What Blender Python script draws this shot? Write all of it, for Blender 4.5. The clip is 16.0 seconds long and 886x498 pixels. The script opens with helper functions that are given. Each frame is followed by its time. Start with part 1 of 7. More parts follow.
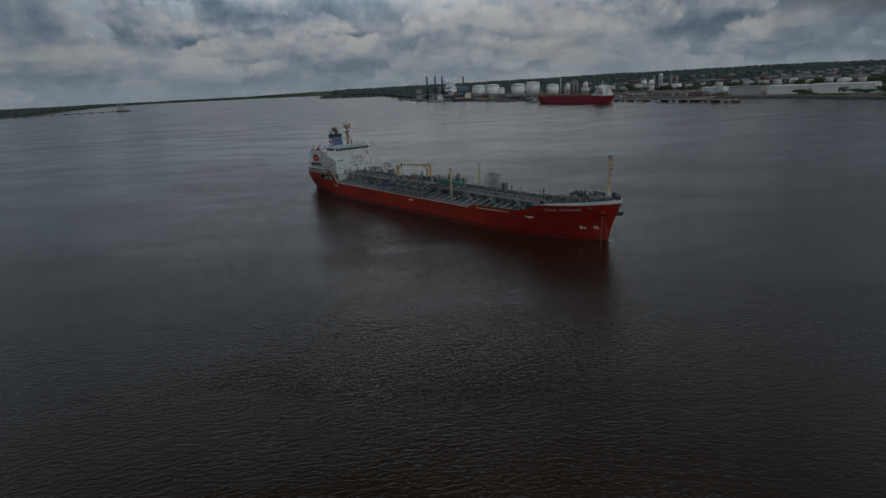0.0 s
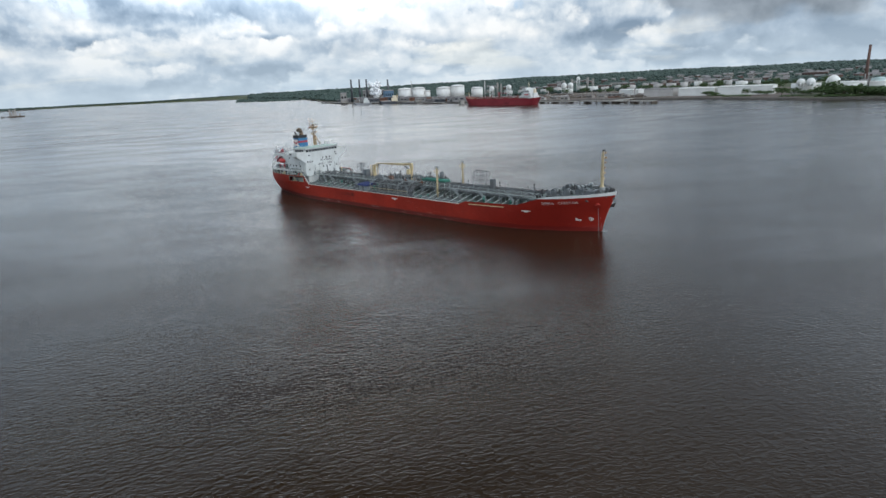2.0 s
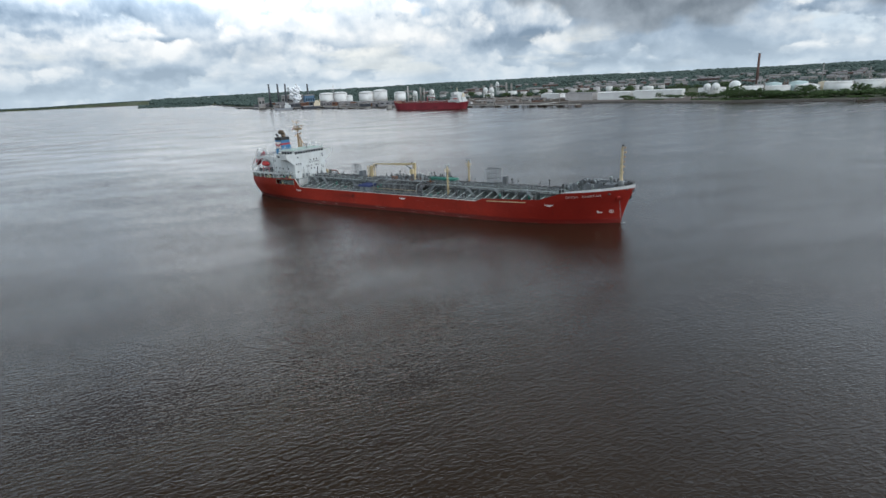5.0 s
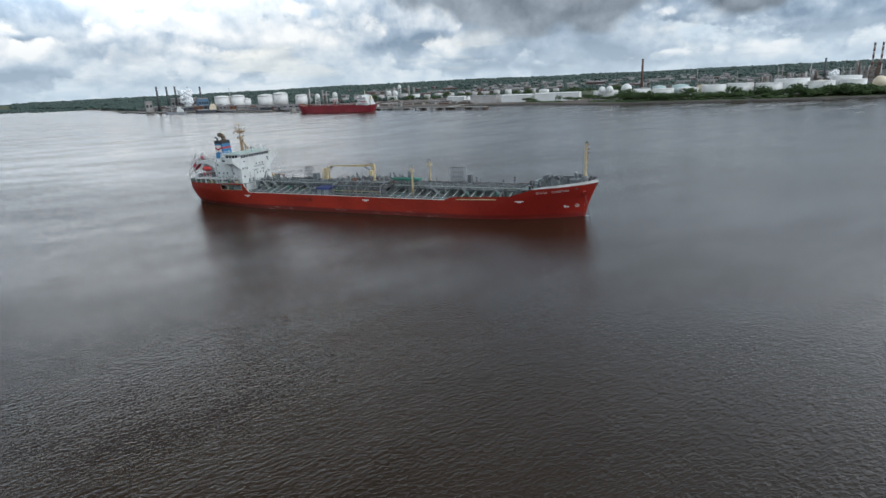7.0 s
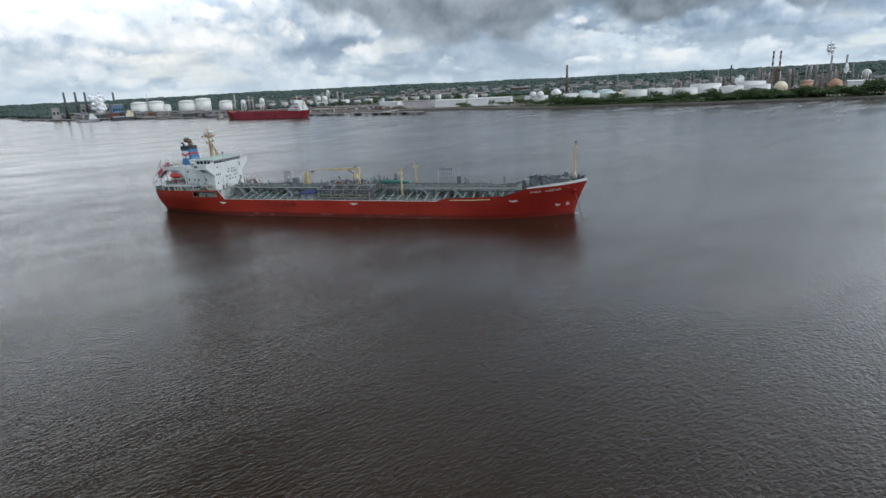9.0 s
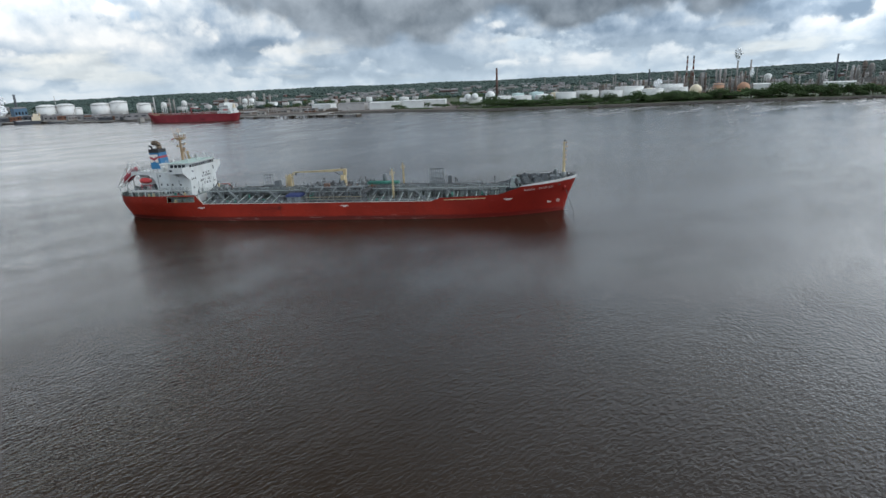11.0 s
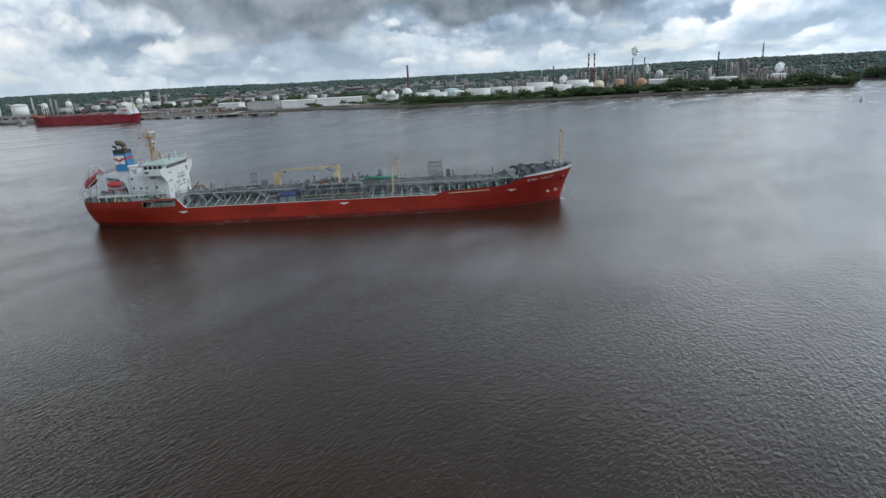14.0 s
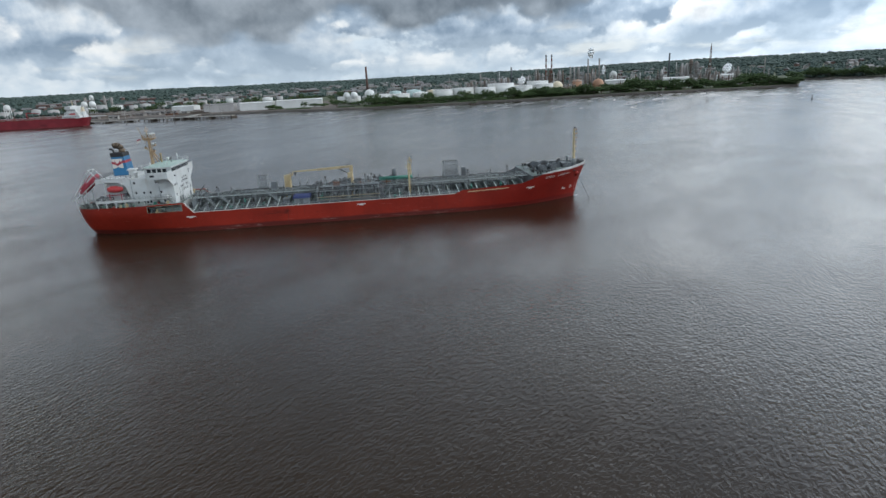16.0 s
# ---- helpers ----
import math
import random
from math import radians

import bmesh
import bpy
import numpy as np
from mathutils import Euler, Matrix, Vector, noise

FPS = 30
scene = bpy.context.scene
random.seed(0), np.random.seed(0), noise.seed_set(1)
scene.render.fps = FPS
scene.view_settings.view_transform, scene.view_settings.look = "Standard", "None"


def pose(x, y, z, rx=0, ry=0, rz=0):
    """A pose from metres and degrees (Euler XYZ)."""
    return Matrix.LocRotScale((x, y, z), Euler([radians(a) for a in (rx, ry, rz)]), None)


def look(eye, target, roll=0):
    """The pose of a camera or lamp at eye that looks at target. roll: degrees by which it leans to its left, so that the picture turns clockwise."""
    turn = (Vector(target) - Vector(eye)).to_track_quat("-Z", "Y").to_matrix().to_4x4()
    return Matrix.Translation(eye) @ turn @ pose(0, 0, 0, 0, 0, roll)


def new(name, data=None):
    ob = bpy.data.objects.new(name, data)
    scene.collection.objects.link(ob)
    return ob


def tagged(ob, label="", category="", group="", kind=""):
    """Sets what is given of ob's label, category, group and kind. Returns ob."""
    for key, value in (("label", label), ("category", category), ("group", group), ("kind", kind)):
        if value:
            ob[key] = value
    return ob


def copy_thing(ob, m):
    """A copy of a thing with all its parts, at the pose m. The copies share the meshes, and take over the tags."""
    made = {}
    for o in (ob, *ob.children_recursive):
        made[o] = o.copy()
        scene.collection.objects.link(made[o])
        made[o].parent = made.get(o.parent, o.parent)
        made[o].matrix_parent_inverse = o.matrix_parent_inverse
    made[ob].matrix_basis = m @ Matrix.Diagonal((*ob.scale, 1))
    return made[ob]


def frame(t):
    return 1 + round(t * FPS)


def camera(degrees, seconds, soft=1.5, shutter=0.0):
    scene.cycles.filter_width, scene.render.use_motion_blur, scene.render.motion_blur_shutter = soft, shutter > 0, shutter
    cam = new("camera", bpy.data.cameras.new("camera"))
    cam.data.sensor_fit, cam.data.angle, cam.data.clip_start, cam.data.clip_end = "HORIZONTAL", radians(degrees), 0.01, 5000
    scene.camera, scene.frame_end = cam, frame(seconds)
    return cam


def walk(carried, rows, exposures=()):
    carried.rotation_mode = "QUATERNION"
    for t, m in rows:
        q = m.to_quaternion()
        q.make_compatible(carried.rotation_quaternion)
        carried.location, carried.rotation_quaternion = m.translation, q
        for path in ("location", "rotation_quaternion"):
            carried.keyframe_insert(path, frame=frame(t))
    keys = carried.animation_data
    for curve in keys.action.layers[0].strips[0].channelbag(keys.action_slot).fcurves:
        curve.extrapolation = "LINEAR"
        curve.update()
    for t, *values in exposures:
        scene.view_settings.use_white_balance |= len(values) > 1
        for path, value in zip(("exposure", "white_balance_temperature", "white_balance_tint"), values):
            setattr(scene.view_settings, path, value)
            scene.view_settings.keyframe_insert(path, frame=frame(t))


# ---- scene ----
cam = camera(75.5, 16.0)
PATH = [
    (0, (1.392, 4.274, 42.183), (1.393, 6.196, 41.629), -2.7),
    (0.5, (-3.725, 4.113, 41.896), (-3.652, 6.034, 41.344), -2.7),
    (1, (-9.076, 4.016, 41.896), (-8.937, 5.933, 41.343), -2.7),
    (1.5, (-14.229, 4.568, 41.735), (-14.027, 6.479, 41.181), -2.8),
    (2, (-19.96, 4.711, 41.561), (-19.693, 6.614, 41.006), -2.7),
    (2.5, (-25.202, 5.372, 41.355), (-24.884, 7.267, 40.8), -2.7),
    (3, (-30.305, 6.295, 41.095), (-29.947, 8.183, 40.541), -2.7),
    (3.5, (-35.461, 7.343, 40.982), (-35.06, 9.223, 40.429), -2.7),
    (6, (-61.382, 13.531, 41.002), (-60.681, 15.321, 40.45), -2.6),
    (6.5, (-66.369, 15.633, 40.896), (-65.576, 17.384, 40.342), -2.6),
    (7, (-71.186, 18.046, 40.9), (-70.32, 19.762, 40.345), -2.5),
    (7.5, (-75.961, 20.414, 40.876), (-75.035, 22.098, 40.323), -2.5),
    (8, (-80.831, 22.739, 40.754), (-79.858, 24.397, 40.203), -2.4),
    (8.5, (-85.357, 25.396, 40.688), (-84.333, 27.024, 40.138), -2.4),
    (9, (-89.499, 28.391, 40.58), (-88.415, 29.98, 40.033), -2.5),
    (11.5, (-110.517, 44.837, 40.669), (-109.197, 46.234, 40.117), -2.4),
    (12, (-113.88, 48.84, 40.578), (-112.526, 50.204, 40.023), -2.5),
    (12.5, (-117.274, 52.585, 40.505), (-115.893, 53.922, 39.95), -2.6),
    (13, (-120.971, 56.401, 40.439), (-119.542, 57.685, 39.882), -2.6),
    (13.5, (-124.35, 60.68, 40.388), (-122.882, 61.916, 39.826), -2.7),
    (14, (-127.01, 65.095, 40.168), (-125.51, 66.29, 39.599), -2.7),
    (14.5, (-129.442, 69.502, 40.19), (-127.916, 70.663, 39.619), -2.8),
    (15, (-132.048, 74.09, 40.084), (-130.5, 75.221, 39.513), -2.8),
    (15.5, (-134.291, 78.546, 39.873), (-132.721, 79.646, 39.303), -2.8),
    (16, (-136.526, 83.161, 39.705), (-134.934, 84.229, 39.135), -2.9),
]
walk(cam, [(t, look(eye, target, roll)) for t, eye, target, roll in PATH],
     exposures=[(0, -1.65), (0.1, -1.2), (0.2, -0.78), (0.3, -0.4), (0.4, -0.12), (0.5, 0.0), (16, 0.0)])


# ---------------------------------------------------------------- world and sun
def node(tree, kind, at=(0, 0), **values):
    n = tree.nodes.new(kind)
    n.location = at
    for key, value in values.items():
        if key in n.inputs:
            n.inputs[key].default_value = value
    return n


def mathn(tree, op, a, b=None, clamp=False):
    n = tree.nodes.new("ShaderNodeMath")
    n.operation, n.use_clamp = op, clamp
    for i, v in enumerate((a, b)):
        if v is None:
            continue
        if isinstance(v, (int, float)):
            n.inputs[i].default_value = v
        else:
            tree.links.new(v, n.inputs[i])
    return n.outputs[0]


def ramp(tree, fac, stops, ease="EASE"):
    n = tree.nodes.new("ShaderNodeValToRGB")
    n.color_ramp.interpolation = ease
    els = n.color_ramp.elements
    while len(els) < len(stops):
        els.new(0.5)
    for e, (p, c) in zip(els, stops):
        e.position = p
        e.color = (c, c, c, 1) if isinstance(c, (int, float)) else (*c, 1)
    tree.links.new(fac, n.inputs[0])
    return n.outputs[0]


def mixc(tree, fac, a, b):
    n = tree.nodes.new("ShaderNodeMix")
    n.data_type = "RGBA"
    for i, v in ((0, fac), (6, a), (7, b)):
        if isinstance(v, (int, float)):
            n.inputs[i].default_value = v
        elif isinstance(v, tuple):
            n.inputs[i].default_value = (*v, 1)
        else:
            tree.links.new(v, n.inputs[i])
    return n.outputs[2]


SUN_AZ, SUN_EL = 152.0, 46.0          # degrees from +y towards +x, and above the horizon
sun = new("sun", bpy.data.lights.new("sun", "SUN"))
sun.data.energy, sun.data.angle, sun.data.color = 1.0, radians(32), (1.0, 0.96, 0.9)
sa, se = radians(SUN_AZ), radians(SUN_EL)
SUN_DIR = Vector((math.sin(sa) * math.cos(se), math.cos(sa) * math.cos(se), math.sin(se)))
sun.matrix_world = look(SUN_DIR * 900, (0, 0, 0))


def cloudy_world():
    world = bpy.data.worlds.new("cloudy_sky")
    scene.world = world
    world.use_nodes = True
    t = world.node_tree
    t.nodes.clear()
    sky = t.nodes.new("ShaderNodeTexSky")
    sky.sky_type, sky.sun_disc = "NISHITA", False
    sky.sun_elevation, sky.sun_rotation = radians(SUN_EL), radians(SUN_AZ)
    co = t.nodes.new("ShaderNodeTexCoord")
    sep = t.nodes.new("ShaderNodeSeparateXYZ")
    t.links.new(co.outputs["Generated"], sep.inputs[0])
    up = mathn(t, "MAXIMUM", sep.outputs[2], 0.0)
    # clouds crowd into thinner layers towards the horizon
    layer = mathn(t, "LOGARITHM", mathn(t, "ADD", up, 0.14), math.e)
    flat = t.nodes.new("ShaderNodeCombineXYZ")
    t.links.new(sep.outputs[0], flat.inputs[0])
    t.links.new(sep.outputs[1], flat.inputs[1])
    t.links.new(layer, flat.inputs[2])

    def at(shift, stretch):
        m = t.nodes.new("ShaderNodeMapping")
        m.inputs[1].default_value, m.inputs[3].default_value = shift, stretch
        t.links.new(flat.outputs[0], m.inputs[0])
        return m.outputs[0]

    def fbm(vector, scale, detail, rough, warp=0.0):
        n = node(t, "ShaderNodeTexNoise", Scale=scale, Detail=detail, Roughness=rough, Distortion=warp)
        t.links.new(vector, n.inputs[0])
        return n.outputs[0]

    def bump_at(az, el, wide, tall):
        """1 in the middle of a region of the sky, falling off with the angle in bearing and height."""
        a, e = radians(az), radians(el)
        dx = mathn(t, "ADD", mathn(t, "MULTIPLY", sep.outputs[0], math.cos(a)), mathn(t, "MULTIPLY", sep.outputs[1], -math.sin(a)))
        dz = mathn(t, "SUBTRACT", sep.outputs[2], math.sin(e))
        front = mathn(t, "GREATER_THAN", mathn(t, "ADD", mathn(t, "MULTIPLY", sep.outputs[0], math.sin(a)), mathn(t, "MULTIPLY", sep.outputs[1], math.cos(a))), 0.0)
        q = mathn(t, "ADD", mathn(t, "POWER", mathn(t, "ABSOLUTE", mathn(t, "DIVIDE", dx, radians(wide))), 2.0), mathn(t, "POWER", mathn(t, "ABSOLUTE", mathn(t, "DIVIDE", dz, radians(tall))), 2.0))
        return mathn(t, "MULTIPLY", mathn(t, "EXPONENT", mathn(t, "MULTIPLY", q, -1.0)), front)

    # pale open sky between the clouds, whiter towards the horizon
    thin = fbm(at((3.1, 1.7, 0.4), (1.0, 1.0, 0.9)), 4.0, 6, 0.55)
    pale = mixc(t, ramp(t, thin, ((0.35, 0.0), (0.62, 1.0))), (0.36, 0.48, 0.63), (0.66, 0.745, 0.82))
    blue = t.nodes.new("ShaderNodeMix")
    blue.data_type, blue.blend_type = "RGBA", "ADD"
    blue.inputs[0].default_value = 0.015
    t.links.new(pale, blue.inputs[6])
    t.links.new(sky.outputs[0], blue.inputs[7])
    c = blue.outputs[2]
    glow = mathn(t, "ADD", mathn(t, "MULTIPLY", bump_at(0, 9, 15, 5), 0.32), mathn(t, "MULTIPLY", bump_at(-20, 2.8, 22, 2.0), -0.10))
    glow = mathn(t, "SUBTRACT", glow, mathn(t, "MULTIPLY", bump_at(62, 4.5, 26, 3.5), 0.20))

    glow = mathn(t, "ADD", glow, mathn(t, "MULTIPLY", bump_at(8, 5, 13, 3.5), 0.16))
    # whiter cloud patch above the view, added for the far water to mirror
    glow = mathn(t, "ADD", glow, mathn(t, "MULTIPLY", bump_at(88, 17, 32, 9), 0.22))

    # heaped clouds in three ranks, far to near: crisp crowns that catch the light over soft grey bases
    def heap(shift, scale, stretch, lift):
        """Cloud mass, long and flat, with round cauliflower lumps on it; looked up a little higher when lift is more than 0."""
        mass = fbm(at((shift, shift * 0.7, lift), (1.0, 1.0, stretch)), scale, 3, 0.5)
        v = at((shift * 1.3, shift, lift * 0.24 / stretch), (1.0, 1.0, 0.24))
        n = node(t, "ShaderNodeTexNoise", Scale=scale * 3.0, Detail=4.0, Roughness=0.55)
        t.links.new(v, n.inputs[0])
        wob = t.nodes.new("ShaderNodeVectorMath")
        wob.operation = "MULTIPLY_ADD"
        t.links.new(n.outputs["Color"], wob.inputs[0])
        wob.inputs[1].default_value = (0.07, 0.07, 0.07)
        t.links.new(v, wob.inputs[2])
        vo = node(t, "ShaderNodeTexVoronoi", Scale=scale * 2.7, Detail=2.0, Roughness=0.5, Lacunarity=2.4)
        vo.feature, vo.normalize = "F1", True
        t.links.new(wob.outputs[0], vo.inputs[0])
        lumps = mathn(t, "ADD", mathn(t, "MULTIPLY", mathn(t, "SUBTRACT", 0.5, vo.outputs["Distance"]), 0.34), mathn(t, "MULTIPLY", mathn(t, "SUBTRACT", fbm(v, scale * 4.0, 7, 0.6), 0.5), 0.26))
        return mathn(t, "ADD", mathn(t, "MULTIPLY", mass, 0.80), lumps)

    d1 = None
    for shift, scale, stretch, level, lift in ((4.4, 5.2, 0.75, 0.40, 0.05), (8.3, 4.4, 0.60, 0.42, 0.06), (0.37, 3.6, 0.50, 0.43, 0.07)):
        here, above = heap(shift, scale, stretch, 0.0), heap(shift, scale, stretch, lift)
        light = mathn(t, "ADD", mathn(t, "MULTIPLY", mathn(t, "SUBTRACT", here, above), 4.6), 0.56)
        light = mathn(t, "SUBTRACT", light, mathn(t, "MULTIPLY", mathn(t, "SUBTRACT", here, level), 1.9))
        light = mathn(t, "ADD", light, glow, True)
        shade = ramp(t, light, ((0.0, (0.23, 0.315, 0.42)), (0.35, (0.38, 0.48, 0.595)), (0.65, (0.62, 0.70, 0.775)), (1.0, (0.90, 0.925, 0.935))), "LINEAR")
        c = mixc(t, ramp(t, here, ((level, 0.0), (level + 0.05, 1.0))), c, shade)
        d1, d2 = here, above
    # darker sheet of cloud above them, ragged at its lower edge
    sheet = fbm(at((5.2, 3.4, 0.7), (1.0, 1.0, 0.5)), 3.6, 3, 0.5)
    tone = fbm(at((1.1, 7.4, 0.3), (1.0, 1.0, 0.3)), 6.5, 7, 0.55)
    deep = mathn(t, "ADD", mathn(t, "MULTIPLY", sheet, 0.42), mathn(t, "MULTIPLY", d1, 0.45))
    for az, el, w, h, amount in ((40, 9.6, 27, 4.4, 0.30), (68, 9.5, 16, 4, 0.14), (88, 11, 16, 4, 0.10), (-12, 9, 24, 8, -0.12), (3, 12, 11, 6, -0.12), (100, 9, 26, 9, -0.06)):
        deep = mathn(t, "ADD", deep, mathn(t, "MULTIPLY", bump_at(az, el, w, h), amount))
    dark = mixc(t, mathn(t, "ADD", mathn(t, "MULTIPLY", mathn(t, "SUBTRACT", d2, d1), 3.5), mathn(t, "SUBTRACT", mathn(t, "MULTIPLY", tone, 3.0), 0.95), True), (0.35, 0.41, 0.475), (0.13, 0.163, 0.20))
    c = mixc(t, mathn(t, "MULTIPLY", ramp(t, deep, ((0.49, 0.0), (0.56, 1.0))), 0.95), c, dark)
    # long warm-white breaks under the cloud base, low down
    breaks = fbm(at((2.2, 0.9, 0.2), (1.0, 1.0, 0.8)), 4.4, 6, 0.55, 0.0)
    low_belt = ramp(t, up, ((0.010, 0.0), (0.03, 1.0), (0.055, 0.8), (0.085, 0.0)))
    c = mixc(t, mathn(t, "MULTIPLY", mathn(t, "MULTIPLY", ramp(t, breaks, ((0.53, 0.0), (0.64, 1.0))), low_belt), 0.6), c, (0.90, 0.90, 0.83))
    c = mixc(t, mathn(t, "MULTIPLY", mathn(t, "MULTIPLY", ramp(t, breaks, ((0.36, 1.0), (0.46, 0.0))), low_belt), 0.5), c, (0.33, 0.42, 0.52))
    # thin bright veil low over the horizon
    low = ramp(t, up, ((0.0, 0.65), (0.03, 0.34), (0.08, 0.0)))
    c = mixc(t, low, c, (0.60, 0.72, 0.82))
    # the cloud lets more light through on the sun's side
    dot = t.nodes.new("ShaderNodeVectorMath")
    dot.operation = "DOT_PRODUCT"
    t.links.new(co.outputs["Generated"], dot.inputs[0])
    dot.inputs[1].default_value = SUN_DIR
    gain = mathn(t, "MULTIPLY", mathn(t, "POWER", mathn(t, "MAXIMUM", dot.outputs["Value"], 0.0), 1.4), 1.25)
    # two bright patches and a dark one, added mostly out of view for the water
    gain = mathn(t, "ADD", gain, mathn(t, "MULTIPLY", bump_at(-6, 12, 20, 4.5), 1.8))
    gain = mathn(t, "ADD", gain, mathn(t, "MULTIPLY", bump_at(96, 20, 26, 14), 0.6))
    gain = mathn(t, "SUBTRACT", gain, mathn(t, "MULTIPLY", bump_at(-2, 40, 34, 16), 0.92))
    # brighter cloud belt at 10-16 degrees, added to light the water; dimmer overhead
    gain = mathn(t, "ADD", mathn(t, "SUBTRACT", gain, 0.5), mathn(t, "MULTIPLY", ramp(t, up, ((0.0, 0.33), (0.13, 0.33), (0.18, 0.86), (0.27, 0.88), (0.4, 0.36), (0.7, 0.12))), 1.5))
    # one more added bright patch, lifting the water towards the right bank
    gain = mathn(t, "ADD", gain, mathn(t, "MULTIPLY", bump_at(84, 17, 34, 8), 0.7))
    bg = t.nodes.new("ShaderNodeBackground")
    t.links.new(c, bg.inputs[0])
    t.links.new(mathn(t, "ADD", gain, 1.02), bg.inputs[1])
    out = t.nodes.new("ShaderNodeOutputWorld")
    t.links.new(bg.outputs[0], out.inputs[0])


cloudy_world()


# ---------------------------------------------------------------- materials
def surface(name, colour, dark=None, rough=0.6, metal=0.0, scale=1.0, amount=0.5, bump=0.15, fine=12.0, random_tone=0.0, streak=0.0, streak_colour=(0.16, 0.07, 0.03), spec=0.5):
    """A painted or raw surface: stains at one scale, grain at another, both in metres; streak: runs of rust down the upright faces."""
    m = bpy.data.materials.new(name)
    m.use_nodes = True
    t = m.node_tree
    bsdf = t.nodes["Principled BSDF"]
    co = t.nodes.new("ShaderNodeTexCoord")
    a = node(t, "ShaderNodeTexNoise", Scale=scale, Detail=6.0, Roughness=0.6)
    b = node(t, "ShaderNodeTexNoise", Scale=scale * fine, Detail=4.0, Roughness=0.65)
    t.links.new(co.outputs["Object"], a.inputs[0])
    t.links.new(co.outputs["Object"], b.inputs[0])
    dark = dark or tuple(c * 0.6 for c in colour)
    f = mathn(t, "MULTIPLY", ramp(t, a.outputs[0], ((0.35, 0.0), (0.68, 1.0))), amount)
    f = mathn(t, "ADD", f, mathn(t, "MULTIPLY", mathn(t, "SUBTRACT", b.outputs[0], 0.5), amount * 0.7), True)
    c = mixc(t, f, colour, dark)
    if streak:
        mp = t.nodes.new("ShaderNodeMapping")
        mp.inputs[3].default_value = (1.1, 1.1, 0.09)
        t.links.new(co.outputs["Object"], mp.inputs[0])
        s = node(t, "ShaderNodeTexNoise", Scale=1.0, Detail=5.0, Roughness=0.7)
        t.links.new(mp.outputs[0], s.inputs[0])
        c = mixc(t, mathn(t, "MULTIPLY", ramp(t, s.outputs[0], ((0.56, 0.0), (0.74, 1.0))), streak), c, streak_colour)
    if random_tone:
        info = t.nodes.new("ShaderNodeObjectInfo")
        hsv = t.nodes.new("ShaderNodeHueSaturation")
        t.links.new(mathn(t, "ADD", mathn(t, "MULTIPLY", info.outputs["Random"], random_tone), 1.0 - random_tone / 2), hsv.inputs["Value"])
        t.links.new(c, hsv.inputs["Color"])
        c = hsv.outputs[0]
    t.links.new(c, bsdf.inputs["Base Color"])
    t.links.new(mathn(t, "ADD", mathn(t, "MULTIPLY", b.outputs[0], 0.25), rough - 0.12, True), bsdf.inputs["Roughness"])
    bsdf.inputs["Metallic"].default_value = metal
    bsdf.inputs["Specular IOR Level"].default_value = spec
    if bump:
        bm = node(t, "ShaderNodeBump", Strength=bump, Distance=0.05)
        t.links.new(b.outputs[0], bm.inputs["Height"])
        t.links.new(bm.outputs[0], bsdf.inputs["Normal"])
    return m


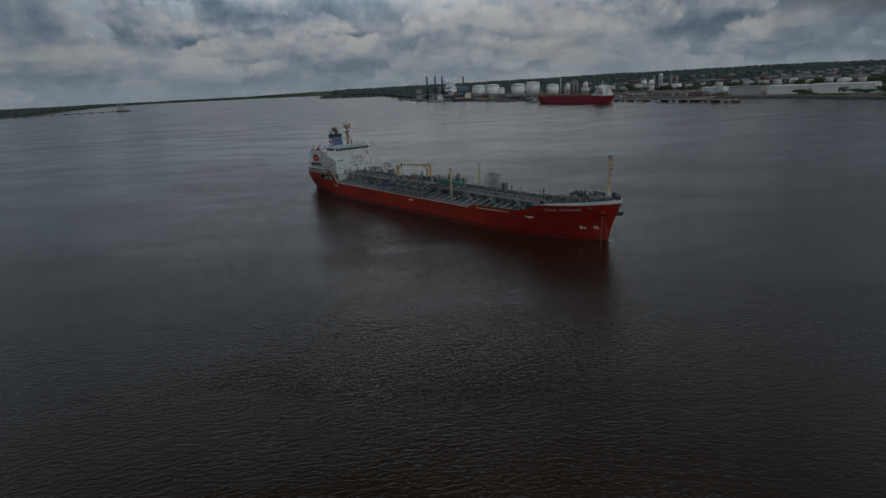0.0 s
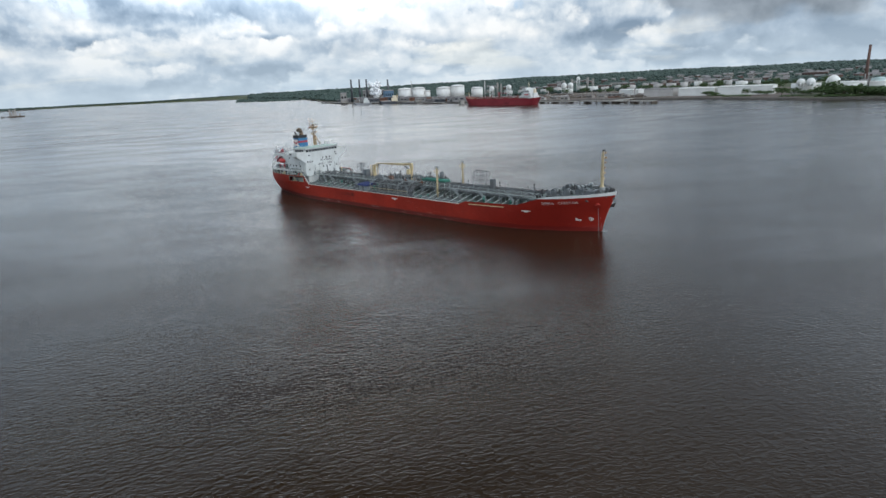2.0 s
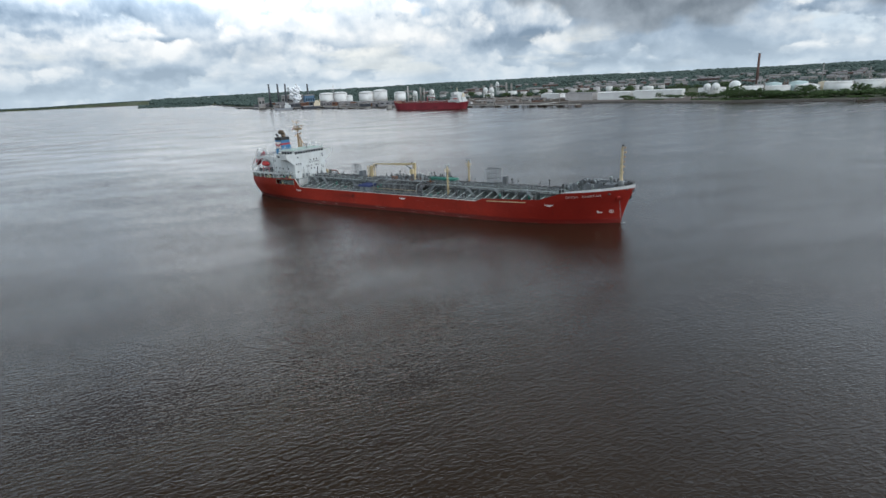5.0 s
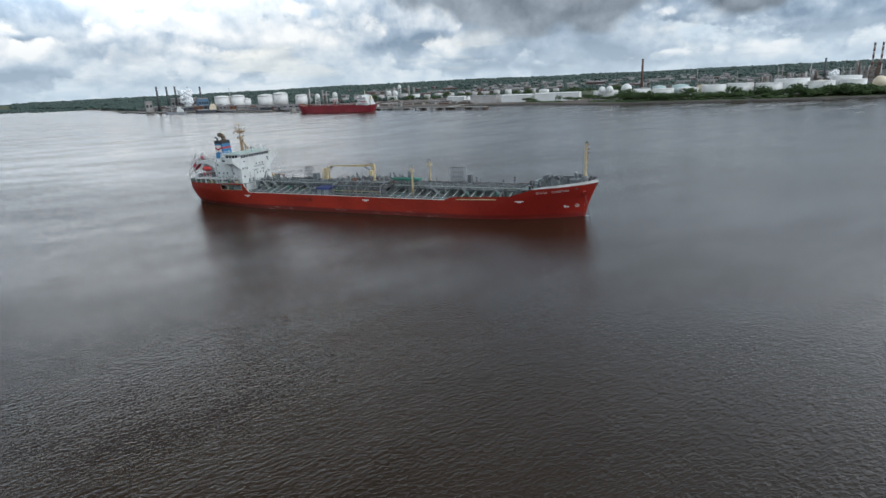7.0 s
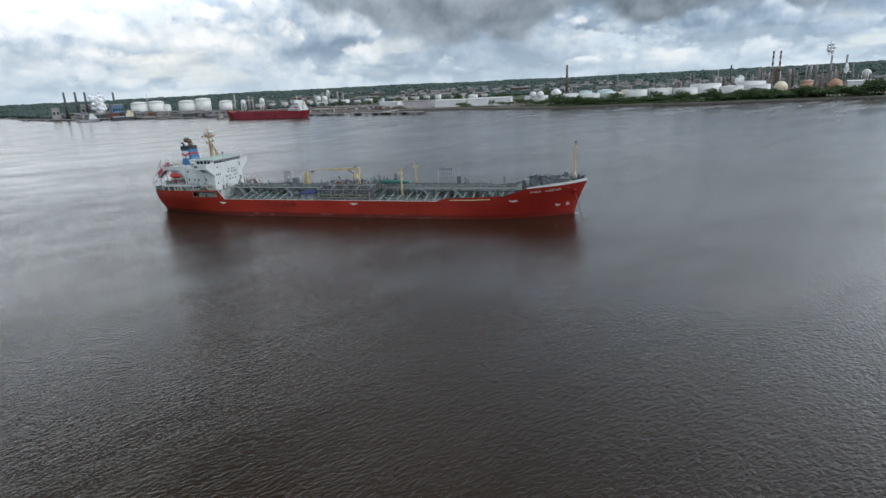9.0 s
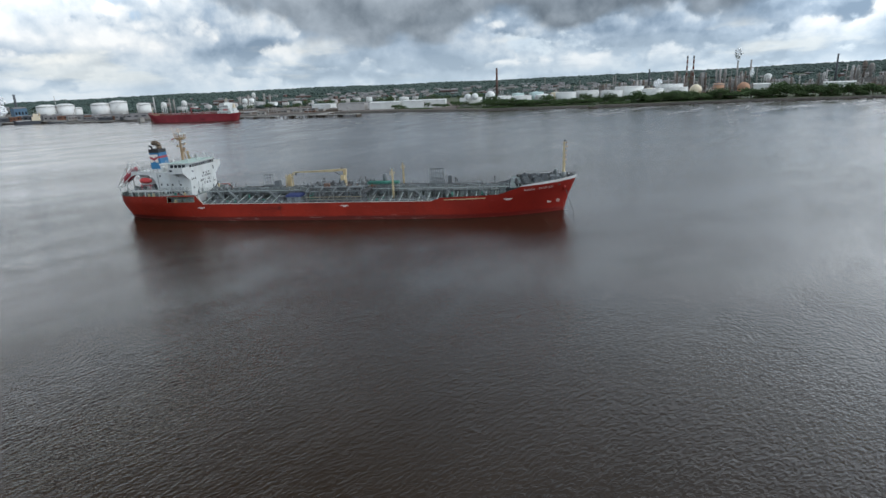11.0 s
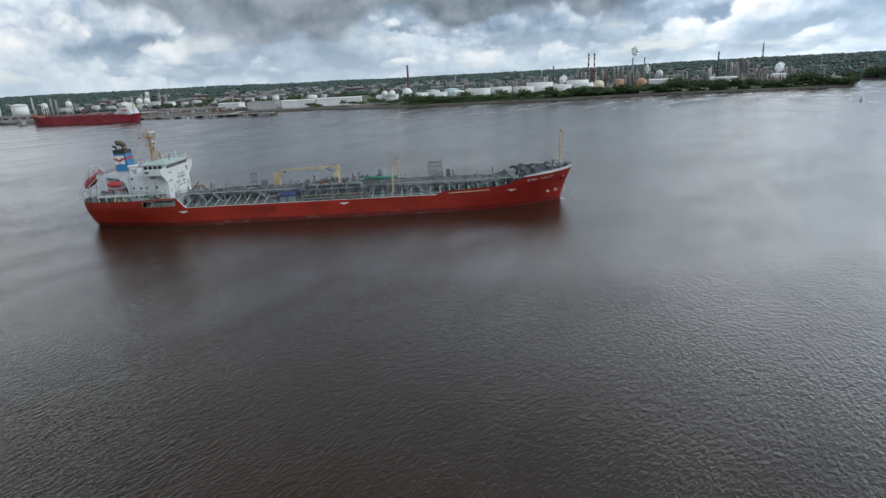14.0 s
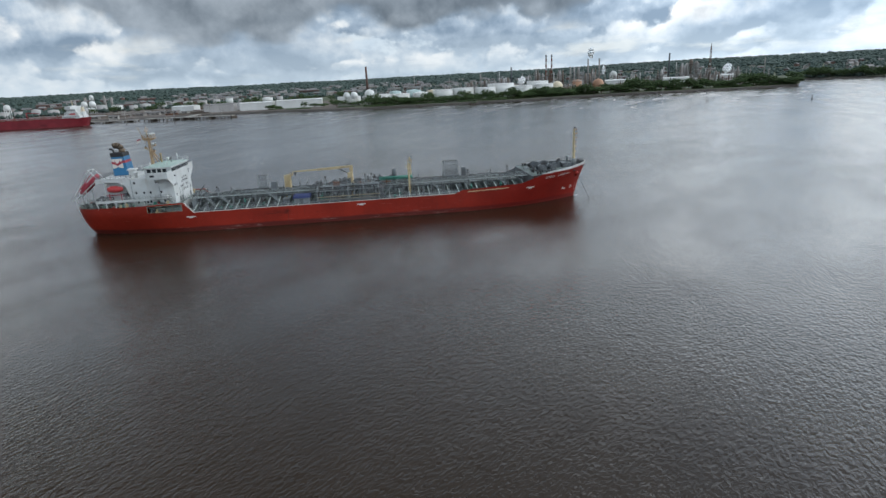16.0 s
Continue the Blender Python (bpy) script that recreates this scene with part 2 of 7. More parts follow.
def hull_paint(name, top, boot, line, fresh=500.0):
    """Ship's side: topside paint, scuffed and streaked, over a duller boot band up to the given height."""
    m = surface(name, top, tuple(c * 0.62 for c in top), rough=0.5, scale=0.07, amount=0.75, bump=0.1, fine=14, streak=0.4, streak_colour=(0.12, 0.025, 0.018), spec=0.25)
    t = m.node_tree
    bsdf = t.nodes["Principled BSDF"]
    base = bsdf.inputs["Base Color"].links[0].from_socket
    co = t.nodes.new("ShaderNodeTexCoord")
    sep = t.nodes.new("ShaderNodeSeparateXYZ")
    t.links.new(co.outputs["Object"], sep.inputs[0])
    mp = t.nodes.new("ShaderNodeMapping")
    mp.inputs[3].default_value = (0.12, 0.12, 0.9)
    t.links.new(co.outputs["Object"], mp.inputs[0])
    n = node(t, "ShaderNodeTexNoise", Scale=1.0, Detail=7.0, Roughness=0.7)
    t.links.new(mp.outputs[0], n.inputs[0])
    z = mathn(t, "ADD", sep.outputs[2], mathn(t, "MULTIPLY", mathn(t, "SUBTRACT", n.outputs[0], 0.5), 1.1))
    f = mathn(t, "DIVIDE", mathn(t, "SUBTRACT", line + 0.15, z), 0.5, True)
    c = mixc(t, mathn(t, "MULTIPLY", f, 0.85), base, boot)
    # chalky salt scuffs just above the water
    g = mathn(t, "MULTIPLY", mathn(t, "MULTIPLY", ramp(t, n.outputs[0], ((0.56, 0.0), (0.68, 1.0))), mathn(t, "DIVIDE", mathn(t, "SUBTRACT", line + 0.5, sep.outputs[2]), 1.0, True)), 0.45)
    c = mixc(t, g, c, (0.42, 0.30, 0.27))
    # long rubbed scratches at fender height, and two oily smudges amidships
    mq = t.nodes.new("ShaderNodeMapping")
    mq.inputs[3].default_value = (0.22, 0.22, 2.6)
    t.links.new(co.outputs["Object"], mq.inputs[0])
    q = node(t, "ShaderNodeTexNoise", Scale=1.0, Detail=8.0, Roughness=0.72)
    t.links.new(mq.outputs[0], q.inputs[0])
    c = mixc(t, mathn(t, "MULTIPLY", ramp(t, q.outputs[0], ((0.60, 0.0), (0.70, 1.0))), 0.30), c, (0.45, 0.20, 0.15))
    c = mixc(t, mathn(t, "MULTIPLY", ramp(t, q.outputs[0], ((0.30, 1.0), (0.40, 0.0))), 0.45), c, (0.10, 0.014, 0.012))
    for sx, sz, w, h in ((-27.0, 3.6, 3.0, 0.9), (-23.4, 4.0, 0.9, 0.8)):
        dx = mathn(t, "POWER", mathn(t, "ABSOLUTE", mathn(t, "DIVIDE", mathn(t, "SUBTRACT", sep.outputs[0], sx), w)), 2.0)
        dz = mathn(t, "POWER", mathn(t, "ABSOLUTE", mathn(t, "DIVIDE", mathn(t, "SUBTRACT", sep.outputs[2], sz), h)), 2.0)
        spot = mathn(t, "MULTIPLY", mathn(t, "EXPONENT", mathn(t, "MULTIPLY", mathn(t, "ADD", dx, dz), -1.0)), ramp(t, n.outputs[0], ((0.40, 0.0), (0.58, 1.0))))
        c = mixc(t, mathn(t, "MULTIPLY", spot, 0.8), c, (0.045, 0.012, 0.010))
    # the fore part was painted later, in a deeper red
    c = mixc(t, mathn(t, "MULTIPLY", mathn(t, "DIVIDE", mathn(t, "SUBTRACT", sep.outputs[0], fresh), 26.0, True), 0.55), c, tuple(v * k for v, k in zip(top, (0.60, 0.42, 0.75))))
    t.links.new(c, bsdf.inputs["Base Color"])
    return m


CREST = 4.0          # degrees from +x along which the wave crests run


def water_material():
    m = bpy.data.materials.new("river_water")
    m.use_nodes = True
    t = m.node_tree
    bsdf = t.nodes["Principled BSDF"]
    co = t.nodes.new("ShaderNodeTexCoord")

    def waves(scale, detail, rough, stretch, turn, distortion=0.0):
        """Noise whose crests run along the given bearing, 1/scale metres long and shorter across."""
        mp = t.nodes.new("ShaderNodeMapping")
        mp.vector_type = "TEXTURE"
        mp.inputs[2].default_value = (0, 0, radians(turn))
        mp.inputs[3].default_value = (1 / scale, 1 / (scale * stretch), 1 / scale)
        t.links.new(co.outputs["Object"], mp.inputs[0])
        n = node(t, "ShaderNodeTexNoise", Scale=1.0, Detail=detail, Roughness=rough, Distortion=distortion)
        t.links.new(mp.outputs[0], n.inputs[0])
        return n.outputs[0]

    patches = waves(0.007, 7, 0.6, 2.6, -20, 0.4)
    swirls = waves(0.030, 5, 0.6, 2.6, 12, 0.6)
    chop = waves(0.16, 4, 0.52, 1.9, CREST, 0.2)
    ripple = waves(0.78, 3, 0.6, 2.0, CREST + 6, 0.2)
    lanes = ramp(t, waves(0.011, 6, 0.6, 3.4, 10, 0.7), ((0.38, 0.0), (0.64, 1.0)))          # wind lanes and slicks
    fine = waves(1.5, 2, 0.5, 1.9, CREST - 12, 0.3)
    calm = ramp(t, mathn(t, "ADD", mathn(t, "MULTIPLY", patches, 0.65), mathn(t, "MULTIPLY", swirls, 0.35)), ((0.38, 1.0), (0.60, 0.50)))
    height = mathn(t, "ADD", mathn(t, "ADD", mathn(t, "MULTIPLY", chop, 0.20), mathn(t, "MULTIPLY", ripple, 0.40)), mathn(t, "MULTIPLY", fine, 0.24))
    bp = node(t, "ShaderNodeBump", Distance=0.64)
    # past the anchorage the ripples are too fine to show singly: gloss carries them there
    away = t.nodes.new("ShaderNodeVectorMath")
    away.operation = "DISTANCE"
    t.links.new(co.outputs["Object"], away.inputs[0])
    away.inputs[1].default_value = (-20, 120, 0)
    far = mathn(t, "DIVIDE", mathn(t, "SUBTRACT", away.outputs["Value"], 170.0), 420.0, True)
    t.links.new(mathn(t, "MULTIPLY", mathn(t, "MULTIPLY", calm, 0.72), mathn(t, "SUBTRACT", 1.0, mathn(t, "MULTIPLY", far, 0.80))), bp.inputs["Strength"])
    t.links.new(height, bp.inputs["Height"])
    t.links.new(bp.outputs[0], bsdf.inputs["Normal"])
    t.links.new(mixc(t, swirls, (0.030, 0.0182, 0.0100), (0.021, 0.0128, 0.0072)), bsdf.inputs["Base Color"])
    t.links.new(mathn(t, "ADD", mathn(t, "ADD", mathn(t, "MULTIPLY", calm, 0.05), mathn(t, "MULTIPLY", lanes, 0.05)), mathn(t, "ADD", mathn(t, "MULTIPLY", mathn(t, "MULTIPLY", far, lanes), 0.075), mathn(t, "ADD", mathn(t, "MULTIPLY", far, 0.05), 0.07))), bsdf.inputs["Roughness"])
    bsdf.inputs["IOR"].default_value = 1.35
    return m


def glassy(name, colour, rough=0.08):
    m = bpy.data.materials.new(name)
    m.use_nodes = True
    b = m.node_tree.nodes["Principled BSDF"]
    b.inputs["Base Color"].default_value = (*colour, 1)
    b.inputs["Roughness"].default_value = rough
    return m


RED = hull_paint("weathered_red_hull_paint", (0.335, 0.026, 0.012), (0.085, 0.016, 0.012), 1.4, 24.0)
MAROON = hull_paint("maroon_hull_paint", (0.27, 0.032, 0.042), (0.16, 0.022, 0.028), 0.6)
WHITE = surface("ship_white_paint", (0.64, 0.655, 0.645), (0.44, 0.44, 0.41), rough=0.45, scale=0.25, amount=0.5, bump=0.06, streak=0.5, streak_colour=(0.34, 0.25, 0.17))
CREAM = surface("cream_yellow_paint", (0.56, 0.45, 0.26), (0.33, 0.23, 0.12), rough=0.5, scale=0.6, amount=0.6, streak=0.4)
DECK = surface("deck_grey_green_paint", (0.155, 0.195, 0.185), (0.085, 0.09, 0.08), rough=0.7, scale=0.22, amount=0.75, bump=0.1)
STEEL = surface("grey_painted_steel", (0.135, 0.15, 0.16), (0.07, 0.068, 0.065), rough=0.55, scale=0.5, amount=0.6, bump=0.1, streak=0.25)
PALE = surface("pale_grey_pipework", (0.275, 0.30, 0.305), (0.14, 0.14, 0.13), rough=0.5, scale=0.7, amount=0.5, bump=0.08)
DARK = surface("dark_machinery", (0.075, 0.08, 0.085), (0.05, 0.035, 0.028), rough=0.6, scale=0.8, amount=0.6)
GREEN = surface("deck_green_paint", (0.045, 0.215, 0.16), (0.03, 0.11, 0.09), rough=0.55, scale=0.5, amount=0.5)
BLUE = surface("funnel_blue_paint", (0.026, 0.165, 0.33), (0.02, 0.10, 0.21), rough=0.45, scale=0.4, amount=0.4)
TARP = surface("dark_blue_tarpaulin", (0.022, 0.035, 0.12), (0.015, 0.02, 0.06), rough=0.6, scale=0.8, amount=0.5)
BLACK = surface("funnel_black", (0.022, 0.022, 0.024), rough=0.6, scale=0.6)
SOOT = surface("sooty_exhaust_steel", (0.16, 0.11, 0.07), (0.04, 0.035, 0.03), rough=0.55, metal=0.3, scale=0.9, amount=0.8)
CRIMSON = surface("crimson_paint", (0.36, 0.03, 0.05), rough=0.45, scale=0.5, amount=0.35)
ORANGE = surface("lifeboat_orange_red", (0.44, 0.04, 0.04), rough=0.35, scale=0.8, amount=0.3)
LETTER = surface("faded_white_lettering", (0.72, 0.66, 0.60), rough=0.55, scale=0.8, amount=0.35, bump=0)
INK = surface("black_lettering", (0.05, 0.05, 0.055), rough=0.6, scale=1.0, amount=0.3, bump=0)
GLASS = glassy("dark_window_glass", (0.018, 0.022, 0.026))
RUST = surface("rusty_iron", (0.20, 0.085, 0.045), (0.09, 0.045, 0.03), rough=0.8, scale=0.9, amount=0.8)
WATER = water_material()
MUD = surface("tidal_mud_and_riprap", (0.085, 0.074, 0.064), (0.045, 0.041, 0.037), rough=0.85, scale=0.06, amount=0.7, bump=0.5)
CONCRETE = surface("weathered_concrete", (0.36, 0.34, 0.31), (0.20, 0.19, 0.17), rough=0.85, scale=0.15, amount=0.6)
EARTH = surface("brown_earth", (0.14, 0.11, 0.09), (0.075, 0.062, 0.052), rough=0.9, scale=0.05, amount=0.7)
TANKW = surface("tank_white_paint", (0.72, 0.72, 0.70), (0.50, 0.49, 0.46), rough=0.55, scale=0.07, amount=0.45, bump=0.05, random_tone=0.12, streak=0.25)
TANKG = surface("tank_grey_paint", (0.46, 0.44, 0.43), (0.30, 0.28, 0.26), rough=0.6, scale=0.07, amount=0.5, bump=0.05, random_tone=0.2, streak=0.25)
TANKC = surface("tank_cream_paint", (0.70, 0.60, 0.44), (0.52, 0.42, 0.30), rough=0.55, scale=0.07, amount=0.4, bump=0.05)
TANKO = surface("tank_rusty_orange", (0.46, 0.25, 0.15), (0.27, 0.15, 0.10), rough=0.65, scale=0.09, amount=0.6, bump=0.05)
TANKB = surface("tank_pale_green_paint", (0.47, 0.58, 0.57), (0.36, 0.44, 0.43), rough=0.55, scale=0.07, amount=0.4, bump=0.05)
BRICK = surface("red_brick", (0.145, 0.08, 0.065), (0.085, 0.052, 0.045), rough=0.85, scale=0.1, amount=0.55, random_tone=0.3)
STACKD = surface("dark_stack_steel", (0.07, 0.075, 0.085), rough=0.6, scale=0.12, amount=0.5)
PLANT = surface("refinery_steelwork", (0.30, 0.29, 0.28), (0.17, 0.13, 0.10), rough=0.65, scale=0.12, amount=0.7, random_tone=0.25)
BROWN = surface("brown_weathered_steel", (0.17, 0.125, 0.10), (0.09, 0.07, 0.06), rough=0.75, scale=0.15, amount=0.7)
HOUSEW = surface("house_walls", (0.30, 0.275, 0.25), (0.19, 0.17, 0.155), rough=0.8, scale=0.08, amount=0.5, random_tone=0.5)
BLUEB = surface("blue_cladding", (0.09, 0.17, 0.26), rough=0.6, scale=0.1, amount=0.4)
ROOF = surface("grey_roofing", (0.22, 0.21, 0.21), (0.13, 0.12, 0.12), rough=0.85, scale=0.1, amount=0.5, random_tone=0.4)
WOOD = surface("weathered_timber", (0.11, 0.085, 0.065), (0.05, 0.042, 0.036), rough=0.9, scale=0.4, amount=0.6)


def leafy(name, a, b, scale, island=False):
    m = bpy.data.materials.new(name)
    m.use_nodes = True
    t = m.node_tree
    bsdf = t.nodes["Principled BSDF"]
    co = t.nodes.new("ShaderNodeTexCoord")
    n = node(t, "ShaderNodeTexNoise", Scale=scale, Detail=6.0, Roughness=0.65)
    t.links.new(co.outputs["Object"], n.inputs[0])
    f = ramp(t, n.outputs[0], ((0.33, 0.0), (0.67, 1.0)))
    if island:
        g = t.nodes.new("ShaderNodeNewGeometry")
        f = mathn(t, "ADD", mathn(t, "MULTIPLY", f, 0.5), mathn(t, "MULTIPLY", g.outputs["Random Per Island"], 0.5))
    t.links.new(mixc(t, f, a, b), bsdf.inputs["Base Color"])
    bsdf.inputs["Roughness"].default_value = 0.75
    bsdf.inputs["Specular IOR Level"].default_value = 0.2
    return m


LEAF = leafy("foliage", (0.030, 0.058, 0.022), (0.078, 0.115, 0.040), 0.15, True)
# woodland green made paler and bluer: distance haze is mixed into this colour
HAZED_WOODS = leafy("woodland", (0.049, 0.074, 0.065), (0.068, 0.097, 0.084), 0.012, True)
GRASS = leafy("rough_grass", (0.040, 0.058, 0.026), (0.090, 0.100, 0.050), 0.02)
BARK = surface("bark", (0.10, 0.075, 0.055), rough=0.9, scale=1.0)


# ---------------------------------------------------------------- mesh tools
class Geo:
    """Collects faces for one mesh."""

    def __init__(self):
        self.v, self.f, self.s = [], [], []

    def add(self, verts, faces, smooth=False):
        k = len(self.v)
        self.v += [tuple(p) for p in verts]
        self.f += [tuple(i + k for i in f) for f in faces]
        self.s += [smooth] * len(faces)
        return self

    def box(self, x0, y0, z0, x1, y1, z1, inset=0.0):
        """A box whose top may be drawn in."""
        i = inset
        return self.add([(x0, y0, z0), (x1, y0, z0), (x1, y1, z0), (x0, y1, z0), (x0 + i, y0 + i, z1), (x1 - i, y0 + i, z1), (x1 - i, y1 - i, z1), (x0 + i, y1 - i, z1)],
                        [(3, 2, 1, 0), (4, 5, 6, 7), (0, 1, 5, 4), (1, 2, 6, 5), (2, 3, 7, 6), (3, 0, 4, 7)])

    def tube(self, p, q, r, r2=None, n=8):
        p, q = Vector(p), Vector(q)
        r2 = r if r2 is None else r2
        d = (q - p).normalized()
        side = d.orthogonal().normalized()
        other = d.cross(side)
        ring = [(math.cos(2 * math.pi * i / n), math.sin(2 * math.pi * i / n)) for i in range(n)]
        vs = [p + (side * c + other * s) * r for c, s in ring] + [q + (side * c + other * s) * r2 for c, s in ring]
        k = len(self.v)
        self.add(vs, [(i, (i + 1) % n, n + (i + 1) % n, n + i) for i in range(n)], n > 5)
        return self.cap(k, n)

    def cap(self, k, n):
        self.f += [tuple(k + n - 1 - i for i in range(n)), tuple(k + n + i for i in range(n))]
        self.s += [False, False]
        return self

    def path(self, points, r, n=6):
        for a, b in zip(points, points[1:]):
            self.tube(a, b, r, n=n)
        return self

    def beam(self, p, q, w, h=None):
        """A square bar from p to q."""
        p, q = Vector(p), Vector(q)
        h = h or w
        d = (q - p).normalized()
        up = Vector((0, 0, 1)) if abs(d.z) < 0.9 else Vector((1, 0, 0))
        s = d.cross(up).normalized() * (w / 2)
        u = s.normalized().cross(d).normalized() * (h / 2)
        return self.add([p - s - u, p + s - u, p + s + u, p - s + u, q - s - u, q + s - u, q + s + u, q - s + u],
                        [(0, 1, 2, 3), (7, 6, 5, 4), (0, 4, 5, 1), (1, 5, 6, 2), (2, 6, 7, 3), (3, 7, 4, 0)])

    def lathe(self, cx, cy, profile, n=16, smooth=True):
        k = len(self.v)
        m = len(profile)
        vs = [(cx + r * math.cos(2 * math.pi * i / n), cy + r * math.sin(2 * math.pi * i / n), z) for r, z in profile for i in range(n)]
        fs = [(j * n + i, j * n + (i + 1) % n, (j + 1) * n + (i + 1) % n, (j + 1) * n + i) for j in range(m - 1) for i in range(n)]
        self.add(vs, fs, smooth)
        self.f += [tuple(k + n - 1 - i for i in range(n)), tuple(k + (m - 1) * n + i for i in range(n))]
        self.s += [False, False]
        return self

    def prism(self, poly, axis, a, b):
        """A polygon pushed along an axis: poly in the other two axes, in order."""
        n = len(poly)

        def at(p, w):
            return {"x": (w, p[0], p[1]), "y": (p[0], w, p[1]), "z": (p[0], p[1], w)}[axis]
        return self.add([at(p, a) for p in poly] + [at(p, b) for p in poly],
                        [tuple(range(n)), tuple(range(2 * n - 1, n - 1, -1))] + [(i, n + i, n + (i + 1) % n, (i + 1) % n) for i in range(n)])

    def clump(self, c, r, rng, squash=0.8, smooth=False):
        """One ragged lump of leaves."""
        cx, cy, cz = c
        top, bot = r * squash * rng.uniform(0.8, 1.2), r * squash * rng.uniform(0.6, 1.0)
        a0 = rng.uniform(0, 6.28)
        vs = [(cx + rng.uniform(-.3, .3) * r, cy + rng.uniform(-.3, .3) * r, cz + top)]
        for i in range(5):
            rr = r * rng.uniform(0.7, 1.25)
            vs.append((cx + rr * math.cos(a0 + i * 1.257), cy + rr * math.sin(a0 + i * 1.257), cz + rng.uniform(-.35, .35) * r))
        vs.append((cx, cy, cz - bot))
        return self.add(vs, [(0, 1 + i, 1 + (i + 1) % 5) for i in range(5)] + [(6, 1 + (i + 1) % 5, 1 + i) for i in range(5)], smooth)

    def mesh(self, name, material, fix=False):
        me = bpy.data.meshes.new(name)
        me.from_pydata(self.v, [], self.f)
        me.polygons.foreach_set("use_smooth", self.s)
        me.materials.append(material)
        if fix:
            bm = bmesh.new()
            bm.from_mesh(me)
            bmesh.ops.recalc_face_normals(bm, faces=bm.faces)
            bm.to_mesh(me)
            bm.free()
        me.update()
        return me


def part(name, geo, material, parent, label="", fix=False):
    ob = new(name, geo.mesh(name, material, fix))
    ob.parent = parent
    return tagged(ob, label)


def thing(name, geo, material, at=(0, 0, 0), turn=0.0, label="", category="", group="", kind="", fix=False):
    ob = new(name, geo.mesh(name, material, fix) if geo else None)
    ob.matrix_basis = pose(*at, 0, 0, turn)
    return tagged(ob, label, category, group, kind)


def word(name, text, size, material, parent, m):
    """Lettering in the built-in font, as a thin mesh."""
    cu = bpy.data.curves.new(name, "FONT")
    cu.body, cu.size, cu.extrude, cu.align_x, cu.align_y = text, size, 0.015, "CENTER", "CENTER"
    tmp = new(name, cu)
    me = bpy.data.meshes.new_from_object(tmp.evaluated_get(bpy.context.evaluated_depsgraph_get()))
    bpy.data.objects.remove(tmp)
    me.materials.clear()
    me.materials.append(material)
    ob = new(name, me)
    ob.parent = parent
    ob.matrix_basis = m
    return ob


def lerp_table(x, table):
    if x <= table[0][0]:
        return table[0][1]
    for (a, va), (b, vb) in zip(table, table[1:]):
        if x <= b:
            return va + (vb - va) * (x - a) / (b - a)
    return table[-1][1]


def clamp(v, a=0.0, b=1.0):
    return max(a, min(b, v))


# ---------------------------------------------------------------- water and land
def river():
    g = Geo()
    n, half = 40, 7000.0
    for i in range(n + 1):
        for j in range(n + 1):
            g.v.append((-half + 2 * half * i / n, -half + 2 * half * j / n, 0.0))
    g.f = [(i * (n + 1) + j, (i + 1) * (n + 1) + j, (i + 1) * (n + 1) + j + 1, i * (n + 1) + j + 1) for i in range(n) for j in range(n)]
    g.s = [False] * len(g.f)
    thing("water", g, WATER, label="brown-grey river water with small ripples", category="water", kind="structure")


river()

CX, CY = -60.0, 60.0          # the land is laid out by bearing and distance from here
SHORE = [(-180, 1900), (-120, 2100), (-60, 1900), (-34, 2220), (-32, 2690), (-28.2, 4050), (-24, 4600), (-15, 4560), (-9, 3900), (-3.9, 2640), (-1.7, 1960), (1.1, 1640),
         (4, 1500), (6, 1450), (12.6, 1190), (19.8, 1100), (27.6, 1030), (32.5, 1000), (37.5, 955), (40.7, 910), (44.8, 868), (48.8, 866), (54.5, 862), (60.2, 867),
         (65.7, 900), (71.4, 939), (76.4, 957), (81.4, 986), (86.3, 1047), (86.9, 1420), (90.2, 1410), (93, 1390), (110, 1400), (140, 1600), (180, 1900)]
RIDGE = [(-180, 30), (-60, 20), (-33, 16), (-28, 14), (-20, 19), (-13, 27), (-8, 34), (-5, 34), (0, 34), (5, 37), (10, 44), (18, 52), (25, 57), (40, 59), (55, 62), (65, 68), (75, 77), (85, 80), (95, 76), (110, 60), (140, 40), (180, 30)]


def polar(az, r):
    a = radians(az)
    return CX + r * math.sin(a), CY + r * math.cos(a)


def land_height(az, r):
    s = lerp_table(az, SHORE)
    d = r - s
    if d < 0:
        return -3.0
    bank = 3.2 * clamp(d / 22.0) ** 0.6
    top = lerp_table(az, RIDGE) - 9.0
    u = clamp((r - max(s + 150, 1500)) / (4450 - max(s + 150, 1500))) if s < 4200 else clamp(d / 60)
    x, y = polar(az, r)
    roll = noise.noise((x / 420, y / 420, 0.3)) * 5 * u + noise.noise((x / 150, y / 150, 2.3)) * 2 * u
    return bank + (top - 3) * (u ** 1.25) + roll


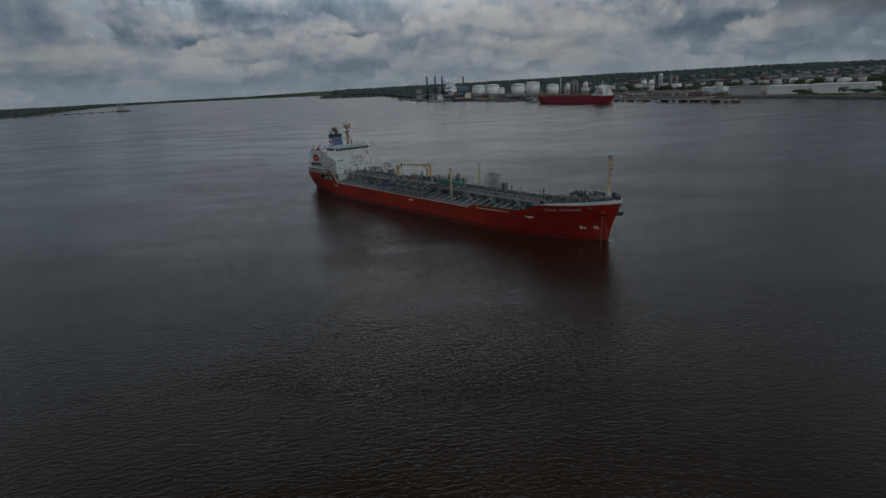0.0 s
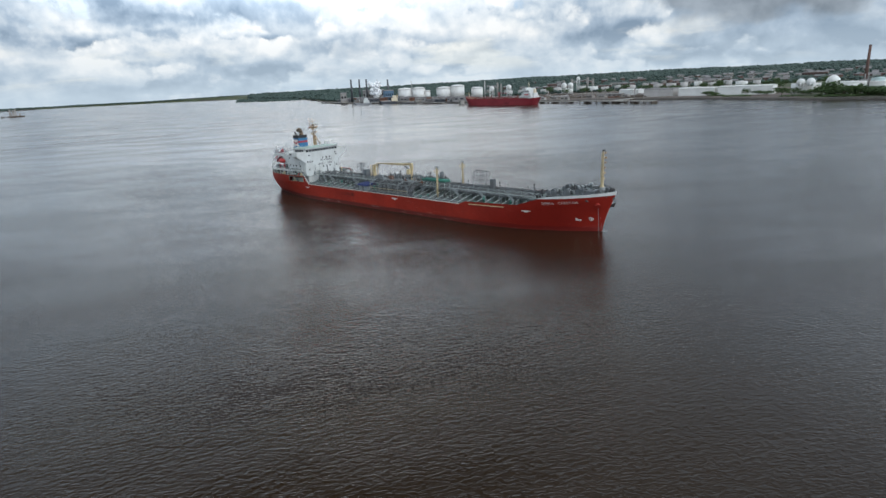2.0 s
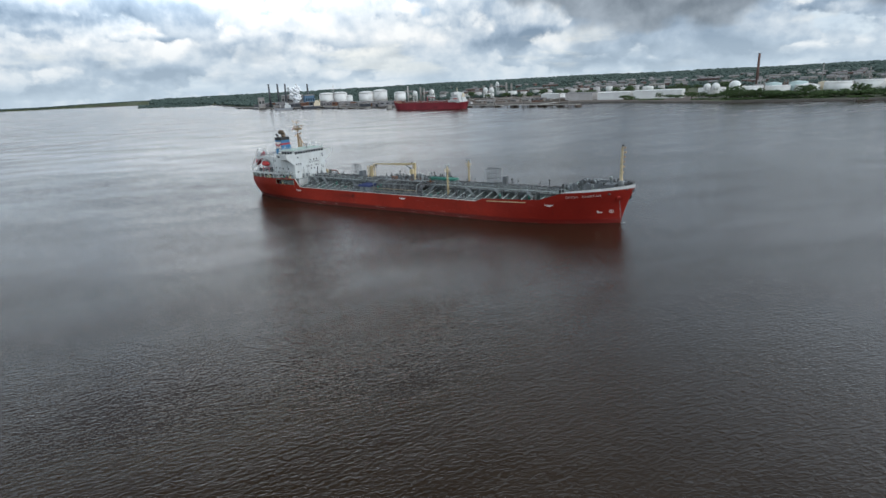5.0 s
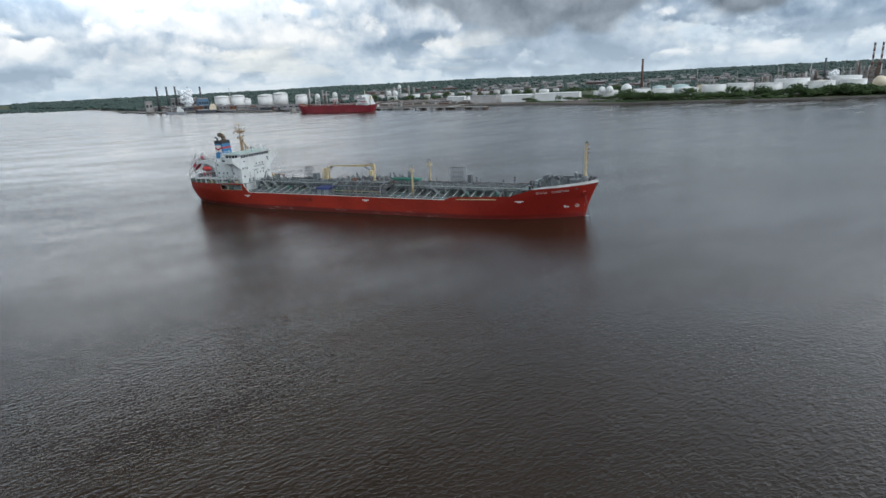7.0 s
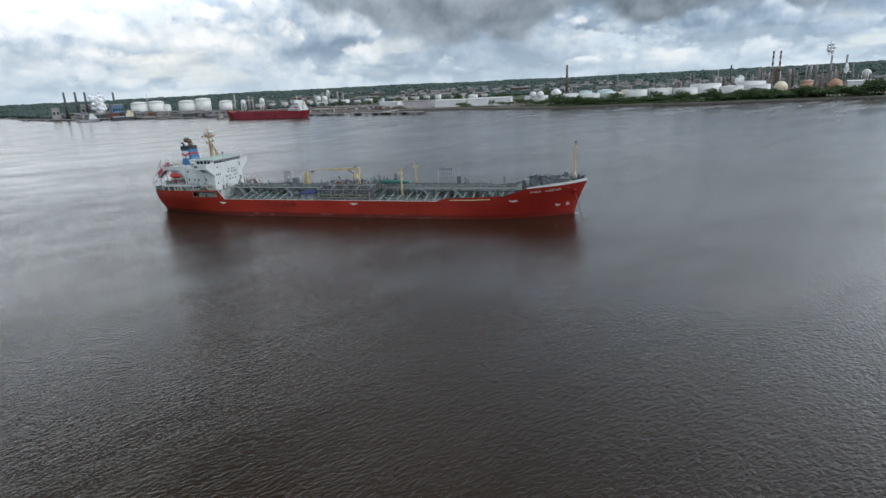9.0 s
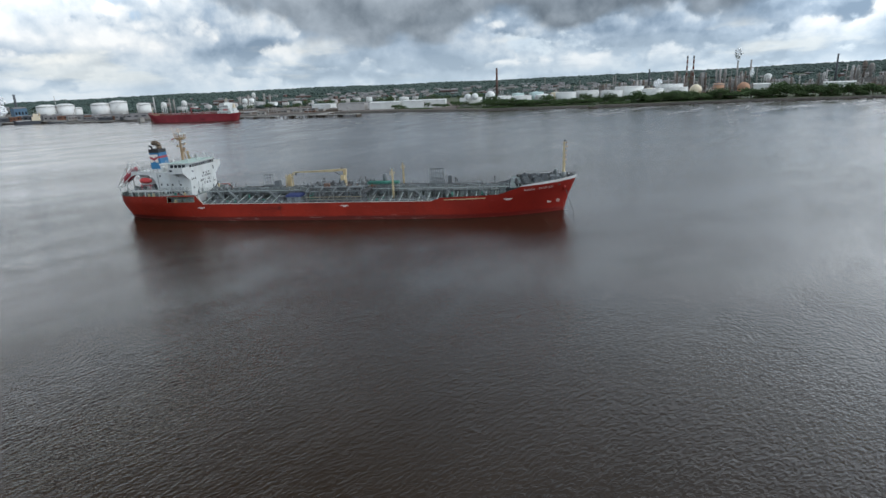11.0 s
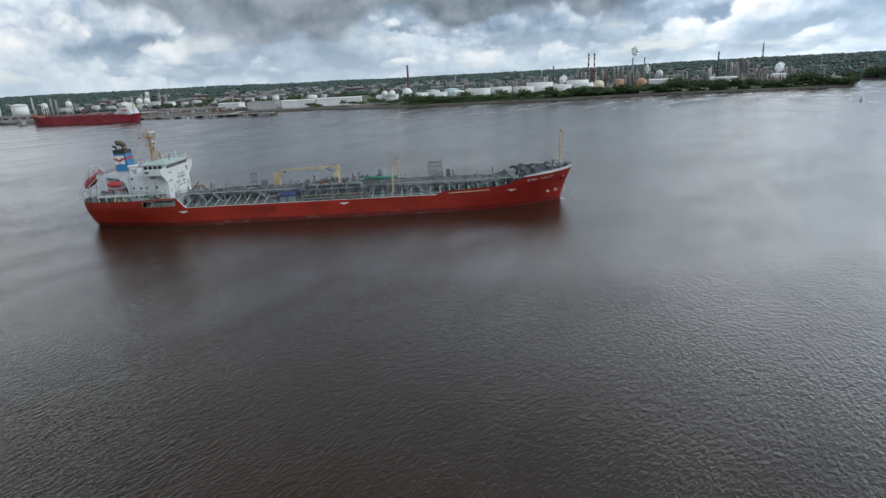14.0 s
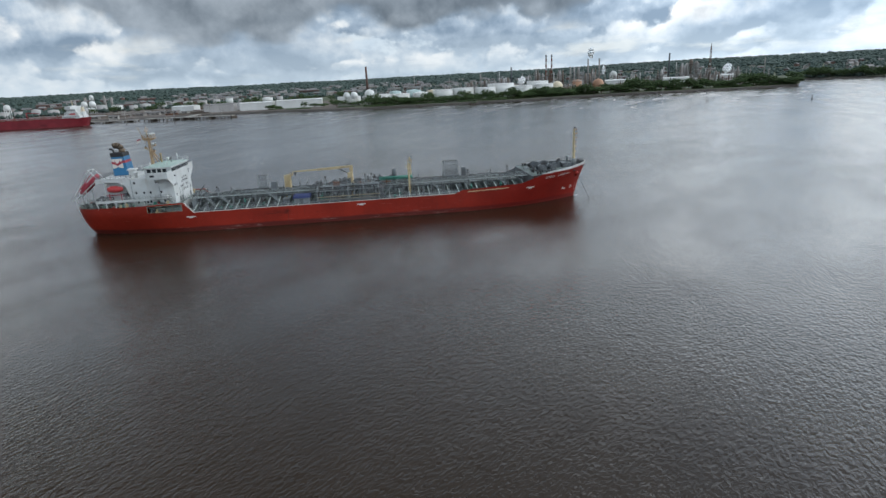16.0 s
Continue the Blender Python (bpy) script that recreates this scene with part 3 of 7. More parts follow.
def land():
    g, rings = Geo(), (-12, 0, 4, 10, 18, 26, 45, 90, 180, 320, 500, 750, 1000, 1300, 1700, 2200, 2800)
    rows = []
    steps = [(-180 + 4 * i) for i in range(36)] + [(-36 + 0.2 * i) for i in range(660)] + [(96 + 4 * i) for i in range(22)]
    for az in steps:
        s = lerp_table(az, SHORE)
        wob = noise.noise((az * 1.3, 0.5, 0.1)) * 7 + noise.noise((az * 6, 2.5, 0.1)) * 3
        row = []
        for k, d in enumerate(rings):
            r = s + d + (wob if k < 6 else 0)
            if k >= len(rings) - 4 or r > 4300:
                r = min(r, 4300 + 22 * k)
            row.append((*polar(az, r), -3.0 if k == 0 else land_height(az, r - (wob if k < 6 else 0))))
        x, y = polar(az, 4800)
        row.append((x, y, row[-1][2]))
        rows.append(row)
    m = len(rows[0])
    g.v = [p for r in rows for p in r]
    mats = []
    for i in range(len(rows)):
        for k in range(m - 1):
            j = (i + 1) % len(rows)
            g.f.append((i * m + k, i * m + k + 1, j * m + k + 1, j * m + k))
            g.s.append(True)
            mats.append(1 if k < 4 else 2 if 2 < steps[i] < 44 and k < 10 else 0)
    ob = thing("ground", g, GRASS, label="low river bank of mud and rough grass with town land behind", category="ground", kind="structure", fix=True)
    ob.data.materials.append(MUD)
    ob.data.materials.append(EARTH)
    ob.data.polygons.foreach_set("material_index", mats)


land()


# ---------------------------------------------------------------- ships' hulls
def loft_hull(half, top, x_aft, x_fwd, stations, levels, bottom=-3.0):
    """Closed shell of a ship: half(x, z) gives the half breadth, top(x) the height of its edge."""
    g = Geo()
    nl = len(levels)
    for side in (-1, 1):
        for t in stations:
            xn = x_aft(8.0) + (x_fwd(8.0) - x_aft(8.0)) * t
            zt = top(xn)
            for lv in levels:
                z = bottom + (zt - bottom) * lv
                x = x_aft(z) + (x_fwd(z) - x_aft(z)) * t
                g.v.append((x, side * half(x, z, t), z))
    ns = len(stations)
    for s in range(2):
        o = s * ns * nl
        for i in range(ns - 1):
            for j in range(nl - 1):
                q = (o + i * nl + j, o + (i + 1) * nl + j, o + (i + 1) * nl + j + 1, o + i * nl + j + 1)
                g.f.append(q if s == 0 else q[::-1])
                g.s.append(True)
    for i in (0, ns - 1):
        for j in range(nl - 1):
            a, b = i * nl + j, ns * nl + i * nl + j
            g.f.append((a, a + 1, b + 1, b) if i == 0 else (b, b + 1, a + 1, a))
            g.s.append(True)
    return g


HB = 12.0                     # half beam
SHIP_AT = (1.26, 204.35, 0.0)
SHIP_TURN = -50.0
TOP = [(-86, 8.0), (-75, 8.35), (-62.95, 8.6), (-62.7, 6.45), (-53.1, 6.45), (-52.9, 8.75), (-52.4, 8.7), (-50.0, 5.72), (-48, 5.7), (27.6, 5.7), (30.2, 6.75), (48.6, 7.5), (54.6, 9.75), (60, 10.05), (74, 10.6)]


def fore_end(z):
    return 69.2 + 3.8 * clamp(z / 11.0) ** 1.4


def aft_end(z):
    return -85.1 + 3.7 * clamp(1 - z / 7.5) ** 2


def half_breadth(x, z, t=None):
    k = clamp(z / 9.5)
    xs, xe = 26 + 18 * k, fore_end(z)
    p = 2.25 + 1.05 * k
    fore = 1 - clamp((x - xs) / (xe - xs)) ** p
    w = clamp(z / 6.0) ** 0.8
    xa = aft_end(z)
    low = 1 - clamp((-42 - x) / (-42 - xa)) ** 1.7 * 0.62
    u = clamp((-60 - x) / (-60 - xa))
    high = (1 - 0.52 * u ** 2.4) * (1 - clamp((u - 0.86) / 0.14) ** 3 * 0.45)
    return max(HB * fore * (low * (1 - w) + high * w), 0.02)


def hull_top(x):
    return lerp_table(x, TOP)


ship = tagged(new("tanker_ship"), "red-hulled chemical tanker with white deckhouse lying at anchor on the river", "ship")
ship.matrix_basis = pose(*SHIP_AT, 0, 0, SHIP_TURN)

ST = sorted(set([0, .004, .01, .02, .03, .045, .06, .09, .12, .15, .18, .21, .24, .28, .35, .42, .5, .58, .62, .66, .7, .74, .78, .81, .84, .86, .88, .9, .915, .93, .945, .96, .97, .98, .987, .993, .997, 1.0]
                + [(x - aft_end(8)) / (fore_end(8) - aft_end(8)) for x, _ in TOP[1:-1]]))
LV = [0, .12, .22, .3, .36, .44, .52, .6, .68, .76, .84, .92, 1.0]
hull = part("hull", loft_hull(half_breadth, hull_top, aft_end, fore_end, ST, LV), RED, ship, "weathered red steel hull with a duller boot band", fix=False)


def deck_plate(x0, x1, z, gap, n=40, zf=None):
    g = Geo()
    xs = [x0 + (x1 - x0) * i / n for i in range(n + 1)]
    g.v = [(x, s * max(half_breadth(x, z) - gap, 0.05), z if zf is None else zf(x)) for x in xs for s in (-1, 1)]
    g.f = [(2 * i, 2 * i + 2, 2 * i + 3, 2 * i + 1) for i in range(n)]
    g.s = [False] * n
    return g


def bulwark(x0, x1, z0, z1, thick, n=30, cap=0.0, sides=(-1, 1)):
    """Upright plating along the ship's side between two heights (functions of x)."""
    g = Geo()
    for s in sides:
        k = len(g.v)
        for i in range(n + 1):
            x = x0 + (x1 - x0) * i / n
            for z, inner in ((z0(x), 0), (z1(x), 0), (z1(x), 1), (z0(x), 1)):
                g.v.append((x, s * max(half_breadth(x, min(z, 12.0)) + 0.02 - inner * thick, 0.03), z))
        for i in range(n):
            for j in range(4):
                a, b = k + i * 4 + j, k + i * 4 + (j + 1) % 4
                g.f.append((a, a + 4, b + 4, b))
                g.s.append(False)
        g.f += [tuple(k + j for j in range(4)), tuple(k + n * 4 + 3 - j for j in range(4))]
        g.s += [False, False]
    return g


part("main_deck", deck_plate(-54.5, 53.0, 5.45, 0.1), DECK, ship, "grey-green painted steel main deck", fix=True)
part("forecastle_deck", deck_plate(52.0, 72.2, 9.3, 0.15, zf=lambda x: 9.45 + 0.05 * (x - 52)), DECK, ship, fix=True)
part("poop_deck", deck_plate(-85.0, -54.6, 7.9, 0.12), DECK, ship, fix=True)
part("forecastle_bulkhead", Geo().prism([(s * (half_breadth(52.1, z) - 0.2), z) for s, z in ((-1, 5.4), (1, 5.4), (1, 9.4), (-1, 9.4))], "x", 51.8, 52.1), STEEL, ship, fix=True)
part("poop_bulkhead", Geo().box(-54.9, -9.4, 5.4, -54.6, 9.4, 7.88), WHITE, ship)

# white bow bulwark standing on the red side plating
WB = [(54.8, 0.10), (58, 0.5), (64, 0.7), (70, 0.85), (73.2, 1.0)]
part("bow_bulwark", bulwark(55.0, fore_end(11.5) - 0.25, lambda x: hull_top(x) - 0.01, lambda x: hull_top(x) + lerp_table(x, WB), 0.22, 40), WHITE, ship, "white-painted bow bulwark", fix=True)
for s in (-1, 1):
    lining = Geo()
    for i in range(18):
        x0, x1 = 54.2 + 1.02 * i, 54.2 + 1.02 * (i + 1)
        lining.add([(x, s * max(half_breadth(x, min(z, 12.0)) - 0.26, .04), z) for x, z in ((x0, 9.3), (x1, 9.3), (x1, hull_top(x1) + lerp_table(x1, WB) - .05), (x0, hull_top(x0) + lerp_table(x0, WB) - .05))], [(0, 1, 2, 3)])
    part("bulwark_lining", lining, STEEL, ship, "grey inner face of the bow bulwark")
part("deck_edge_coaming", bulwark(-50.2, 27.4, lambda x: 5.7, lambda x: 5.84, 0.25, 30), LETTER, ship, "chalky white deck-edge plate", fix=True)
for s in (-1, 1):
    lining = Geo()
    for i in range(16):
        x0, x1 = 27.8 + 1.7 * i, 27.8 + 1.7 * (i + 1)
        lining.add([(x, s * (half_breadth(x, z) - 0.1), z) for x, z in ((x0, 5.4), (x1, 5.4), (x1, hull_top(x1) - .02), (x0, hull_top(x0) - .02))], [(0, 1, 2, 3)])
    part("bulwark_lining", lining, STEEL, ship, "grey inner face of the bulwark")
    g = Geo()
    for i in range(10):
        x = 31.2 + 1.44 * i
        z = 6.08 + (x - 31) * 0.028
        for dy, dz in ((0.02, -.13), (0.16, -.13), (0.16, .13), (0.02, .13)):
            g.v.append((x, s * (half_breadth(x, 6.2) + dy), z + dz))
    g.f = [(4 * i + j, 4 * i + 4 + j, 4 * i + 4 + (j + 1) % 4, 4 * i + (j + 1) % 4) for i in range(9) for j in range(4)] + [(0, 1, 2, 3), (39, 38, 37, 36)]
    g.s = [False] * len(g.f)
    part("fender_bar", g, CREAM, ship, "pale yellow bar along the ship's side", fix=True)


def side_mark(name, x, z, polys, label, material=LETTER):
    """Flat paint marks laid 2 cm off the starboard and port sides."""
    for s in (-1, 1):
        g = Geo()
        for poly in polys:
            k = len(g.v)
            for dx, dz in poly:
                px, pz = x + dx, z + dz
                g.v.append((px, s * (half_breadth(px, pz) + 0.03), pz))
            g.f.append(tuple(range(k, k + len(poly))))
            g.s.append(False)
        part(name, g, material, ship, label)


TUG = [[(-1.3, 0.1), (1.3, 0.1), (1.3, 0.4), (-1.3, 0.4)], [(-0.5, -0.2), (0.5, -0.2), (0.7, 0.1), (-0.7, 0.1)]]
for x, z in ((-51.0, 4.3), (-1.3, 4.45), (51.2, 5.7)):
    side_mark("tug_mark", x, z, TUG, "white painted tug push mark")
ring = [(0.55 * math.cos(a * math.pi / 6), 0.55 * math.sin(a * math.pi / 6)) for a in range(12)]
inner = [(0.40 * math.cos(a * math.pi / 6), 0.40 * math.sin(a * math.pi / 6)) for a in range(12)]
side_mark("thruster_mark", 67.0, 3.7, [[ring[i], ring[(i + 1) % 12], inner[(i + 1) % 12], inner[i]] for i in range(12)] + [[(-.3, -.06), (.3, -.06), (.3, .06), (-.3, .06)], [(-.06, -.3), (.06, -.3), (.06, .3), (-.06, .3)]], "white ringed thruster mark")
side_mark("bulb_mark", 64.2, 3.7, [[(-.7, -.4), (.6, -.4), (.6, .02), (-.7, .02)], [(-.7, .02), (-.1, .02), (-.3, .4), (-.7, .4)]], "white bulbous-bow mark")
for i in range(9):
    z = 0.5 + i * 0.45
    side = half_breadth(69.0, z)
    part("draught_mark", Geo().box(68.9, -side - 0.05, z, 69.02, -side + 0.1, z + 0.14), LETTER, ship)


def name_on_bow(text, at):
    """One word of the name, wrapped on both bows; at: the middle of the word from the middle of the name."""
    cu = bpy.data.curves.new("ship_name", "FONT")
    cu.body, cu.size, cu.align_x, cu.align_y, cu.space_character = text, 0.98, "CENTER", "CENTER", 1.12
    tmp = new("ship_name", cu)
    me0 = bpy.data.meshes.new_from_object(tmp.evaluated_get(bpy.context.evaluated_depsgraph_get()))
    bpy.data.objects.remove(tmp)
    for s in (-1, 1):
        me = me0.copy()
        for v in me.vertices:
            u, w = v.co.x * 0.98 + at, v.co.y
            x, z = 60.8 - s * u, 8.75 + w + 0.05 * (-s * u)
            v.co = (x, s * (half_breadth(x, z) + 0.04), z)
        me.materials.clear()
        me.materials.append(LETTER)
        ob = new("ship_name", me)
        ob.parent = ship
        tagged(ob, "faded white ship's name lettering")


name_on_bow("GINGA", -2.95)
name_on_bow("CHEETAH", 2.1)


# ---------------------------------------------------------------- deckhouse, funnel, masts
def rail(g, points, height=1.05, step=1.8, r=0.045, wires=3):
    """Stanchions with longitudinal bars along a line of points."""
    for a, b in zip(points, points[1:]):
        a, b = Vector(a), Vector(b)
        n = max(1, round((b - a).length / step))
        for i in range(n + 1):
            p = a.lerp(b, i / n)
            g.tube(p, p + Vector((0, 0, height)), r, n=4)
        for k in range(wires):
            h = height * (k + 1) / wires
            g.tube(a + Vector((0, 0, h)), b + Vector((0, 0, h)), r * 0.75, n=4)
    return g


FX = -55.5                    # front of the deckhouse
g = Geo().box(-68.0, -8.4, 7.4, FX, 8.4, 16.0)
g.box(-75.8, -5.6, 7.4, -67.9, 5.6, 16.0)
for z in (10.05, 12.9):
    g.box(-68.05, -8.47, z, FX + 0.07, 8.47, z + 0.12)
house = part("deckhouse", g, WHITE, ship, "white-painted deckhouse with streaks of rust")

# bridge wings: sloped plating out from the front, floor, and closed breastwork
for s in (-1, 1):
    g = Geo()
    g.prism([(s * 8.38, 13.4), (s * 12.3, 16.1), (s * 8.38, 16.1)], "x", FX - 0.35, FX + 0.02)
    g.prism([(s * 8.38, 14.4), (s * 12.1, 16.1), (s * 8.38, 16.1)], "x", FX - 4.2, FX - 3.9)
    y0, y1 = sorted((s * 8.0, s * 12.3))
    g.box(-61.0, y0, 16.02, FX + 0.02, y1, 16.25)
    g.box(FX - 0.2, y0, 16.25, FX + 0.02, y1, 17.9)
    ya, yb = sorted((s * 12.15, s * 12.3))
    g.box(-61.0, ya, 16.25, FX - 0.2, yb, 17.75)
    g.box(-61.0, y0, 16.25, -60.85, y1, 17.4)
    part("bridge_wing", g, WHITE, house, "white bridge wing on sloped brackets")

g = Geo().box(-63.0, -8.0, 16.0, FX + 0.03, 8.0, 18.85)
g.box(-63.6, -8.5, 18.85, FX + 0.35, 8.5, 19.0)
wheel = part("wheelhouse", g, WHITE, house)
part("compass_deck", Geo().box(-63.3, -8.2, 19.0, FX + 0.1, 8.2, 19.05), surface("pale_green_deck_paint", (0.36, 0.50, 0.44), (0.25, 0.33, 0.30), rough=0.7, scale=0.3, amount=0.5), house, "pale green painted deck over the wheelhouse")
for i in range(11):
    y = -7.2 + i * 1.44
    part("window", Geo().box(FX + 0.02, y - 0.58, 17.5, FX + 0.07, y + 0.58, 18.5), GLASS, house, "dark wheelhouse window")
for s in (-1, 1):
    for i in range(4):
        x = -57.4 - i * 1.45
        part("window", Geo().box(x - 0.55, s * 8.02 - 0.03, 17.5, x + 0.55, s * 8.02 + 0.03, 18.5), GLASS, house, "dark wheelhouse window")


def port_light(x, y, z, w, h, face):
    """Small framed window on the front (x) or a side (y)."""
    if face == "x":
        f = Geo().box(FX, y - w / 2 - .07, z - h / 2 - .07, FX + 0.05, y + w / 2 + .07, z + h / 2 + .07)
        p = Geo().box(FX + 0.04, y - w / 2, z - h / 2, FX + 0.07, y + w / 2, z + h / 2)
    else:
        s = -1 if y < 0 else 1
        f = Geo().box(x - w / 2 - .07, y - .05, z - h / 2 - .07, x + w / 2 + .07, y + .05, z + h / 2 + .07)
        p = Geo().box(x - w / 2, y + s * .03 - .04, z - h / 2, x + w / 2, y + s * .03 + .04, z + h / 2)
    part("pane", p, GLASS, part("window", f, WHITE, house), "dark glass")


for y, z in ((-7.4, 13.6), (-6.3, 13.6), (-5.2, 13.6), (0.2, 14.6), (1.9, 14.6), (3.6, 14.6), (0.2, 11.1), (1.9, 11.1), (3.6, 11.1), (7.1, 15.4), (-6.9, 10.6), (6.9, 11.0)):
    port_light(0, y, z, 0.5, 0.62, "x")
for s in (-1, 1):
    for x, z in ((-66.3, 14.9), (-60.3, 14.9), (-66.2, 12.0), (-64.0, 11.9), (-62.2, 11.9), (-59.2, 11.9), (-66.0, 9.2), (-64.4, 9.2), (-63.4, 9.2), (-62.5, 9.2), (-58.6, 9.2)):
        port_light(x, s * 8.4, z, 0.5, 0.65, "y")
    part("door", Geo().box(-60.8, s * 8.44 - 0.04, 13.95 - 6.5, -60.0, s * 8.44 + 0.04, 9.4), STEEL, house, "grey weathertight door")
    part("wing_opening", Geo().box(-60.2, s * 12.32 - 0.03, 16.75, -59.0, s * 12.32 + 0.03, 17.3), GLASS, house, "dark opening in the wing's breastwork")
TURN_X = Matrix(((0, 0, 1, 0), (1, 0, 0, 0), (0, 1, 0, 0), (0, 0, 0, 1)))
word("no_smoking_sign", "NO SMOKING", 0.95, INK, house, Matrix.Translation((FX + 0.03, 1.9, 13.6)) @ TURN_X)
word("safety_sign", "SAFETY", 1.0, INK, house, Matrix.Translation((FX + 0.03, -0.75, 12.2)) @ TURN_X)
word("safety_sign", "FIRST", 1.0, INK, house, Matrix.Translation((FX + 0.03, 3.7, 12.2)) @ TURN_X)

g = rail(Geo(), [(-63.4, -8.3, 19.02), (FX + 0.2, -8.3, 19.02), (FX + 0.2, 8.3, 19.02), (-63.4, 8.3, 19.02)])
part("compass_deck_rail", g, WHITE, house)
for x, y, h, r in ((-58.2, 1.5, 2.1, .14), (-58.0, 6.8, 2.6, .07), (-57.3, -5.0, 1.2, .09), (-61.5, -6.8, 1.6, .08)):
    g = Geo().tube((x, y, 19.02), (x, y, 19.02 + h), r, r * .7)
    g.box(x - r * 1.8, y - r * 1.8, 19.02 + h * .55, x + r * 1.8, y + r * 1.8, 19.02 + h * .75)
    part("compass_deck_post", g, DARK if r > .1 else WHITE, house)
part("satellite_dome", Geo().lathe(-60.6, 6.0, [(0.2, 19.02), (0.2, 19.7), (0.36, 19.8), (0.4, 20.1), (0.28, 20.4), (0.05, 20.5)], 12), WHITE, house, "white satellite dome")

# radar mast
MX, MY = -64.4, 3.4
MASTP = surface("weathered_buff_mast_paint", (0.46, 0.33, 0.19), (0.24, 0.13, 0.07), rough=0.6, scale=0.9, amount=0.85, streak=0.6)
mast = part("radar_mast", Geo().lathe(MX, MY, [(0.62, 16.0), (0.48, 20.0), (0.32, 25.6), (0.28, 26.9)], 10), MASTP, ship, "weathered buff radar mast over the wheelhouse")
g = Geo().prism([(-.5, 25.9), (.5, 25.9), (1.8, 26.5), (1.8, 26.7), (-1.8, 26.7), (-1.8, 26.5)], "y", MY - .9, MY + .9)
g.v = [(x + MX + .3, y, z) for x, y, z in g.v]
rail(g, [(MX - 1.5, MY - .85, 26.7), (MX + 2.1, MY - .85, 26.7), (MX + 2.1, MY + .85, 26.7), (MX - 1.5, MY + .85, 26.7), (MX - 1.5, MY - .85, 26.7)], 1.0, 1.0, 0.05, 2)
part("platform", g, MASTP, mast, fix=True)
for z, l, s in ((24.2, 1.2, 1), (22.4, 0.8, 1), (23.4, 0.8, -1)):
    part("bracket", Geo().beam((MX, MY, z), (MX + s * (l + .5), MY, z + .15), 0.16).beam((MX, MY, z - .8), (MX + s * l, MY, z), .1).box(min(MX + s * l, MX + s * (l + .7)), MY - .35, z + .1, max(MX + s * l, MX + s * (l + .7)), MY + .35, z + .55), MASTP, mast)
    part("lamp", Geo().lathe(MX + s * (l + .35), MY, [(.16, z + .5), (.2, z + .6), (.18, z + 1.0), (.04, z + 1.1)], 8), DARK, mast)
part("radar_scanner", Geo().tube((MX + 1.2, MY, 26.7), (MX + 1.2, MY, 27.8), .2).box(MX + 0.9, MY - 2.0, 27.8, MX + 1.45, MY + 2.0, 28.15), WHITE, mast, "white radar scanner bar")
part("radar_scanner", Geo().tube((MX + 1.5, MY - .5, 24.6), (MX + 1.5, MY - .5, 25.0), .14).box(MX + 1.3, MY - 1.8, 25.0, MX + 1.6, MY + .9, 25.25), WHITE, mast)
part("signal_dome", Geo().lathe(MX - .6, MY + .9, [(.15, 26.7), (.15, 27.6), (.42, 27.7), (.42, 28.2), (.08, 28.5)], 10), WHITE, mast)
part("topmast", Geo().tube((MX, MY, 26.7), (MX - 0.2, MY, 30.2), .18, .09).tube((MX - .1, MY - 1.4, 28.9), (MX - .1, MY + 1.4, 28.9), .08).tube((MX - .1, MY - 1.4, 28.6), (MX - .1, MY - 1.4, 29.6), .06).tube((MX - .1, MY + 1.4, 28.6), (MX - .1, MY + 1.4, 29.6), .06), MASTP, mast)
part("gaff", Geo().tube((MX - 0.9, MY, 25.2), (MX - 2.6, MY, 30.4), .11, .06).tube((MX - 1.4, MY - .9, 27.0), (MX - 1.4, MY + .9, 27.0), .05), MASTP, mast)
part("ladder", Geo().beam((MX + .75, MY - .3, 19.5), (MX + .5, MY - .3, 26), .08).beam((MX + .75, MY + .3, 19.5), (MX + .5, MY + .3, 26), .08), MASTP, mast)
part("stay_leg", Geo().tube((MX + 2.2, MY - 1.4, 19.4), (MX + .3, MY, 23.2), .18), MASTP, mast)
part("stay_leg", Geo().tube((MX + 2.2, MY + 1.4, 19.4), (MX + .3, MY, 23.2), .18), MASTP, mast)
part("signal_post", Geo().lathe(MX + 3.3, MY - 1.6, [(.3, 19.4), (.26, 21.6), (.4, 21.7), (.36, 22.0), (.1, 22.2)], 10), MASTP, ship, "buff signal-lamp post")

# funnel
FY = 2.6
def taper_box(z0, z1, grow=0.0):
    def edge(z):
        k = (z - 16.0) / 7.0
        return -75.0 - grow, -70.6 - 0.9 * k + grow, FY - 2.3 + 0.1 * k - grow, FY + 2.3 - 0.1 * k + grow
    a, b = edge(z0), edge(z1)
    return Geo().add([(a[0], a[2], z0), (a[1], a[2], z0), (a[1], a[3], z0), (a[0], a[3], z0), (b[0], b[2], z1), (b[1], b[2], z1), (b[1], b[3], z1), (b[0], b[3], z1)],
                     [(3, 2, 1, 0), (4, 5, 6, 7), (0, 1, 5, 4), (1, 2, 6, 5), (2, 3, 7, 6), (3, 0, 4, 7)])


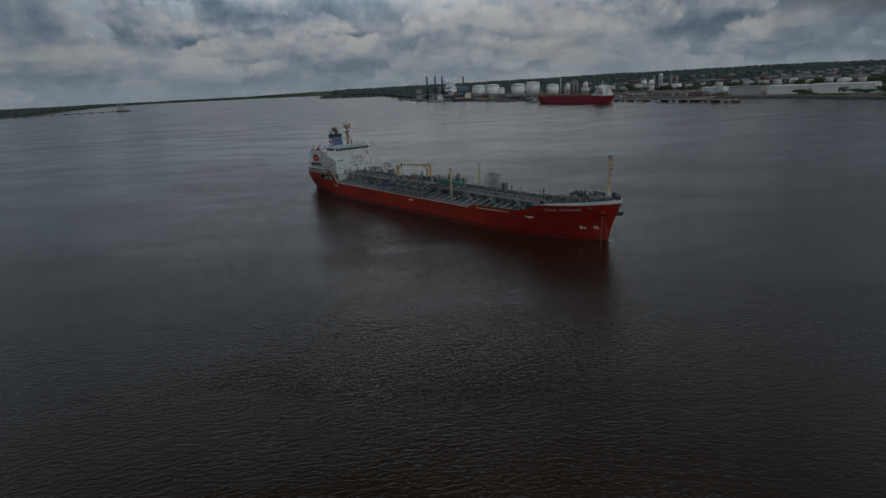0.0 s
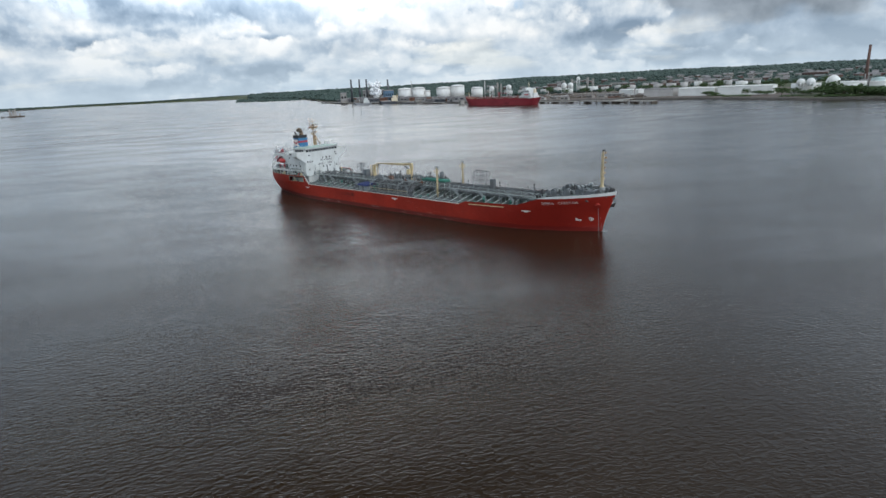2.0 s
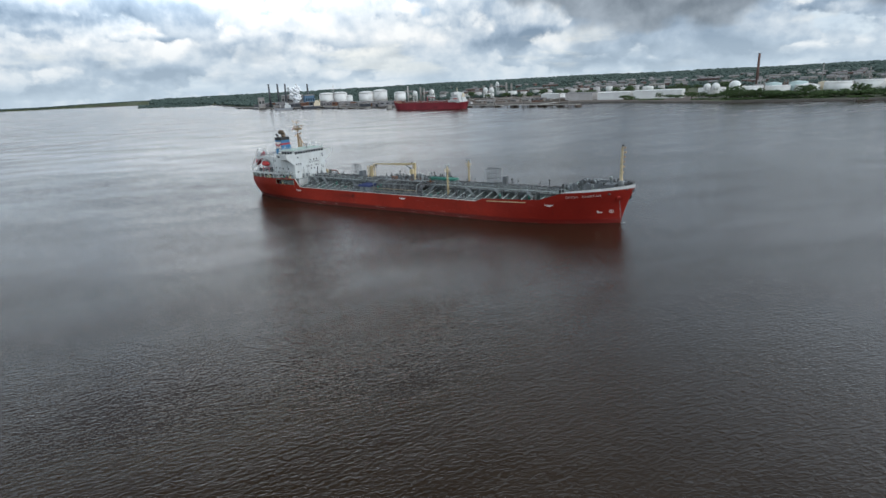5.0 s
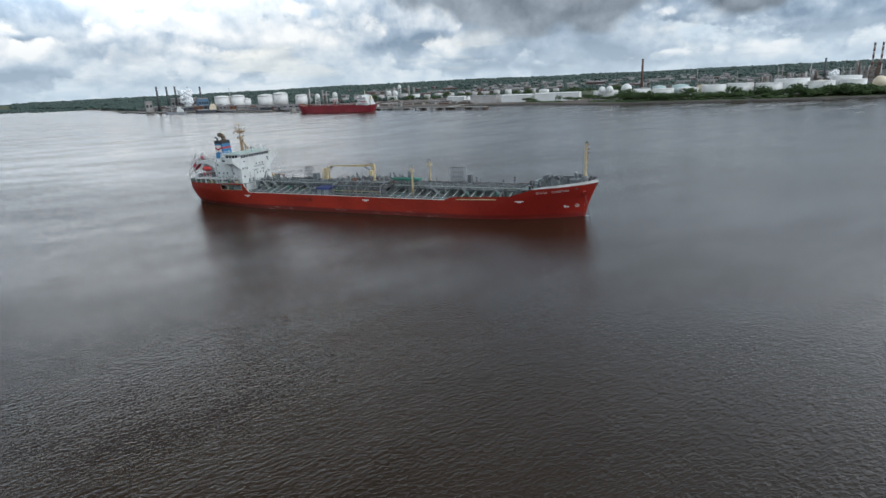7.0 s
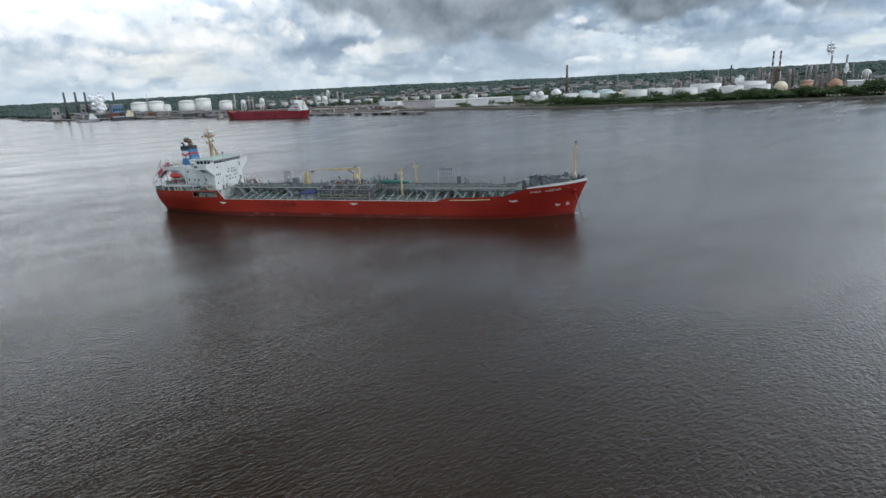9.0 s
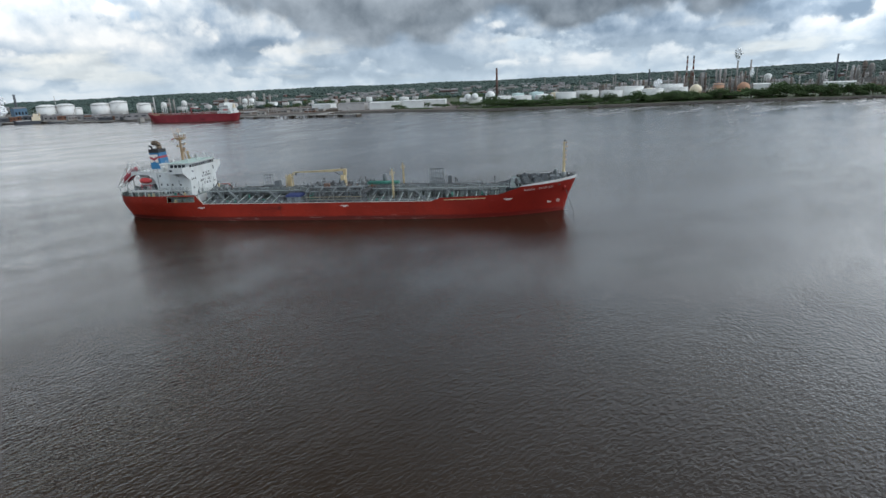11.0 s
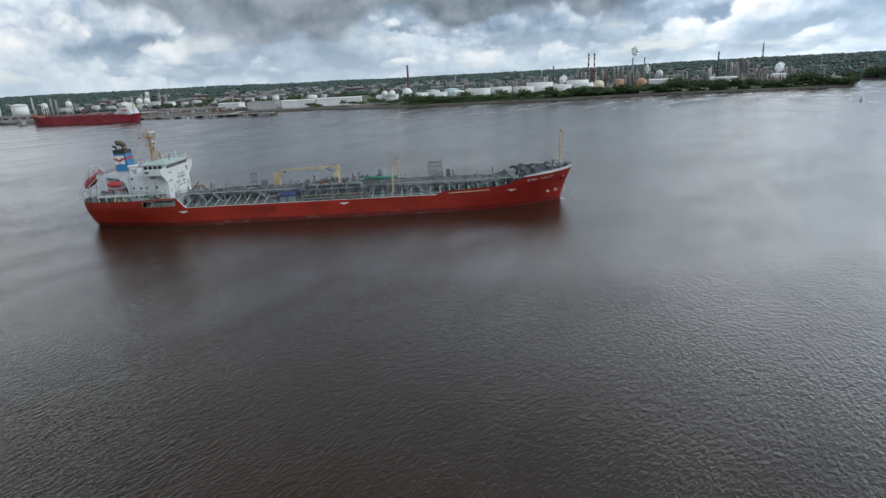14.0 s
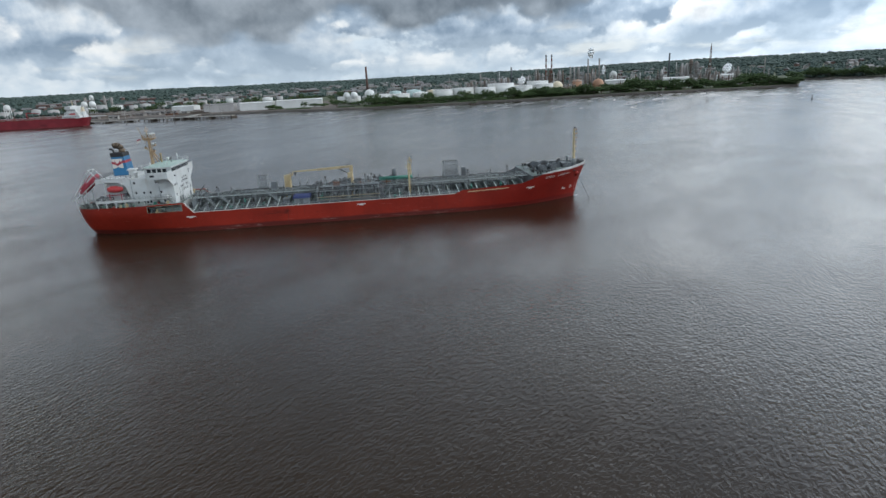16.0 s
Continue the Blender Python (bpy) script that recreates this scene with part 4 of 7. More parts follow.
funnel = part("funnel", taper_box(16.0, 21.9), BLUE, ship, "blue funnel with a black top, crimson band and white emblem")
part("black_top", taper_box(21.9, 23.1, 0.06), BLACK, funnel)
part("crimson_band", taper_box(20.0, 20.75, 0.03), CRIMSON, funnel)
for s in (-1, 1):
    y = FY + s * 2.26
    e = Geo()
    for poly in ([(-74.9, 18.5), (-74.2, 18.5), (-74.2, 21.3), (-74.9, 21.3)], [(-72.6, 18.5), (-71.9, 18.5), (-71.9, 21.3), (-72.6, 21.3)], [(-74.2, 20.9), (-73.4, 19.5), (-72.6, 20.9), (-72.6, 21.3), (-74.2, 21.3)], [(-74.2, 18.5), (-73.4, 18.9), (-72.6, 18.5), (-72.6, 19.7), (-73.4, 19.1), (-74.2, 19.7)]):
        e.prism(poly, "y", y - 0.04, y + 0.04)
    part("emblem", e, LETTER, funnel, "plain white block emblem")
    part("emblem_chevron", Geo().prism([(-74.9, 20.0), (-73.4, 19.2), (-71.9, 20.0), (-71.9, 20.6), (-73.4, 19.9), (-74.9, 20.6)], "y", y - 0.07, y + 0.07), CRIMSON, funnel)
part("exhaust_pipe", Geo().path([(-72.3, FY + .2, 22.6), (-72.4, FY + .2, 24.1), (-72.9, FY + .2, 24.9), (-73.9, FY + .2, 25.2), (-74.6, FY + .2, 25.0)], .85, 12), SOOT, funnel, "soot-browned main exhaust bent aft")
for x, y, r, h in ((-74.3, FY - 1.2, .3, 1.5), (-73.6, FY + 1.5, .3, 1.7)):
    part("exhaust_pipe", Geo().path([(x, y, 22.6), (x, y, 22.6 + h * .7), (x - .3, y, 22.6 + h), (x - 1.0, y, 22.7 + h)], r, 10), BLACK, funnel, "black auxiliary exhaust pipe")
part("ventilator", Geo().box(-69.6, -2.6, 16.2, -67.8, -0.6, 18.0, 0.06).box(-69.9, -2.9, 18.0, -67.5, -0.3, 18.4, 0.15), WHITE, house, "white ventilator housing")
part("ventilator", Geo().lathe(-66.6, -5.2, [(.45, 16.0), (.45, 17.3), (.8, 17.4), (.75, 17.8), (.2, 17.95)], 12), WHITE, house)

# decks and galleries abaft the house
aft = part("boat_deck", Geo().box(-76.9, -8.4, 16.0, -66.9, 8.4, 16.25), WHITE, house, "white upper deck with an arched side plate")
arch = [(-76.9, 16.6), (-67.9, 16.6), (-67.9, 11.4), (-68.5, 13.4), (-69.4, 14.7), (-71.0, 15.4), (-73.4, 15.6), (-75.6, 15.4), (-76.9, 15.0)]
for s in (-1, 1):
    part("side_plate", Geo().prism(arch, "y", s * 8.4 - 0.1, s * 8.4 + 0.1), WHITE, aft, fix=True)
part("boat_deck_rail", rail(Geo(), [(-66.9, -8.2, 16.25), (-76.7, -8.2, 16.25), (-76.7, 8.2, 16.25), (-66.9, 8.2, 16.25)], 1.1, 1.5, 0.06), STEEL, house)
gal = part("gallery_deck", Geo().box(-77.2, -10.0, 10.0, -66.2, 10.0, 10.2), WHITE, house, "white gallery deck on posts")
for s in (-1, 1):
    part("gallery_beam", Geo().box(-77.2, s * 10.0 - .1, 9.75, -62.5, s * 10.0 + .1, 10.32), WHITE, gal)
    for x in (-77.0, -74.4, -71.8, -69.2, -66.6, -64.0):
        yy = s * min(10.0, half_breadth(x, 7.9) - .25)
        part("post", Geo().beam((x, yy, 7.9), (x, s * 10.0, 10.0), 0.26), WHITE, gal)
    part("gallery_rail", rail(Geo(), [(-77.1, s * 9.9, 10.3), (-68, s * 9.9, 10.3)], 0.9, 1.4, 0.05), WHITE, gal)
g = Geo()
for x, y, w, d, h in ((-75.8, -7.0, 1.6, 1.2, 1.0), (-76.0, -8.2, 1.0, 1.0, 1.5), (-74.2, -6.8, 1.4, 1.4, .9), (-69.6, -7.6, 1.2, 1.5, 1.9)):
    part("deck_gear", Geo().box(x - w / 2, y - d / 2, 10.2, x + w / 2, y + d / 2, 10.2 + h, .12).tube((x, y - d / 2 - .2, 10.2 + h * .5), (x, y + d / 2 + .2, 10.2 + h * .5), h * .3), STEEL, gal)
for x, y in ((-82.0, -6.0), (-80.5, -3.0), (-82.0, 3.0), (-77.5, -7.4), (-74.0, -8.0), (-70.5, -8.6)):
    part("mooring_gear", Geo().tube((x, y - .7, 8.7), (x, y + .7, 8.7), .6, n=10).box(x - .6, y - .9, 7.9, x + .6, y - .7, 9.3).box(x - .6, y + .7, 7.9, x + .6, y + .9, 9.3), DARK, ship, "dark mooring winch")
SAGE = surface("faded_green_rail_paint", (0.34, 0.42, 0.36), (0.22, 0.22, 0.17), rough=0.6, scale=0.8, amount=0.6)
g = Geo()
pts = [(x, -half_breadth(x, 8.0) + .2, hull_top(x)) for x in (-53.6, -58, -63, -69, -73, -77, -80, -82.5, -84.2, -84.9)]
rail(g, pts + [(x, -y, z) for x, y, z in reversed(pts)], 1.0, 1.6, 0.05)
part("poop_rail", g, SAGE, ship, "faded green rail round the poop")
TAN = surface("tan_painted_rail", (0.36, 0.31, 0.22), rough=0.6, scale=.5)
# mooring opening in the ship's side under the poop deck
for s in (-1, 1):
    part("recess_wall", Geo().box(-63.0, s * 9.4 - .1, 5.9, -53.1, s * 9.4 + .1, 8.4), PALE, ship, "pale grey wall inside the mooring opening")
    part("recess_floor", Geo().box(-63.0, min(s * 9.2, s * 11.7), 5.95, -53.1, max(s * 9.2, s * 11.7), 6.1), DECK, ship)
    part("opening_header", bulwark(-63.1, -52.8, lambda x: 8.28, lambda x: 8.62 + .015 * (x + 63), .2, 8, 0, (s,)), RED, ship, "red side plating over the mooring opening", fix=True)
    frame_bars = Geo()
    yf = s * 12.04
    for x in (-62.75, -59.1, -55.8, -53.1):
        frame_bars.box(x - .06, yf - .05, 6.4, x + .06, yf + .05, 8.35)
    frame_bars.box(-62.8, yf - .05, 8.3, -53.0, yf + .05, 8.36).box(-62.8, yf - .05, 6.4, -53.0, yf + .05, 6.46)
    part("opening_frame", frame_bars, TAN, ship, "tan frame round the mooring opening")
    part("recess_roof", Geo().box(-63.0, min(s * 9.2, s * 11.9), 8.36, -53.0, max(s * 9.2, s * 11.9), 8.5), DECK, ship)
    part("slope_edge", Geo().beam((-52.5, s * 11.92, 8.75), (-50.0, s * 11.92, 5.8), .16, .3), LETTER, ship, "pale edge plate sloping to the main deck")
    part("stay_plate", Geo().prism([(-52.9, 5.6), (-50.4, 5.6), (-52.9, 8.6)], "y", s * 11.6 - .06, s * 11.6 + .06), PALE, ship, fix=True)
    for x in (-61.6, -60.4, -58.2):
        part("fairlead", Geo().tube((x, s * 11.1, 6.1), (x, s * 11.1, 7.3), .34, n=10).box(x - .55, s * 11.1 - .4, 6.1, x + .55, s * 11.1 + .4, 6.45), (CREAM, DARK, RUST)[int(-x) % 3], ship)


# gear on the side decks beside the house
rp = random.Random(41)
for i in range(22):
    x, y = -55.6 - .95 * i, rp.choice((-1, 1)) * rp.uniform(9.0, 9.9)
    w, h = rp.uniform(.3, .9), rp.uniform(.4, 1.5)
    part("side_deck_gear", Geo().box(x - w / 2, y - .3, 7.9, x + w / 2, y + .3, 7.9 + h, .06).tube((x, y, 7.9 + h), (x, y, 8.1 + h), .12), rp.choice((STEEL, GREEN, DARK, CREAM, ORANGE, WHITE, STEEL)), ship)
for s in (-1, 1):
    for x in (-58.0, -61.6, -65.0):
        part("raft_canister", Geo().tube((x - .75, s * 9.1, 10.6), (x + .75, s * 9.1, 10.6), .36, n=12).box(x - .5, s * 9.1 - .3, 10.1, x + .5, s * 9.1 + .3, 10.4), WHITE, house, "white life-raft canister on its cradle")
    part("side_gallery", Geo().box(-68.0, min(s * 8.45, s * 9.6), 9.98, FX - .6, max(s * 8.45, s * 9.6), 10.1), WHITE, house)
    part("gallery_rail", rail(Geo(), [(-68.0, s * 9.5, 10.1), (FX - .7, s * 9.5, 10.1)], 1.0, 1.5, .045), PALE, house)
    part("outer_stair", Geo().beam((FX + .1, s * 8.9, 7.9), (FX - 2.6, s * 8.9, 10.1), .5, .14).beam((FX + .1, s * 9.15, 8.9), (FX - 2.6, s * 9.15, 11.1), .06), PALE, house)
    part("downpipe", Geo().tube((-67.2, s * 8.52, 8.0), (-67.2, s * 8.52, 16.0), .09).tube((-59.6, s * 8.52, 10.2), (-59.6, s * 8.52, 13.6), .07), PALE, house)
    part("floodlight", Geo().box(FX + .05, s * 6.6 - .25, 16.0, FX + .5, s * 6.6 + .25, 16.4, .06), STEEL, house)
for y in (-4.6, -2.4, 5.4):
    part("front_fitting", Geo().box(FX + .02, y - .3, 8.2, FX + .45, y + .3, 9.6, .05).tube((FX + .2, y + .5, 5.6), (FX + .2, y + .5, 12.2), .06), PALE, house)
part("ensign", Geo().add([(-66.6, 3.4, 26.6), (-67.9, 3.7, 26.2), (-68.0, 3.6, 25.1), (-66.8, 3.3, 25.6), (-66.6, 3.44, 26.6), (-67.9, 3.74, 26.2), (-68.0, 3.64, 25.1), (-66.8, 3.34, 25.6)], [(0, 1, 2, 3), (7, 6, 5, 4), (0, 4, 5, 1), (1, 5, 6, 2), (2, 6, 7, 3), (3, 7, 4, 0)]), LETTER, ship, "small pale flag at the gaff")
part("ensign_field", Geo().add([(-66.6, 3.39, 26.63), (-67.9, 3.69, 26.23), (-67.92, 3.66, 25.75), (-66.66, 3.36, 26.15)], [(0, 1, 2, 3)]), CRIMSON, ship)


def lifeboat(length, mat):
    g = Geo()
    n = 12
    for i in range(n + 1):
        u = -1 + 2 * i / n
        w = 1.15 * (1 - abs(u) ** 3.2) + 0.04
        for a in range(10):
            th = 2 * math.pi * a / 10
            z = math.sin(th)
            g.v.append((u * length / 2 * (1 - 0.04 * abs(z)), w * math.cos(th), (0.95 if z > 0 else 1.0) * z * (0.55 + 0.45 * (1 - abs(u) ** 4)) + 0.18 * u * u))
    g.f = [(i * 10 + a, i * 10 + (a + 1) % 10, (i + 1) * 10 + (a + 1) % 10, (i + 1) * 10 + a) for i in range(n) for a in range(10)] + [tuple(range(9, -1, -1)), tuple(n * 10 + a for a in range(10))]
    g.s = [True] * (n * 10) + [False, False]
    return g


boat = part("lifeboat", lifeboat(4.6, ORANGE), ORANGE, ship, "orange-red enclosed lifeboat in its davits")
boat.matrix_basis = pose(-71.8, -8.6, 13.4, 0, 0, 0) @ Matrix.Diagonal((1, .85, .85, 1))
part("canopy", Geo().box(-1.4, -.6, .8, 1.0, .6, 1.25, .25), ORANGE, boat)
for x in (-74.2, -69.8):
    part("davit", Geo().path([(x, -6.2, 10.2), (x, -6.4, 14.6), (x, -8.4, 15.2), (x, -8.6, 14.2)], .15), WHITE, ship, "white davit arm")
part("boat_cradle", Geo().beam((-74.4, -8.6, 11.8), (-69.6, -8.6, 11.8), .2).beam((-73.6, -8.6, 10.2), (-73.6, -8.6, 12.3), .2).beam((-70.4, -8.6, 10.2), (-70.4, -8.6, 12.3), .2), CRIMSON, ship)

free = part("free_fall_boat", lifeboat(8.2, CRIMSON), CRIMSON, ship, "crimson free-fall boat on a steep stern ramp")
free.matrix_basis = pose(-80.6, -3.6, 14.6, 0, -42, 0)
part("canopy", Geo().box(-2.6, -.7, .8, -.2, .7, 1.4, .3), CRIMSON, free)
ramp_part = part("launch_ramp", Geo().beam((-84.6, -5.0, 10.6), (-77.4, -5.0, 16.4), .2).beam((-84.6, -1.8, 10.6), (-77.4, -1.8, 16.4), .2), WHITE, ship, "white launching ramp of the free-fall boat")
for y in (-5.2, -1.6):
    part("ramp_leg", Geo().beam((-84.4, y, 7.4), (-84.4, y, 11.0), .19).beam((-81.4, y, 7.4), (-81.4, y, 13.3), .19), WHITE, ramp_part)
    part("ramp_arm", Geo().beam((-85.4, y, 10.4), (-79.6, y, 19.0), .19).beam((-79.6, y, 19.0), (-77.6, y, 16.4), .18), WHITE, ramp_part)
part("ramp_crossbar", Geo().beam((-79.6, -5.3, 19.0), (-79.6, -1.5, 19.0), .2).beam((-85.4, -5.3, 10.4), (-85.4, -1.5, 10.4), .18), WHITE, ramp_part)
part("ramp_lattice", Geo().beam((-83.9, -5.2, 12.6), (-80.6, -1.6, 17.5), .14).beam((-83.9, -1.6, 12.6), (-80.6, -5.2, 17.5), .14), CRIMSON, ramp_part)

# ---------------------------------------------------------------- cargo deck
rng = random.Random(7)
DZ = 5.45
# transverse deck girders with sloped ends, one part each
GIRDER = surface("pale_green_grey_girder_paint", (0.46, 0.51, 0.49), (0.28, 0.31, 0.29), rough=0.55, scale=0.5, amount=0.5)
GX = [-50.5 + 3.05 * i for i in range(34)]
for x in GX:
    b = half_breadth(x, DZ) - 0.9
    poly = [(-b, DZ), (b, DZ), (b, DZ + .35), (3.6, DZ + 1.75), (-3.6, DZ + 1.75), (-b, DZ + .35)]
    gird = Geo().prism(poly, "x", x - .06, x + .06)
    for y in (-9, -6, -3, 3, 6, 9):
        gird.box(x - .15, y - .05, DZ, x + .15, y + .05, DZ + 1.04)
    web = part("deck_girder", gird, DECK, ship, "sloping deck girder with a chalky top flange", fix=True)
    for s in (-1, 1):
        part("flange", Geo().beam((x, s * b, DZ + .4), (x, s * 3.6, DZ + 1.8), .3, .09), GIRDER, web)
# branch lines that slope from the rack down to each tank, both sides
for i, x in enumerate(GX[:-1]):
    for s in (-1, 1):
        if s < 0 and -15 < x < 5:
            continue
        for k in range(1):
            xx = x + 1.3 + rng.uniform(-.5, .5)
            y1 = s * (half_breadth(xx, DZ) - rng.uniform(1.6, 3.4))
            r = rng.choice((.06, .08, .1))
            part("branch_pipe", Geo().path([(xx, s * 3.6, 8.6 + rng.uniform(-.5, .3)), (xx, s * 5.4, 8.4), (xx + .35, y1 - s * 1.2, 6.6), (xx + .35, y1, 6.4), (xx + .35, y1, DZ)], r), DARK if rng.random() < .5 else STEEL, ship)
        if rng.random() < .5:
            xx = x + 1.5
            y = s * rng.uniform(7.4, 9.8)
            part("tank_hatch", Geo().lathe(xx, y, [(.42, DZ), (.42, DZ + .6), (.5, DZ + .65), (.48, DZ + .8), (.1, DZ + .9)], 12).beam((xx - .5, y, DZ + .9), (xx + .5, y, DZ + .9), .1), GREEN if rng.random() < .5 else STEEL, ship)
        if rng.random() < .45:
            xx, y = x + rng.uniform(.8, 2.4), s * rng.uniform(6.0, 7.6)
            part("deepwell_pump", Geo().lathe(xx, y, [(.25, DZ), (.25, DZ + 1.2), (.42, DZ + 1.25), (.42, DZ + 1.5), (.2, DZ + 1.55), (.2, DZ + 2.2), (.05, DZ + 2.3)], 10), rng.choice((STEEL, DARK, STEEL, DARK, GREEN)), ship)
        if rng.random() < .5:
            xx, y = x + rng.uniform(.5, 2.4), s * rng.uniform(4.4, 5.2)
            part("vent_post", Geo().tube((xx, y, DZ), (xx, y, 9.7), .09).lathe(xx, y, [(.1, 9.3), (.24, 9.5), (.24, 9.8), (.08, 9.95)], 8), STEEL, ship)

# pipe rack along the middle line: portals, then the lines laid on them
rack = part("pipe_rack", Geo().box(-52, -3.9, 7.35, 51, -3.75, 7.6).box(-52, 3.75, 7.35, 51, 3.9, 7.6), STEEL, ship, "grey pipe rack along the middle of the deck")
for i in range(18):
    x = -51 + i * 6.0
    part("portal", Geo().beam((x, -3.8, DZ), (x, -3.8, 8.7), .24).beam((x, 3.8, DZ), (x, 3.8, 8.7), .24).beam((x, -4.4, 7.5), (x, 4.4, 7.5), .24).beam((x, -3.8, 8.7), (x, 3.8, 8.7), .2), STEEL, rack)
    if i % 2:
        part("brace", Geo().beam((x, -3.8, DZ), (x + 2.6, -3.8, 8.6), .18).beam((x, 3.8, DZ), (x + 2.6, 3.8, 8.6), .18), PALE, rack)
for i, y in enumerate((-3.3, -2.7, -2.2, -1.5, -.9, -.2, .5, 1.1, 1.9, 2.5, 3.2)):
    r = (.2, .16, .24, .2, .14, .26, .18, .2, .24, .16, .2)[i]
    a, b = -52 + rng.uniform(0, 5), 50 - rng.uniform(0, 6)
    part("cargo_pipe", Geo().tube((a, y, 7.62 + r), (b, y, 7.62 + r), r), (PALE, DARK, STEEL, STEEL, PALE, DARK)[i % 6], rack, "painted steel cargo pipe")
for i, y in enumerate((-2.9, -1.2, .8, 2.4)):
    part("cargo_pipe", Geo().tube((-50 + 3 * i, y, 9.0), (48 - 4 * i, y, 9.0), .15), DARK if i % 2 else STEEL, rack)
# raised walkway on its own trestles, with rails and sloping ladders
walkway = part("walkway", Geo().box(-54, -5.5, 8.85, 52, -4.5, 8.95), DARK, ship, "raised grey walkway with rails")
part("walkway_rail", rail(Geo(), [(-54, -5.55, 8.98), (52, -5.55, 8.98)], 1.05, 2.0, .045), GIRDER, walkway)
part("walkway_rail", rail(Geo(), [(-54, -4.45, 8.98), (52, -4.45, 8.98)], 1.05, 2.0, .035), STEEL, walkway)
part("edge_beam", Geo().box(-54, -5.65, 8.75, 52, -5.55, 8.95), GIRDER, walkway)
for x in (-46.5, -40, -33.5, -27, -20.5, -7.5, 5.5, 12, 18.5, 25, 31.5, 38, 44.5):
    part("trestle", Geo().beam((x, -5.5, DZ), (x, -5.5, 8.85), .22).beam((x, -4.5, DZ), (x, -4.5, 8.85), .18), PALE, walkway)
for x, d in ((-43.2, 3.4), (-29.0, 3.4), (8.6, -3.2), (20.6, 3.4), (31.0, 3.4), (42.0, 3.4), (-47.5, 2.6)):
    lad = Geo()
    for o in (0, .75):
        lad.beam((x, -6.0 - o, 8.9), (x + d, -6.0 - o, DZ + .1), .14, .34)
    for k in range(10):
        p = k / 10
        lad.box(x + d * p - .12, -6.75, 8.85 - (3.4 * p) - .03, x + d * p + .12, -6.0, 8.85 - (3.4 * p) + .03)
    rail(lad, [(x, -6.8, 8.9), (x + d, -6.8, DZ + .2)], .95, 1.2, .04, 2)
    part("ladder", lad, PALE, walkway, "sloping pale grey deck ladder")

# manifold: frame, drip tray, crossovers with flanged ends, hose rails
man = part("manifold", Geo().box(-14.2, -11.2, 6.1, 4.2, -8.4, 6.25), STEEL, ship, "pipe manifold behind a railed frame on the ship's side")
for x in (-14.2, -9.6, -5.0, -.4, 4.2):
    part("frame_post", Geo().beam((x, -11.2, DZ), (x, -11.2, 9.2), .2).beam((x, -7.6, DZ), (x, -7.6, 10.1), .2).beam((x, -11.2, 9.2), (x, -7.6, 10.1), .18), PALE, man)
part("frame_rail", Geo().beam((-14.4, -11.2, 7.4), (4.4, -11.2, 7.4), .22).beam((-14.4, -11.25, 6.6), (4.4, -11.25, 6.6), .12), TAN, man, "tan-coloured rail")
part("frame_rail", Geo().beam((-14.4, -11.2, 9.2), (4.4, -11.2, 9.2), .16).beam((-14.4, -7.6, 10.1), (4.4, -7.6, 10.1), .18), PALE, man)
for i in range(16):
    x = -13.4 + i * 1.12
    z = 7.4 + .25 * (i % 2)
    part("crossover_pipe", Geo().tube((x, 10.2, z), (x, -9.4, z), .19).tube((x, -9.3, z), (x, -9.5, z), .36, n=10).tube((x, -8.2, z), (x, -8.35, z), .32, n=10).tube((x, -8.0, z - .9), (x, -8.0, z + .55), .12), STEEL if i % 3 else PALE, man)
    part("drop_line", Geo().path([(x + .4, -10.4, 6.2), (x + .4, -10.4, 7.0 + .3 * (i % 3)), (x + .4, -9.0, 9.0), (x + .4, -6.4, 9.4)], .08), STEEL if i % 3 == 1 else DARK, man)
for i in range(26):
    x, y = rng.uniform(-14, 4), rng.uniform(-10.4, -6)
    h = rng.uniform(.5, 1.8)
    z = 6.3 if y < -8.4 else DZ
    part("manifold_fitting", Geo().tube((x, y, z), (x, y, z + h), rng.uniform(.1, .3)).box(x - .3, y - .3, z + h, x + .3, y + .3, z + h + .35, .05).tube((x - .6, y, z + h * .6), (x + .6, y, z + h * .6), .12), rng.choice((DARK, STEEL, DARK, DARK, PALE, GREEN)), man)
part("red_cabinet", Geo().box(-9.6, -6.4, 9.7, -7.6, -5.4, 10.9, .08), RUST, man)
part("upper_platform", Geo().box(-14, -7.6, 9.6, 4.0, -3.9, 9.72), STEEL, man)
part("platform_rail", rail(Geo(), [(-14, -7.5, 9.72), (4, -7.5, 9.72)], 1.05, 1.5, .05), PALE, man)
for i in range(15):
    x, y = rng.uniform(-13, 3.5), rng.uniform(-7, 5.5)
    h = rng.uniform(.7, 1.6)
    part("valve", Geo().tube((x, y, 9.5), (x, y, 9.7 + h), .16).lathe(x, y, [(.34, 9.7 + h), (.34, 9.85 + h), (.1, 9.9 + h)], 10).box(x - .35, y - .25, 9.6, x + .35, y + .25, 10.1, .06), rng.choice((STEEL, DARK, PALE, STEEL)), man)
for x0 in (-13.6, 4.4):
    part("hose_saddle", Geo().path([(x0, -10.6, 6.3), (x0 - .4, -9.8, 8.2), (x0 + .2, -8.6, 9.6), (x0, -7.6, 9.9)], .24), DARK, man)
for i in range(8):
    x = 3.6 + .28 * i
    part("curved_line", Geo().path([(x + 1.3, -10.8, DZ), (x + .3, -10.6, 6.6), (x, -10.0, 8.0), (x + .3, -8.6, 9.0), (x + 1.4, -6.6, 9.1)], .11), DARK if i % 3 else STEEL, man, "dark curved hose")

